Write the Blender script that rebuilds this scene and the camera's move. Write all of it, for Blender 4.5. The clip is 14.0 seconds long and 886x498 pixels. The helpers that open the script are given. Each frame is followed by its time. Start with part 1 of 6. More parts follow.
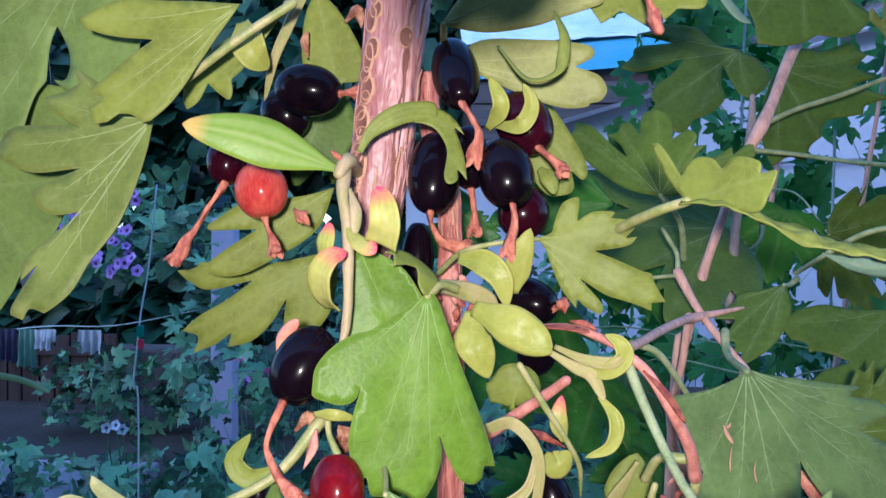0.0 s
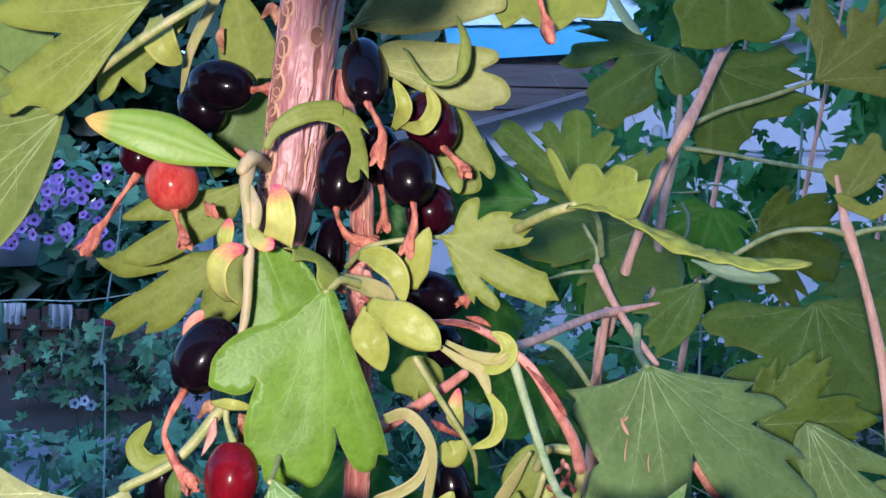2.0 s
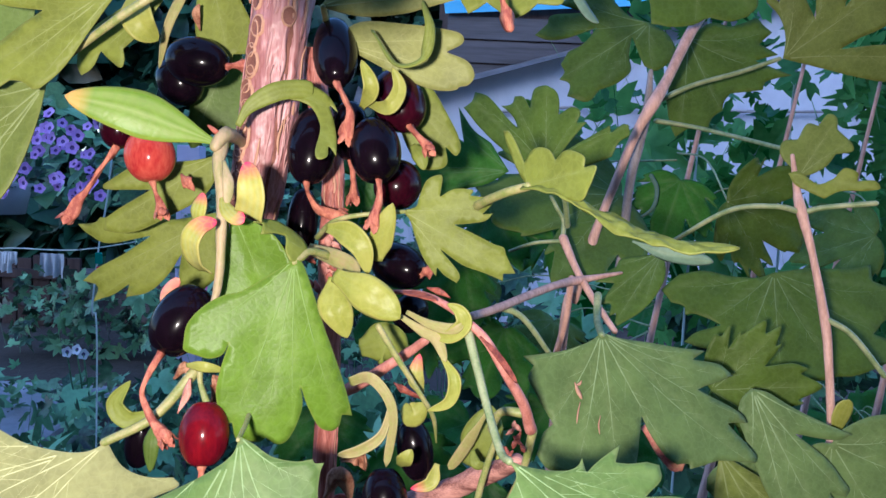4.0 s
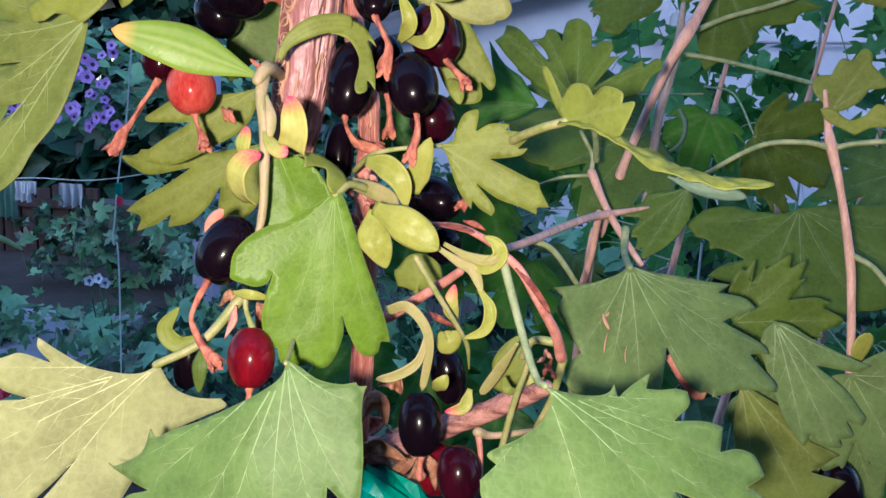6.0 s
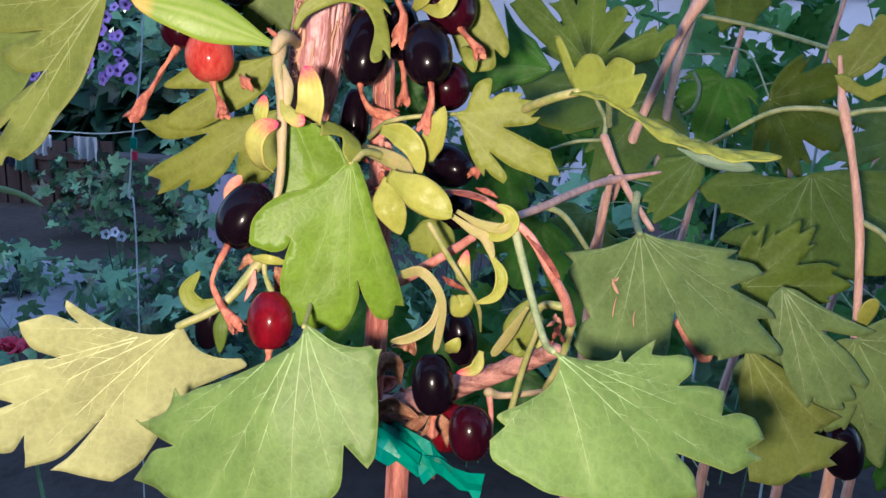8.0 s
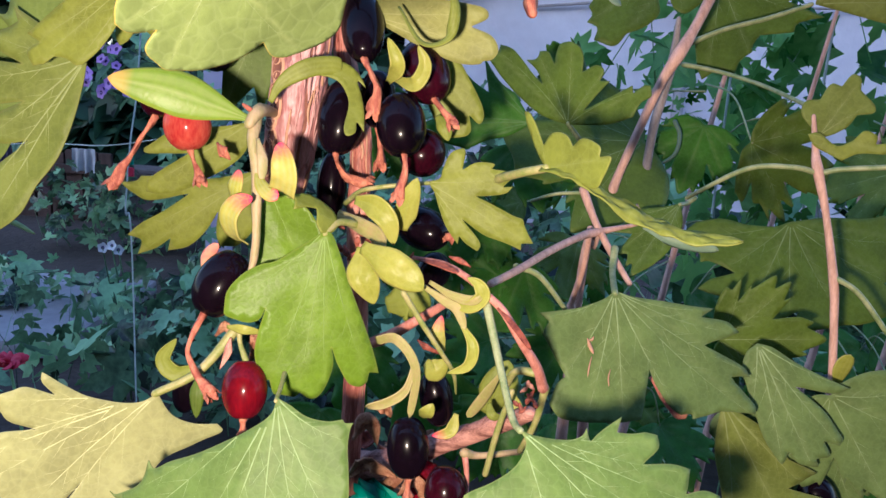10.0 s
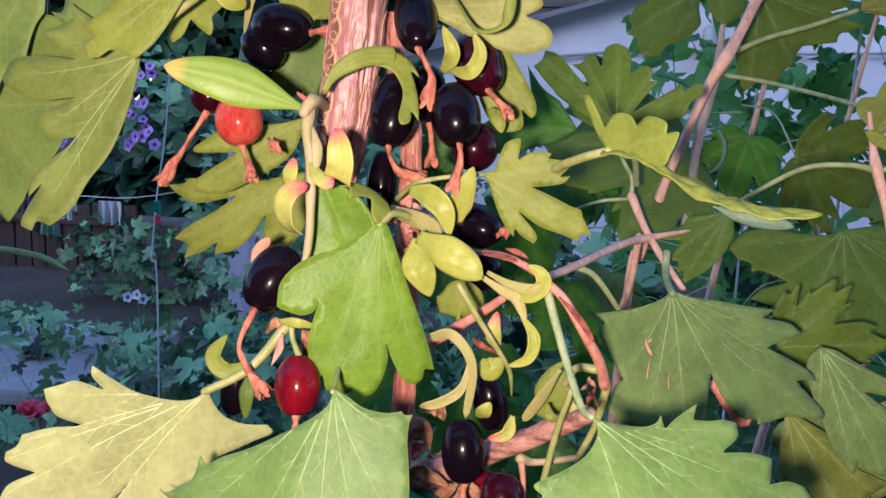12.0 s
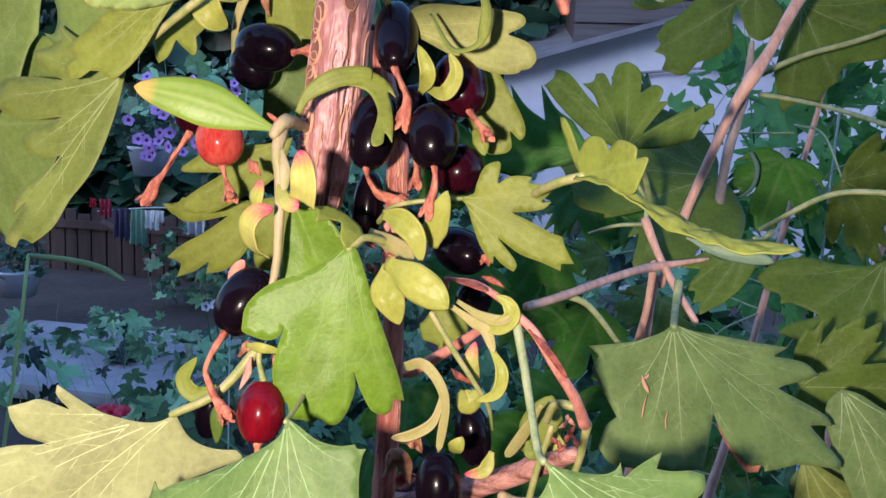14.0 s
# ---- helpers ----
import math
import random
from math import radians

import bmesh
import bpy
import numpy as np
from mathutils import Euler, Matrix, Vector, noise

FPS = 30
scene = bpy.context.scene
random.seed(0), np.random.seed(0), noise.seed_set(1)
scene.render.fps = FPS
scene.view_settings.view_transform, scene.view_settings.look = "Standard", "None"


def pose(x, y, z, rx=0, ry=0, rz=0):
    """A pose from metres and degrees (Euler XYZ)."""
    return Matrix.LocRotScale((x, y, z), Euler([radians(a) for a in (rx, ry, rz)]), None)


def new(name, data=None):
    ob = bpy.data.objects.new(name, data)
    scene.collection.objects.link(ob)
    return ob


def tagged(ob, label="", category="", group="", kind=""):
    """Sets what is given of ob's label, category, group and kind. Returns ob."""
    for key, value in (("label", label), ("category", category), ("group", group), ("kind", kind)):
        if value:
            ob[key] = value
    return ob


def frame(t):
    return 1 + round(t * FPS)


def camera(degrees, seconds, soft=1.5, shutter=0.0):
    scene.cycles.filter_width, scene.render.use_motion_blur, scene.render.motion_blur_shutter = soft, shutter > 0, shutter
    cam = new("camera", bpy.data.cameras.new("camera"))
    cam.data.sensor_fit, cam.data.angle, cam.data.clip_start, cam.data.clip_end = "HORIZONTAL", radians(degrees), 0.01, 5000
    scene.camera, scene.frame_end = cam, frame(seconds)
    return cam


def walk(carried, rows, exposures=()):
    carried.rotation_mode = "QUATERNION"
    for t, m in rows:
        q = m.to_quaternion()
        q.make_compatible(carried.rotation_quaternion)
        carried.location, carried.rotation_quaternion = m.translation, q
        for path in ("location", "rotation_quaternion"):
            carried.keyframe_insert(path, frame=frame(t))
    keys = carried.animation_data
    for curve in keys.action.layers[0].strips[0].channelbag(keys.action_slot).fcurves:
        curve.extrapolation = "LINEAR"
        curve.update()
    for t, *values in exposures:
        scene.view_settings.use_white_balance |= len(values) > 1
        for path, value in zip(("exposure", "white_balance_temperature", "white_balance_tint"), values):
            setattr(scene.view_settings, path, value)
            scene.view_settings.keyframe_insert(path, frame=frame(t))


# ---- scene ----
from mathutils.bvhtree import BVHTree
from mathutils.geometry import delaunay_2d_cdt

cam = camera(58.54, 14.0)
# seconds, eye x y z, yaw, pitch, roll
ROWS = [
    (0, 0.00488, -0.00526, 1.19591, 2.246, -0.966, 0.589),
    (0.5, 0.00869, -0.00436, 1.19778, 2.158, -1.316, 0.707),
    (1, 0.01350, -0.00643, 1.19833, 1.885, -1.678, 0.899),
    (1.5, 0.01704, -0.00863, 1.19745, 1.351, -2.053, 1.289),
    (2, 0.01862, -0.00945, 1.19916, 0.637, -2.307, 1.832),
    (2.5, 0.02221, -0.01192, 1.20152, -0.019, -2.674, 2.319),
    (5, 0.02438, -0.01919, 1.20369, 0.294, -8.071, 3.223),
    (5.5, 0.02195, -0.01995, 1.20360, 0.556, -9.260, 3.273),
    (6, 0.02020, -0.02173, 1.20392, 0.833, -10.467, 3.172),
    (6.5, 0.02015, -0.02288, 1.20735, 1.119, -11.644, 3.108),
    (7, 0.01816, -0.02429, 1.20790, 1.401, -12.922, 3.057),
    (7.2, 0.01685, -0.02533, 1.20650, 1.612, -13.143, 2.983),
    (9.3, 0.02725, -0.02415, 1.21423, 1.385, -14.330, 3.777),
    (9.5, 0.02620, -0.02440, 1.21642, 1.444, -14.023, 3.582),
    (10, 0.02448, -0.02403, 1.21902, 1.562, -13.037, 3.431),
    (10.5, 0.02174, -0.02536, 1.21688, 1.587, -11.916, 3.069),
    (11, 0.01911, -0.02643, 1.21472, 1.704, -10.629, 2.800),
    (11.5, 0.01758, -0.02582, 1.21044, 2.180, -10.151, 2.623),
    (12, 0.01797, -0.02262, 1.20658, 3.248, -9.506, 2.558),
    (12.5, 0.02528, -0.01707, 1.20394, 4.907, -9.063, 2.574),
    (13, 0.03028, -0.01641, 1.20618, 6.548, -8.859, 2.694),
    (13.5, 0.03203, -0.01703, 1.20846, 7.765, -8.746, 2.847),
    (14, 0.03686, -0.01434, 1.20848, 8.926, -8.599, 2.847),
]
walk(cam, [(t, pose(x, y, z, 90 + pitch, 0, yaw) @ pose(0, 0, 0, 0, 0, roll)) for t, x, y, z, yaw, pitch, roll in ROWS],
     exposures=[(0, 1.46, 4400, 10), (2.5, 1.48, 4500, 10), (6, 1.50, 4800, 10), (10, 1.55, 5200, 13), (14, 1.56, 5050, 13)])

# ---- light ----
SUN_UP, SUN_TURN = 24.0, 205.0
world = bpy.data.worlds.new("sky")
scene.world = world
world.use_nodes = True
wt = world.node_tree
sky = wt.nodes.new("ShaderNodeTexSky")
sky.sky_type = "NISHITA"
sky.sun_disc = False
sky.sun_elevation, sky.sun_rotation = radians(SUN_UP), radians(SUN_TURN)
wt.links.new(sky.outputs[0], wt.nodes["Background"].inputs[0])
wt.nodes["Background"].inputs[1].default_value = 0.15
# the phone's own torch, just left of its lens
torch = bpy.data.lights.new("torch", "POINT")
torch.energy, torch.color, torch.shadow_soft_size = 1.40, (1.0, 0.72, 0.45), 0.006
new("torch", torch).location = (0.000, -0.052, 1.2045)


# ---- materials ----
def mat(name, colour, rough=0.5, colour2=None, scale=40.0, bump=0.0, bump_scale=200.0, metal=0.0, coat=0.0, spec=0.5,
        spread=0.5, stretch=(1, 1, 1), translucent=0.0, subsurface=0.0, piece=0.0):
    """A surface with two scales of variation, fine relief and a gloss of its own."""
    m = bpy.data.materials.new(name)
    m.use_nodes = True
    nt = m.node_tree
    p = nt.nodes["Principled BSDF"]
    p.inputs["Roughness"].default_value = rough
    p.inputs["Metallic"].default_value = metal
    p.inputs["Coat Weight"].default_value = coat
    p.inputs["Coat Roughness"].default_value = 0.08
    p.inputs["Specular IOR Level"].default_value = spec
    if subsurface:
        p.inputs["Subsurface Weight"].default_value = subsurface
        p.inputs["Subsurface Scale"].default_value = 1.0
        p.inputs["Subsurface Radius"].default_value = (0.006, 0.0012, 0.0008)
    co = nt.nodes.new("ShaderNodeTexCoord")
    mp = nt.nodes.new("ShaderNodeMapping")
    mp.inputs["Scale"].default_value = stretch
    nt.links.new(co.outputs["Object"], mp.inputs[0])
    big = nt.nodes.new("ShaderNodeTexNoise")
    big.inputs["Scale"].default_value, big.inputs["Detail"].default_value = scale, 6
    small = nt.nodes.new("ShaderNodeTexNoise")
    small.inputs["Scale"].default_value, small.inputs["Detail"].default_value = scale * 7, 4
    nt.links.new(mp.outputs[0], big.inputs[0])
    nt.links.new(mp.outputs[0], small.inputs[0])
    both = nt.nodes.new("ShaderNodeMath")
    both.operation = "ADD"
    half = nt.nodes.new("ShaderNodeMath")
    half.operation = "MULTIPLY_ADD"
    nt.links.new(big.outputs["Fac"], both.inputs[0])
    nt.links.new(small.outputs["Fac"], half.inputs[0])
    half.inputs[1].default_value, half.inputs[2].default_value = 0.5, -0.25
    nt.links.new(half.outputs[0], both.inputs[1])
    ramp = nt.nodes.new("ShaderNodeValToRGB")
    ramp.color_ramp.elements[0].position, ramp.color_ramp.elements[1].position = 0.5 - spread / 2, 0.5 + spread / 2
    ramp.color_ramp.elements[0].color = (*colour, 1)
    ramp.color_ramp.elements[1].color = (*(colour2 or [c * 1.25 for c in colour]), 1)
    if piece:
        g = nt.nodes.new("ShaderNodeNewGeometry")
        vary = nt.nodes.new("ShaderNodeMath")
        vary.operation = "MULTIPLY_ADD"
        vary.inputs[1].default_value, vary.inputs[2].default_value = piece, -piece / 2
        nt.links.new(g.outputs["Random Per Island"], vary.inputs[0])
        whole = nt.nodes.new("ShaderNodeMath")
        nt.links.new(vary.outputs[0], whole.inputs[0])
        nt.links.new(both.outputs[0], whole.inputs[1])
        nt.links.new(whole.outputs[0], ramp.inputs[0])
    else:
        nt.links.new(both.outputs[0], ramp.inputs[0])
    nt.links.new(ramp.outputs[0], p.inputs["Base Color"])
    if bump:
        tex = nt.nodes.new("ShaderNodeTexNoise")
        tex.inputs["Scale"].default_value, tex.inputs["Detail"].default_value = bump_scale, 5
        nt.links.new(mp.outputs[0], tex.inputs[0])
        b = nt.nodes.new("ShaderNodeBump")
        b.inputs["Strength"].default_value, b.inputs["Distance"].default_value = bump, 0.3 / bump_scale
        nt.links.new(tex.outputs["Fac"], b.inputs["Height"])
        nt.links.new(b.outputs[0], p.inputs["Normal"])
    if translucent:
        t = nt.nodes.new("ShaderNodeBsdfTranslucent")
        nt.links.new(ramp.outputs[0], t.inputs[0])
        mix = nt.nodes.new("ShaderNodeMixShader")
        mix.inputs[0].default_value = translucent
        nt.links.new(p.outputs[0], mix.inputs[1])
        nt.links.new(t.outputs[0], mix.inputs[2])
        nt.links.new(mix.outputs[0], nt.nodes["Material Output"].inputs[0])
    return m


VEINS = {}


def leaf_mat(name, colour, rim, rough=0.5, rim_from=0.9, vein_light=0.12, blotch=None, end=None, end_from=0.7, ribs=1.0):
    """A leaf: mottled blade, a rim of another colour (attribute rim), paler along the veins (attribute vein)."""
    VEINS[name] = mat(name + "_vein", [c * (1 + 0.08 * ribs) + 0.008 * ribs for c in colour], 0.6, [c * (1 + 0.25 * ribs) + 0.02 * ribs for c in colour], 300)
    m = mat(name, colour, rough, blotch or [c * 1.4 for c in colour], 110.0, 0.22, 1500.0, translucent=0.2, spec=0.2, spread=0.35)
    nt = m.node_tree
    p = nt.nodes["Principled BSDF"]
    base = p.inputs["Base Color"].links[0].from_socket
    ra = nt.nodes.new("ShaderNodeAttribute")
    ra.attribute_name = "rim"
    rr = nt.nodes.new("ShaderNodeMapRange")
    rr.inputs[1].default_value, rr.inputs[2].default_value = rim_from, 1.02
    nt.links.new(ra.outputs["Fac"], rr.inputs[0])
    mx = nt.nodes.new("ShaderNodeMix")
    mx.data_type = "RGBA"
    nt.links.new(rr.outputs[0], mx.inputs["Factor"])
    nt.links.new(base, mx.inputs[6])
    mx.inputs[7].default_value = (*rim, 1)
    va = nt.nodes.new("ShaderNodeAttribute")
    va.attribute_name = "vein"
    vm = nt.nodes.new("ShaderNodeMath")
    vm.operation = "MULTIPLY"
    vm.inputs[1].default_value = vein_light
    nt.links.new(va.outputs["Fac"], vm.inputs[0])
    m2 = nt.nodes.new("ShaderNodeMix")
    m2.data_type = "RGBA"
    nt.links.new(vm.outputs[0], m2.inputs["Factor"])
    nt.links.new(mx.outputs[2], m2.inputs[6])
    m2.inputs[7].default_value = (0.42, 0.47, 0.2, 1)
    last = m2.outputs[2]
    if end:
        aa = nt.nodes.new("ShaderNodeAttribute")
        aa.attribute_name = "along"
        ar = nt.nodes.new("ShaderNodeMapRange")
        ar.inputs[1].default_value, ar.inputs[2].default_value = end_from, 0.98
        nt.links.new(aa.outputs["Fac"], ar.inputs[0])
        m3 = nt.nodes.new("ShaderNodeMix")
        m3.data_type = "RGBA"
        nt.links.new(ar.outputs[0], m3.inputs["Factor"])
        nt.links.new(last, m3.inputs[6])
        m3.inputs[7].default_value = (*end, 1)
        last = m3.outputs[2]
    tc = nt.nodes["Texture Coordinate"]
    cell = nt.nodes.new("ShaderNodeTexVoronoi")
    cell.feature = "DISTANCE_TO_EDGE"
    cell.inputs["Scale"].default_value = 600
    nt.links.new(tc.outputs["Object"], cell.inputs["Vector"])
    cm = nt.nodes.new("ShaderNodeMapRange")
    cm.inputs[2].default_value = 0.25
    nt.links.new(cell.outputs["Distance"], cm.inputs[0])
    cb = nt.nodes.new("ShaderNodeBump")
    cb.inputs["Strength"].default_value, cb.inputs["Distance"].default_value = 0.09, 0.0002
    nt.links.new(cm.outputs[0], cb.inputs["Height"])
    nt.links.new(p.inputs["Normal"].links[0].from_socket, cb.inputs["Normal"])
    nt.links.new(cb.outputs[0], p.inputs["Normal"])
    net = nt.nodes.new("ShaderNodeMapRange")
    net.inputs[1].default_value, net.inputs[2].default_value = 0.0, 0.10
    net.inputs[3].default_value, net.inputs[4].default_value = 0.22, 0.0
    nt.links.new(cell.outputs["Distance"], net.inputs[0])
    m4 = nt.nodes.new("ShaderNodeMix")
    m4.data_type = "RGBA"
    nt.links.new(net.outputs[0], m4.inputs["Factor"])
    nt.links.new(last, m4.inputs[6])
    m4.inputs[7].default_value = (*[c * 1.5 + 0.03 for c in colour], 1)
    last = m4.outputs[2]
    for link in list(base.links):
        if link.to_node != mx:
            to = link.to_socket
            nt.links.remove(link)
            nt.links.new(last, to)
    return m


LEAF_FRESH = leaf_mat("leaf_fresh", (0.105, 0.178, 0.009), (0.20, 0.27, 0.035), 0.42)
LEAF_BLUE = leaf_mat("leaf_blue_green", (0.094, 0.152, 0.036), (0.2, 0.26, 0.08), 0.5, ribs=3.0)
LEAF_MATT = leaf_mat("leaf_matt", (0.108, 0.160, 0.046), (0.15, 0.20, 0.07), 0.5, ribs=3.0)
LEAF_PALE = leaf_mat("leaf_pale", (0.265, 0.272, 0.112), (0.38, 0.38, 0.18), 0.55, ribs=3.0)
LEAF_YELLOW = leaf_mat("leaf_yellow", (0.085, 0.112, 0.034), (0.27, 0.19, 0.025), 0.5, 0.93)
LEAF_OLIVE = leaf_mat("leaf_olive", (0.16, 0.185, 0.024), (0.23, 0.25, 0.05), 0.5)
LEAF_OLIVE_TIP = leaf_mat("leaf_olive_tip", (0.16, 0.185, 0.024), (0.23, 0.25, 0.05), 0.5, end=(0.44, 0.42, 0.17), end_from=0.5)
LEAF_PALE_OLIVE = leaf_mat("leaf_pale_olive", (0.225, 0.235, 0.066), (0.3, 0.29, 0.1), 0.5)
LEAF_OLIVE_DULL = leaf_mat("leaf_dull_olive", (0.125, 0.155, 0.028), (0.2, 0.22, 0.055), 0.5, ribs=2.0)
LEAF_BACKLIT = leaf_mat("leaf_backlit", (0.132, 0.182, 0.040), (0.18, 0.235, 0.06), 0.5)
LEAF_EDGED = leaf_mat("leaf_edged", (0.10, 0.13, 0.018), (0.42, 0.30, 0.05), 0.5, 0.95)
DYING = mat("dying_leaf", (0.56, 0.30, 0.16), 0.6, (0.50, 0.11, 0.09), 300, 0.5, 1200, spread=0.25)
LEAF_DARK = leaf_mat("leaf_dark", (0.074, 0.116, 0.012), (0.11, 0.16, 0.03), 0.5, ribs=3.0)
# darker leaf copy: the shade inside the bush is put into its colour
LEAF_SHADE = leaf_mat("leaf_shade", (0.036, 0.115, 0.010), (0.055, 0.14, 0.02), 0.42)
LEAF_BRACT = leaf_mat("leaf_bract", (0.25, 0.27, 0.028), (0.38, 0.36, 0.09), 0.42, 0.75, blotch=(0.34, 0.34, 0.06))
SHOOT_LEAF = leaf_mat("leaf_shoot", (0.26, 0.285, 0.06), (0.46, 0.40, 0.18), 0.5, 0.6, blotch=(0.38, 0.30, 0.13))
LEAF_SEPAL = leaf_mat("leaf_sepal", (0.125, 0.225, 0.010), (0.30, 0.36, 0.05), 0.4, 0.80, blotch=(0.19, 0.29, 0.02), end=(0.62, 0.36, 0.10), end_from=0.86, vein_light=0.5)
LEAF_GREY = leaf_mat("leaf_grey", (0.085, 0.135, 0.10), (0.18, 0.22, 0.16), 0.55)
TWIG_PINK = mat("twig_pink", (0.58, 0.25, 0.20), 0.55, (0.34, 0.12, 0.085), 500, 0.8, 1500, stretch=(1, 1, 0.4), spread=0.35)
BRACT_PINK = leaf_mat("bract_pink_tip", (0.33, 0.33, 0.035), (0.46, 0.42, 0.12), 0.42, 0.8, blotch=(0.46, 0.42, 0.10), end=(0.72, 0.05, 0.15), end_from=0.6, vein_light=0.4)
PINK_TIP = mat("pink_tip", (0.6, 0.13, 0.14), 0.5, (0.66, 0.35, 0.2), 150, 0.2, 900)
PETIOLE_GREEN = mat("petiole_green", (0.16, 0.21, 0.075), 0.5, (0.30, 0.32, 0.16), 350, 0.5, 1500, spread=0.3)
PETIOLE = mat("petiole", (0.20, 0.235, 0.05), 0.5, (0.36, 0.32, 0.13), 350, 0.6, 1500, spread=0.3)
SHOOT = mat("young_shoot", (0.40, 0.29, 0.17), 0.6, (0.27, 0.245, 0.095), 420, 0.9, 1500, stretch=(1, 1, 0.35), spread=0.3)
TWIG = mat("twig", (0.62, 0.37, 0.29), 0.6, (0.42, 0.24, 0.18), 500, 0.8, 1500, stretch=(1, 1, 0.2), spread=0.3)
TWIG_GREY = mat("twig_grey", (0.30, 0.26, 0.26), 0.7, (0.17, 0.14, 0.14), 500, 0.8, 1500, stretch=(1, 1, 0.3), spread=0.35)
TWIG_RED = mat("twig_red", (0.54, 0.21, 0.155), 0.55, (0.20, 0.05, 0.035), 500, 1.0, 1200, stretch=(1, 1, 0.12), spread=0.3)
WOOD = mat("old_wood", (0.50, 0.25, 0.20), 0.65, (0.13, 0.045, 0.036), 520, 0.8, 1100, stretch=(0.10, 1, 1), spread=0.35)
DRY = mat("dried_flower", (0.50, 0.19, 0.11), 0.75, (0.25, 0.06, 0.04), 800, 1.0, 1800, stretch=(1, 1, 0.4), spread=0.3)
DRY_LEAF = mat("dry_leaf", (0.18, 0.062, 0.028), 0.7, (0.40, 0.21, 0.115), 400, 0.9, 1500, spread=0.3)


def bark_mat():
    """Silvery pink bark in long fine fibres, with brown furrows between."""
    return mat("bark", (0.22, 0.078, 0.070), 0.45, (0.52, 0.28, 0.285), 400, 0.6, 1500, stretch=(1, 1, 0.05), spread=0.38)


BARK = bark_mat()
BARK_PALE = mat("bark_pale", (0.52, 0.30, 0.295), 0.5, (0.32, 0.145, 0.125), 500, 0.8, 500, stretch=(1, 1, 0.15))
SCAR = mat("bark_scar", (0.13, 0.048, 0.036), 0.85, (0.25, 0.11, 0.075), 400, 0.8, 900)
SCAR_RIM = mat("scar_rim", (0.50, 0.29, 0.18), 0.7, (0.36, 0.19, 0.12), 400, 0.6, 900)


def berry_mat(name, colour, colour2, rough=0.26, sub=0.0, bloom=0.10):
    """A berry's skin: a clear glossy coat over a softer sheen, faint veins from pole to pole, specks of dust."""
    m = mat(name, colour, rough, colour2, 260, 0.05, 700, coat=0.22, spec=0.05, subsurface=sub, stretch=(1, 1, 0.35))
    nt = m.node_tree
    p = nt.nodes["Principled BSDF"]
    co = nt.nodes["Texture Coordinate"]
    dust = nt.nodes.new("ShaderNodeTexNoise")
    dust.inputs["Scale"].default_value, dust.inputs["Detail"].default_value = 900, 5
    nt.links.new(co.outputs["Object"], dust.inputs[0])
    lay = nt.nodes.new("ShaderNodeMapRange")
    lay.inputs[1].default_value, lay.inputs[2].default_value = 0.62, 0.8
    lay.inputs[3].default_value, lay.inputs[4].default_value = 0.10, 0.10 + bloom
    nt.links.new(dust.outputs["Fac"], lay.inputs[0])
    nt.links.new(lay.outputs[0], p.inputs["Coat Roughness"])
    return m


BERRY_BLACK = berry_mat("berry_black", (0.0016, 0.0009, 0.0022), (0.006, 0.0025, 0.006))
BERRY_WINE = berry_mat("berry_wine", (0.007, 0.0009, 0.0030), (0.030, 0.002, 0.008))
BERRY_RED = berry_mat("berry_red", (0.16, 0.003, 0.008), (0.05, 0.0015, 0.006), sub=0.4)
BERRY_ORANGE = berry_mat("berry_orange", (0.27, 0.006, 0.012), (0.46, 0.10, 0.06), sub=0.35)


# ---- helpers for growing things ----
CAM_SIDE = Vector((0.02, -1, 0.05)).normalized()


def link(name, bm, material, parent=None, label="", smooth=True):
    me = bpy.data.meshes.new(name)
    bm.normal_update()
    bm.to_mesh(me)
    bm.free()
    if material:
        me.materials.append(material)
    if smooth:
        me.polygons.foreach_set("use_smooth", [True] * len(me.polygons))
    ob = new(name, me)
    ob.parent = parent
    return tagged(ob, label)


def spline(pts, steps):
    """Points on a smooth line through pts, steps a span."""
    p = [Vector(q) for q in pts]
    if len(p) == 2:
        return [p[0].lerp(p[1], k / steps) for k in range(steps + 1)]
    ext = [2 * p[0] - p[1]] + p + [2 * p[-1] - p[-2]]
    out = []
    for i in range(1, len(ext) - 2):
        a, b, c, d = ext[i - 1: i + 3]
        for k in range(steps):
            t = k / steps
            out.append(0.5 * (2 * b + (c - a) * t + (2 * a - 5 * b + 4 * c - d) * t * t + (3 * b - a - 3 * c + d) * t ** 3))
    return out + [p[-1]]


def radius_at(radii, f):
    x = f * (len(radii) - 1)
    i = min(int(x), len(radii) - 2)
    return radii[i] + (radii[i + 1] - radii[i]) * (x - i)


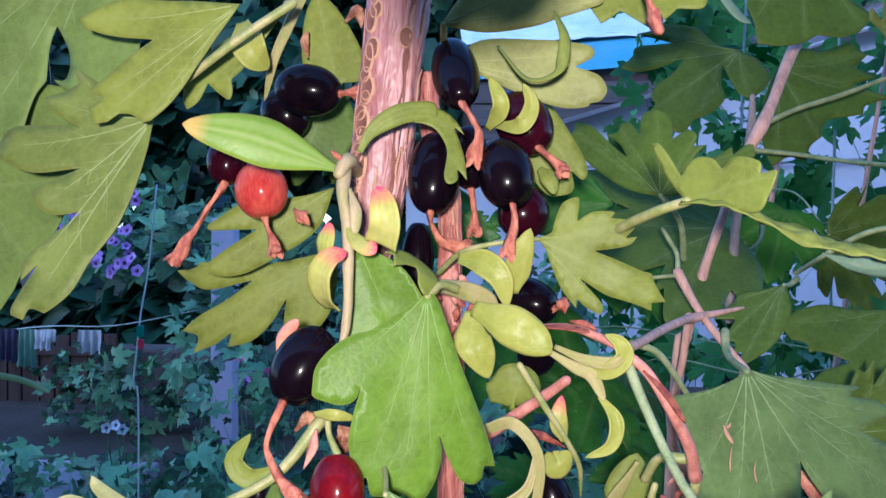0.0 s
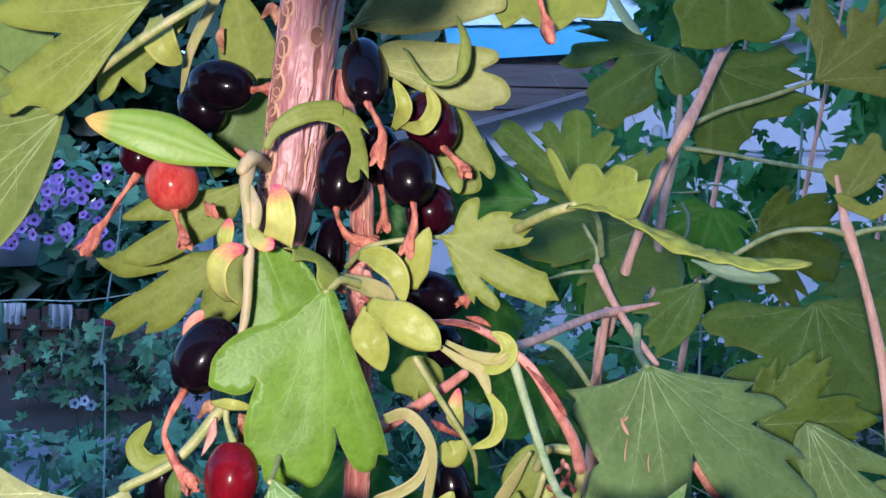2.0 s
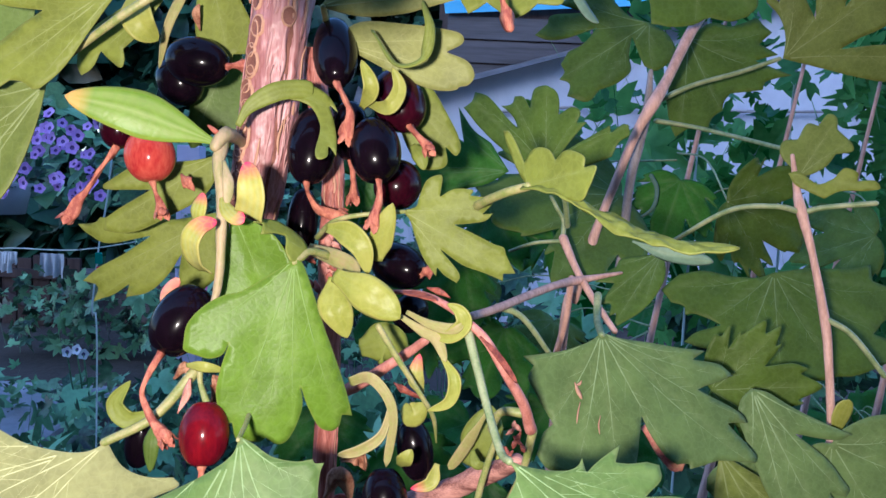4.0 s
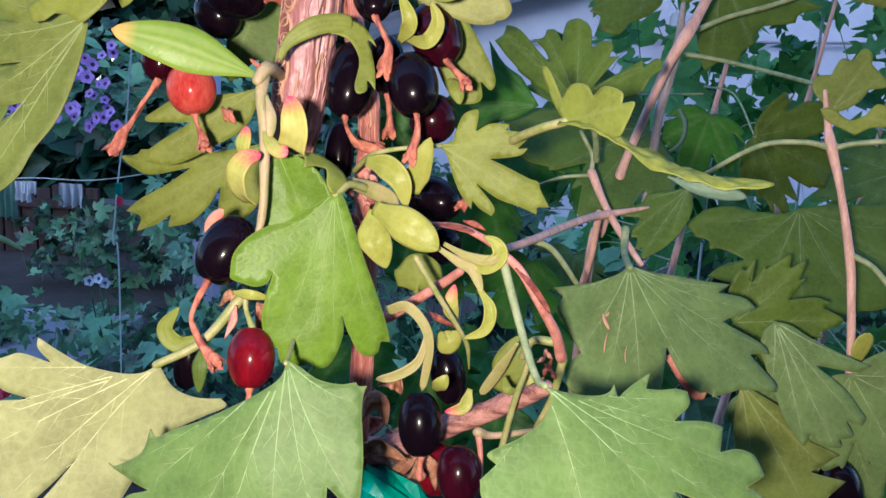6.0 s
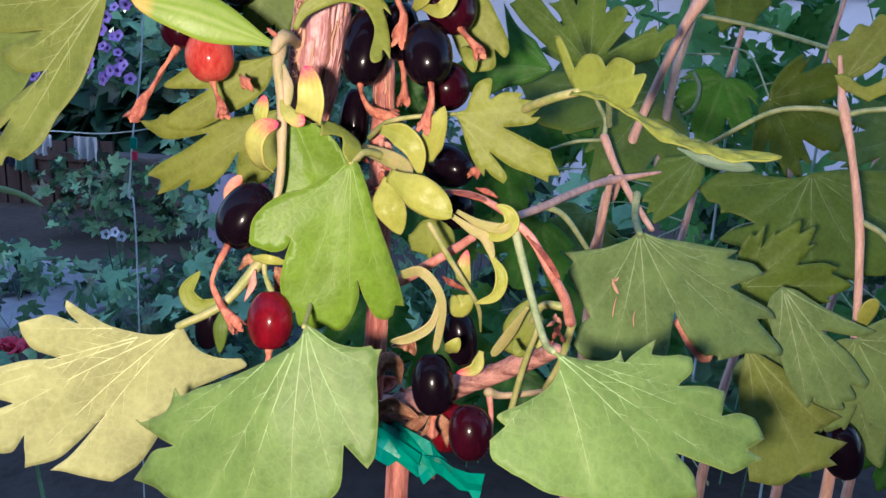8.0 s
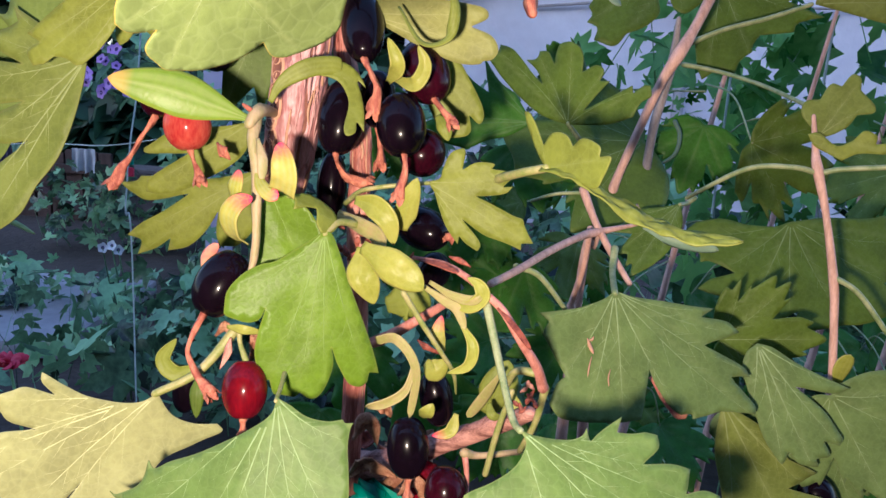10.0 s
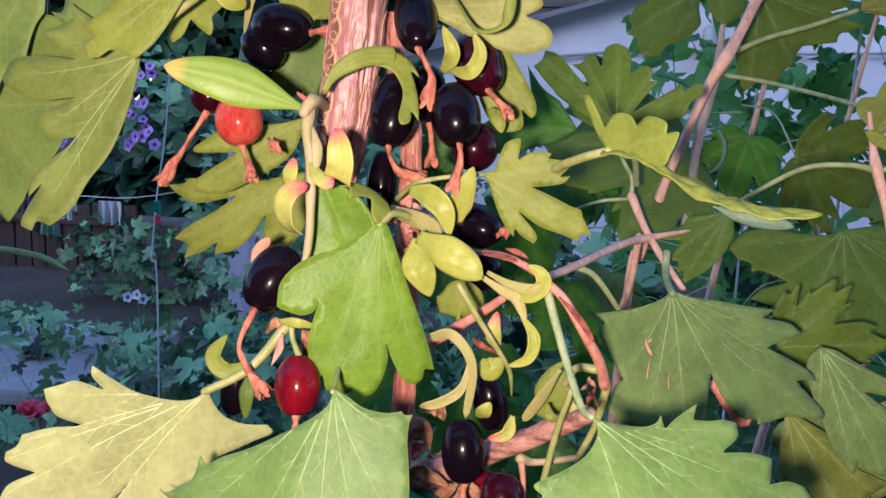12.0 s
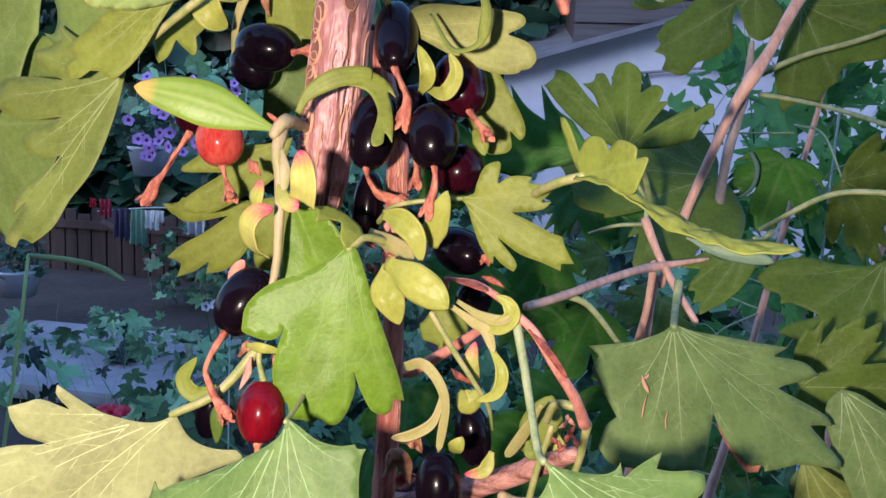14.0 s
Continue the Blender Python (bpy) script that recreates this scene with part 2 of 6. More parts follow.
def add_tube(bm, pts, radii, sides=8, steps=8, rough=0.0, ends=True, seed=0.0):
    line = spline(pts, steps)
    rings = []
    ref = CAM_SIDE.copy()
    for i, c in enumerate(line):
        d = (line[min(i + 1, len(line) - 1)] - line[max(i - 1, 0)]).normalized()
        a = (ref - d * ref.dot(d)).normalized()
        b = d.cross(a)
        ref = a
        r = radius_at(radii, i / (len(line) - 1))
        ring = []
        for k in range(sides):
            w = 2 * math.pi * k / sides
            rr = r
            if rough:
                rr *= 1 + rough * noise.noise((c * 260 + Vector((math.cos(w) * 1.7, math.sin(w) * 1.7, seed))))
            ring.append(bm.verts.new(c + rr * (a * math.cos(w) + b * math.sin(w))))
        rings.append(ring)
    for r0, r1 in zip(rings, rings[1:]):
        for k in range(sides):
            bm.faces.new((r0[k], r0[(k + 1) % sides], r1[(k + 1) % sides], r1[k]))
    if ends:
        for ring, i, j in ((rings[0][::-1], 0, 1), (rings[-1], -1, -2)):
            out = (line[i] - line[j]).normalized() * (ring[0].co - line[i]).length
            small = [bm.verts.new(line[i] + out * 0.6 + (v.co - line[i]) * 0.66) for v in ring]
            peak = bm.verts.new(line[i] + out * 0.9)
            for k in range(sides):
                m = (k + 1) % sides
                bm.faces.new((ring[k], ring[m], small[m], small[k]))
                bm.faces.new((small[k], small[m], peak))
    return line


def tube(name, pts, radii, material, parent, label="", sides=10, steps=8, rough=0.0, seed=0.0):
    bm = bmesh.new()
    add_tube(bm, pts, radii, sides, steps, rough, True, seed)
    return link(name, bm, material, parent, label)


def add_ribbon(bm, pts, width, cup=0.1, face=CAM_SIDE, steps=8, across=8, base=0.25, twist=0.0, wide=0.5, cap=0.62, point=0.55, taper=0.0, ripple=0.0):
    """A narrow leaf along pts, widest past its middle, hollow across."""
    line = spline(pts, steps)
    rim = bm.verts.layers.float.get("rim") or bm.verts.layers.float.new("rim")
    vein = bm.verts.layers.float.get("vein") or bm.verts.layers.float.new("vein")
    along = bm.verts.layers.float.get("along") or bm.verts.layers.float.new("along")
    rows, n = [], len(line) - 1
    for i, c in enumerate(line):
        f = i / n
        d = (line[min(i + 1, n)] - line[max(i - 1, 0)]).normalized()
        nrm = (Vector(face) - d * Vector(face).dot(d)).normalized()
        nrm = Matrix.Rotation(twist * f, 3, d) @ nrm
        s = d.cross(nrm)
        g = min(1, f / wide)
        w = width * (base + (1 - base) * g * g * (3 - 2 * g)) * (1 - taper * f)
        if f > cap:
            w *= max(0.03, (1 - ((f - cap) / (1 - cap)) ** 2) ** point)
        row = []
        for k in range(across + 1):
            q = 2 * k / across - 1
            wob = ripple * w * noise.noise(c * 330 + s * (q * 2.5))
            v = bm.verts.new(c + s * (q * w) - nrm * (cup * w * q * q + wob))
            v[rim], v[vein] = max(abs(q), max(0, (f - 0.85) / 0.15)), max(0, 1 - 4 * min(abs(q), abs(abs(q) - 0.5)))
            v[along] = f
            row.append(v)
        rows.append(row)
    for r0, r1 in zip(rows, rows[1:]):
        for k in range(across):
            bm.faces.new((r0[k], r0[k + 1], r1[k + 1], r1[k]))


def ribbon(name, pts, width, material, parent, label="", thick=0.0003, **more):
    bm = bmesh.new()
    add_ribbon(bm, pts, width, **more)
    ob = link(name, bm, material, parent, label)
    so = ob.modifiers.new("thickness", "SOLIDIFY")
    so.thickness, so.offset = thick, 0
    return ob


def leaf(parent, material, base, tip, side, lobes, fold=0.0, droop=0.0, cup=0.0, wave=0.014, petiole=None, seed=0,
         name="leaf", label="", veins=True, nr=8, stalk=0.0007, stalk_mat=None, teeth=0.012, relief=0.012, ribs=(), thick=0.00025):
    """A lobed blade spread from its base: lobes are (degrees from the midrib, reach, mark)."""
    b, t, s = Vector(base), Vector(tip), Vector(side)
    lobes = [(*o, 0)[:3] for o in lobes]
    L = (t - b).length
    u = (t - b).normalized()
    v = ((s - b) - u * (s - b).dot(u)).normalized()
    n = u.cross(v)
    if n.dot(CAM_SIDE) < 0:
        n = -n
    # outline: from the base round all lobes; a mark of 1 is a sharp corner, a larger one a notch of that depth after a round tip
    marks = [(Vector((0, 0, 0)), True)]
    tips = [Vector((q * math.cos(radians(a)), q * math.sin(radians(a)), 0)) for a, q, cut in lobes]
    for k, p in enumerate(tips):
        cut = lobes[k][2]
        marks.append((p, cut == 1))
        if cut >= 2 and k + 1 < len(tips):
            p2 = tips[k + 1]
            low = min(p, p2, key=lambda o: o.length)
            marks.append(((p * 0.5 + p2 * 0.5).lerp(low, 0.25) * (1 - cut * 0.016), True))
    marks.append((Vector((0, 0, 0)), True))
    for k in range(1, len(marks) - 1):
        p, sharp = marks[k]
        mid = (marks[k - 1][0] + marks[k + 1][0]) / 2
        if sharp and p.length < mid.length and (p - mid).length < 0.2:
            marks[k] = (p + (p - mid) * 0.6, True)
    outline, run = [], [marks[0][0]]
    for p, sharp in marks[1:]:
        run.append(p)
        if sharp:
            outline += spline(run, 5)[:-1]
            run = [p]
    outline.append(marks[-1][0])
    outline = [p * (1 + teeth * noise.noise(Vector((p.x * 9, p.y * 9, seed * 3.1)))) for p in outline]
    kept = [(a, q, 0) for a, q in ribs]
    if not kept:
        inner = [o for k, o in enumerate(lobes) if 0 < k < len(lobes) - 1 and o[1] >= max(lobes[k - 1][1], lobes[k + 1][1]) * 0.97]
        for a, q, w in sorted(inner or lobes, key=lambda o: -o[1] + 0.003 * abs(o[0])):
            if all(abs(a - k[0]) > 20 for k in kept) and len(kept) < 5:
                kept.append((a, q * 0.9, w))

    def lift(x, y):
        rho2 = x * x + y * y
        z = fold * abs(y) + droop * x * x + cup * rho2
        z += wave * (noise.noise(Vector((x * 2.6 + seed, y * 2.6, seed * 1.7))) + 0.35 * noise.noise(Vector((x * 7, y * 7, seed))))
        th = math.degrees(math.atan2(y, x))
        near = min(abs(th - a) / 18 for a, r, w in kept)
        z += relief * (min(1, near) ** 1.5) * math.sqrt(rho2)
        return z

    def at(x, y, up=0.0):
        return b + L * (u * x + v * y + n * (lift(x, y) + up))

    # blade: the outline filled with an even net of small triangles
    rim_line = [outline[0]]
    for p in outline[1:-1]:
        if (p - rim_line[-1]).length > 0.004:
            rim_line.append(p)
    ring = np.array([(p.x, p.y) for p in rim_line])
    gap = 0.36 / nr
    far = np.roll(ring, -1, axis=0) - ring

    def edge_gap(q):
        f = np.clip(((q - ring) * far).sum(1) / (far * far).sum(1), 0, 1)
        return np.hypot(*(q - ring - far * f[:, None]).T).min()

    inner = []
    lo, hi = ring.min(0), ring.max(0)
    for j, y in enumerate(np.arange(lo[1], hi[1], gap * 0.87)):
        for x in np.arange(lo[0] + (j % 2) * gap / 2, hi[0], gap):
            if edge_gap(np.array((x, y))) > gap * 0.45:
                inner.append(Vector((x, y)))
    flat = [Vector(p) for p in ring] + inner
    count = len(ring)
    net, _, tris, *_ = delaunay_2d_cdt(flat, [(k, (k + 1) % count) for k in range(count)], [], 1, 1e-5)
    bm = bmesh.new()
    rim, vein = bm.verts.layers.float.new("rim"), bm.verts.layers.float.new("vein")
    rows = []
    for q in net:
        w = bm.verts.new(at(q.x, q.y))
        w[rim] = max(0, 1 - edge_gap(np.array(q)) / 0.12)
        th = math.degrees(math.atan2(q.y, q.x))
        off = min(abs(math.sin(radians(th - a))) if abs(th - a) < 90 else 1 for a, rr, ww in kept) * q.length
        w[vein] = max(0, 1 - off / 0.03) * (0.4 + 0.6 * (1 - w[rim]))
        rows.append(w)
    for tri in tris:
        bm.faces.new([rows[k] for k in tri])
    bmesh.ops.recalc_face_normals(bm, faces=bm.faces[:])
    tree = BVHTree.FromBMesh(bm)
    ob = link(name, bm, material, parent, label)
    so = ob.modifiers.new("thickness", "SOLIDIFY")
    so.thickness, so.offset = thick, 0
    if veins:
        vb = bmesh.new()

        def on(x, y, up):
            hit = tree.ray_cast(b + L * (u * x + v * y + n), -n)[0]
            return hit and hit + n * (0.5 * thick + up * L)

        def rib(points, w0):
            prev = None
            for k, (x, y) in enumerate(points):
                x2, y2 = points[min(k + 1, len(points) - 1)]
                x1, y1 = points[max(k - 1, 0)]
                dx, dy = x2 - x1, y2 - y1
                m = math.hypot(dx, dy) or 1
                px, py = -dy / m, dx / m
                w = w0 * (1 - 0.85 * k / (len(points) - 1))
                ring = [on(x + px * w * q, y + py * w * q, h) for q, h in ((-1, -0.0005), (0, w * 0.55), (1, -0.0005))]
                if None in ring:
                    if prev:
                        return
                    continue
                ring = [vb.verts.new(p) for p in ring]
                if prev:
                    vb.faces.new((prev[0], prev[1], ring[1], ring[0]))
                    vb.faces.new((prev[1], prev[2], ring[2], ring[1]))
                prev = ring

        for a, q, w in kept:
            bend = a * 0.2
            pts = [(q * f * math.cos(radians(a - bend * (1 - f))), q * f * math.sin(radians(a - bend * (1 - f)))) for f in [0.06 + 0.94 * k / 9 for k in range(10)]]
            rib(pts, (0.0052 if abs(a) < 30 else 0.0042) * (1.15 if ribs else 1))
            for f, sgn in ((0.3, 1), (0.38, -1), (0.48, 1), (0.56, -1), (0.66, 1), (0.74, -1), (0.83, 1)):
                k = f * 9
                x0, y0 = pts[int(k)]
                aa = a + sgn * 33
                reach_here = 0.3 * q * (1.1 - f)
                rib([(x0 + reach_here * g * math.cos(radians(aa)), y0 + reach_here * g * math.sin(radians(aa))) for g in (0, 0.35, 0.7, 1)], 0.0022)
        link("vein_network", vb, VEINS[material.name], ob)
    if petiole:
        pb = bmesh.new()
        add_tube(pb, [*petiole, b + u * 0.02 * L], [stalk * 1.25, stalk, stalk * 0.9], 8, 7)
        link("petiole", pb, stalk_mat or PETIOLE, ob)
    return ob


def lobed(seed, deep=1.0):
    """A currant leaf's outline: three main lobes and two small ones, each ending in rounded teeth."""
    rnd = random.Random(seed)
    half = [(7, .92, 1), (11, .94, 0), (15, .83, 1), (18, .79, 0), (23, .56, 1), (30, .82, 0), (34, .80, 1), (40, .92, 0), (46, .81, 1), (51, .84, 0),
            (57, .68, 1), (60, .65, 0), (65, .52, 1), (71, .65, 0), (76, .55, 1), (82, .54, 0), (95, .34, 0), (112, .13, 0)]
    cut = rnd.uniform(0.85, 1.1) * deep
    out = []
    for sign in (-1, 1):
        k = rnd.uniform(0.9, 1.08)
        row = [(sign * a * rnd.uniform(0.96, 1.04), (q if q not in (.56, .52) else 1 - (1 - q) * cut) * k * rnd.uniform(0.96, 1.04), m) for a, q, m in half]
        out += row[::-1] + [(0, 1.0, 0)] if sign < 0 else row
    return out


def berry(parent, material, centre, end, radius, tail=None, tail_mat=None, label="", stalk=None):
    """A currant: centre, the pole that carries the withered flower, radius across; the tail's path from that pole."""
    c, e = Vector(centre), Vector(end)
    ax = (e - c).normalized()
    half = (e - c).length
    a = ax.orthogonal().normalized()
    q = ax.cross(a)
    bm = bmesh.new()
    rings, sides, n = [], 28, 18
    for i in range(n + 1):
        f = math.pi * i / n
        z, r = -math.cos(f), math.sin(f) ** 0.92
        dip = 0.05 * max(0, abs(z) - 0.93) / 0.07
        if i in (0, n):
            rings.append([bm.verts.new(c + ax * half * (z * (1 - dip)))])
            continue
        rings.append([bm.verts.new(c + ax * half * z * (1 - dip) + radius * r * (1 + 0.012 * math.cos(5 * w)) * (a * math.cos(w) + q * math.sin(w)))
                      for w in [2 * math.pi * k / sides for k in range(sides)]])
    for r0, r1 in zip(rings, rings[1:]):
        for k in range(sides):
            x, y = k, (k + 1) % sides
            if len(r0) == 1:
                bm.faces.new((r0[0], r1[y], r1[x]))
            elif len(r1) == 1:
                bm.faces.new((r0[x], r0[y], r1[0]))
            else:
                bm.faces.new((r0[x], r0[y], r1[y], r1[x]))
    ob = link("berry", bm, material, parent, label)
    if tail and isinstance(tail[0], float):
        tail = [tail]
    if tail:
        tb = bmesh.new()
        path = [e - ax * half * 0.04, *[Vector(p) for p in tail]]
        line = add_tube(tb, path, [0.0007, 0.00045, 0.0005, 0.0008, 0.0013], 12, 9, 0.9, True, half * 900)
        if len(tail) > 1:
            d = (line[-1] - line[-4]).normalized()
            for k in range(5):
                out = Matrix.Rotation(k * 1.26, 3, d) @ d.orthogonal().normalized()
                add_ribbon(tb, [line[-3], line[-1] + out * 0.0012, line[-1] + d * 0.0018 + out * (0.0008 if k % 2 else 0.0019)], 0.0008, steps=3, across=3, ripple=0.6, face=out)
        link("withered_flower", tb, tail_mat or DRY, ob)
    if stalk:
        sb = bmesh.new()
        add_tube(sb, [*stalk, c - ax * half * 0.95], [0.0006, 0.0005, 0.0007], 7, 6)
        link("stalk", sb, PETIOLE, ob)
    return ob


def bark_stem(pts, radii, parent, strips=60, scars=30, material=None, label="peeling grey-pink bark", sides=88, thin=1.0):
    """A cane with furrowed bark, lifting bark strips and a row of old scars along one side."""
    bm = bmesh.new()
    line = spline(pts, 40)
    n = len(line) - 1
    rings = []

    def frame_at(i):
        d = (line[min(i + 2, n)] - line[max(i - 2, 0)]).normalized()
        a = (CAM_SIDE - d * CAM_SIDE.dot(d)).normalized()
        return d, a, d.cross(a)

    for i, c in enumerate(line):
        d, a, b = frame_at(i)
        r = radius_at(radii, i / n)
        ring = []
        for k in range(sides):
            w = 2 * math.pi * k / sides
            f = Vector((math.cos(w) * 3.2, math.sin(w) * 3.2, i * 0.035))
            groove = math.exp(-((math.remainder(w, 2 * math.pi) + 0.62 + 0.16 * noise.noise(Vector((0, 0, i * 0.03)))) / 0.10) ** 2) if scars else 0
            rr = r * (1 - 0.16 * groove + 0.07 * noise.noise(f) + 0.045 * noise.noise(f * 2.7 + Vector((0, 0, i * 0.06))) + 0.02 * noise.noise(f * 7))
            ring.append(bm.verts.new(c + rr * (a * math.cos(w) + b * math.sin(w))))
        rings.append(ring)
    for r0, r1 in zip(rings, rings[1:]):
        for k in range(sides):
            bm.faces.new((r0[k], r0[(k + 1) % sides], r1[(k + 1) % sides], r1[k]))
    bm.faces.new(rings[0][::-1])
    bm.faces.new(rings[-1])
    stem = link("stem", bm, material or BARK, parent, label)
    rnd = random.Random(5)
    for _ in range(strips):
        i0 = rnd.randrange(10, n - 40)
        span = rnd.randrange(8, 40)
        w = rnd.uniform(-1.4, 1.4)
        pts2 = []
        for j in range(4):
            i = min(n, i0 + span * j // 3)
            d, a, b = frame_at(i)
            r = radius_at(radii, i / n) * (1.02 + (0.09 * rnd.random() ** 2 if j in (0, 3) else 0.02))
            ww = w + 0.05 * rnd.uniform(-1, 1)
            pts2.append(line[i] + r * (a * math.cos(ww) + b * math.sin(ww)))
            nrm = a * math.cos(ww) + b * math.sin(ww)
        sb = bmesh.new()
        add_ribbon(sb, pts2, thin * rnd.uniform(0.00015, 0.00055), cup=0.3, face=nrm, steps=4, across=2, base=0.4, point=0.8)
        o = link("bark_strip", sb, (material or BARK_PALE) if rnd.random() < 0.8 else SCAR_RIM, stem)
        so = o.modifiers.new("thickness", "SOLIDIFY")
        so.thickness = 0.0002
    # brown strips along the groove, its shadow put into their dark colour
    for k in range(9 if scars else 0):
        pts2 = []
        for j in range(5):
            i = min(n, int(n * (0.02 + 0.10 * k)) + 8 * j)
            d, a, b = frame_at(i)
            ww = -0.62 - 0.16 * noise.noise(Vector((0, 0, i * 0.03)))
            nrm = a * math.cos(ww) + b * math.sin(ww)
            pts2.append(line[i] + nrm * radius_at(radii, i / n) * 0.93)
        sb = bmesh.new()
        add_ribbon(sb, pts2, rnd.uniform(0.0005, 0.0008), face=nrm, steps=4, across=2, base=0.3, point=0.6, ripple=0.4)
        link("brown_furrow_shade", sb, SCAR, stem)
    for k in range(scars):
        i = int(n * (0.05 + 0.9 * k / scars + 0.005 * math.sin(k * 2.3)))
        d, a, b = frame_at(i)
        w = SCAR_SIDE * (0.68 + 0.10 * math.sin(k * 1.9)) if k != 8 else -0.45 * SCAR_SIDE
        nrm = a * math.cos(w) + b * math.sin(w)
        side = d.cross(nrm)
        c = line[i] + nrm * radius_at(radii, i / n) * 1.03
        h, q = rnd.choice((0.0012, 0.0017, 0.0024)) * rnd.uniform(0.85, 1.15), rnd.uniform(0.0010, 0.0014)
        sb = bmesh.new()
        loops = []
        for f, up in ((1.28, -0.0003), (1.14, 0.00028), (1.0, 0.00022), (0.8, 0.00012)):
            loops.append([sb.verts.new(c + nrm * up + f * (d * h * math.cos(t) + side * q * math.sin(t)) * (1 + 0.12 * noise.noise(Vector((t * 2, k, 0))))) for t in [2 * math.pi * m / 12 for m in range(12)]])
        for l0, l1 in zip(loops, loops[1:]):
            for m in range(12):
                sb.faces.new((l0[m], l0[(m + 1) % 12], l1[(m + 1) % 12], l1[m])).material_index = 1 if l0 is loops[2] else 0
        sb.faces.new(loops[-1]).material_index = 1
        o = link("bark_scar", sb, SCAR_RIM, stem)
        o.data.materials.append(SCAR)
    return stem


SCAR_SIDE = 1.0


def plant(name, place, label, category="currant bush", group=""):
    e = new(name)
    e.location = place
    bpy.context.view_layer.update()
    return tagged(e, label, category, group)


def settle(e):
    """Children built in world places keep them under their plant's own origin."""
    for o in e.children:
        o.matrix_parent_inverse = Matrix.Translation(-Vector(e.location))


# ---- the garden ----
SOIL = mat("soil", (0.040, 0.028, 0.022), 0.95, (0.085, 0.062, 0.052), 3, 0.8, 30)
PATH = mat("path_concrete", (0.42, 0.40, 0.43), 0.9, (0.24, 0.22, 0.24), 2, 0.4, 40)
PLASTER = mat("plaster", (0.56, 0.55, 0.62), 0.9, (0.45, 0.44, 0.51), 1.5, 0.3, 30)
PLANK = mat("weathered_plank", (0.030, 0.017, 0.016), 0.9, (0.075, 0.046, 0.042), 6, 0.6, 30, stretch=(1, 1, 0.1))
STONE = mat("low_wall", (0.16, 0.13, 0.12), 0.95, (0.09, 0.075, 0.07), 3, 0.7, 25)
SHEET = mat("white_sheet", (0.72, 0.76, 0.80), 0.4, (0.50, 0.60, 0.70), 4, 0.5, 9)
TARP = mat("blue_tarp", (0.22, 0.58, 0.80), 0.4, (0.34, 0.68, 0.88), 3, 0.2, 12)
ROOF = mat("roof_edge", (0.2, 0.18, 0.185), 0.8, (0.33, 0.3, 0.31), 5, 0.4, 20)
PIPE = mat("grey_pipe", (0.25, 0.25, 0.27), 0.5, (0.32, 0.32, 0.33), 5)
WHITE_POT = mat("white_pot", (0.5, 0.52, 0.58), 0.45, (0.42, 0.44, 0.5), 5)
CORD = mat("cord", (0.62, 0.68, 0.66), 0.7, (0.5, 0.56, 0.55), 60)
GREEN_BG = mat("garden_leaf", (0.003, 0.014, 0.007), 0.34, (0.30, 0.52, 0.26), 9, translucent=0.2, spec=0.5, piece=0.9, spread=0.9)
GREEN_BG2 = mat("vine_leaf", (0.02, 0.11, 0.012), 0.35, (0.26, 0.52, 0.14), 8, translucent=0.35, spec=0.3, piece=0.7, spread=0.8)
# near-black low tone puts the shade between the leaves into the colour
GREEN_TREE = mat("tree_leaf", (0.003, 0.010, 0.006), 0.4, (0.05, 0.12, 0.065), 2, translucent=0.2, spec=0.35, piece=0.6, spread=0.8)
PETAL = mat("violet_petal", (0.44, 0.20, 0.62), 0.6, (0.66, 0.42, 0.82), 30, translucent=0.2)
THROAT = mat("petal_throat", (0.06, 0.02, 0.14), 0.6)
ROSE = mat("red_petal", (0.45, 0.01, 0.04), 0.6, (0.6, 0.02, 0.07), 20)
LILAC = mat("lilac_paint", (0.48, 0.44, 0.58), 0.7, (0.40, 0.36, 0.5), 4, 0.2, 30)
PINK_DRY = mat("pink_dry", (0.55, 0.28, 0.22), 0.7, (0.36, 0.14, 0.10), 600, 0.8, 1500, spread=0.3)
DRY_RED = mat("dry_red", (0.36, 0.10, 0.06), 0.65, (0.12, 0.025, 0.02), 600, 0.9, 1500, spread=0.3)
TAPE = mat("teal_tape", (0.01, 0.22, 0.15), 0.3, (0.015, 0.33, 0.24), 60, 0.25, 120, translucent=0.2)


def box(name, lo, hi, material, parent=None, bevel=0.0, label=""):
    bm = bmesh.new()
    bmesh.ops.create_cube(bm, size=1)
    lo, hi = Vector(lo), Vector(hi)
    for v in bm.verts:
        v.co = Vector([lo[i] + (v.co[i] + 0.5) * (hi[i] - lo[i]) for i in range(3)])
    if bevel:
        bmesh.ops.bevel(bm, geom=bm.edges[:], offset=bevel, segments=2, affect="EDGES", profile=0.6)
    return link(name, bm, material, parent, label, smooth=False)


bm = bmesh.new()
n = 60
grid = [[bm.verts.new((-40 + 80 * (i / n), -12 + 92 * (j / n) ** 1.5, 0.05 * noise.noise(Vector((i * 0.9, j * 0.7, 2))))) for j in range(n + 1)] for i in range(n + 1)]
for i in range(n):
    for j in range(n):
        bm.faces.new((grid[i][j], grid[i + 1][j], grid[i + 1][j + 1], grid[i][j + 1]))
tagged(link("ground", bm, SOIL), "dark garden soil between the plants", "ground", kind="structure")

tagged(box("path", (-2.75, 2.8, 0.02), (-1.5, 3.75, 0.09), PATH, bevel=0.02), "pale worn concrete garden path", "path", kind="structure")
tagged(box("wall_north", (-9, 5.6, 0), (-0.6, 5.85, 0.36), STONE, bevel=0.03), "low dark stone wall at the garden's end", "wall", kind="structure")
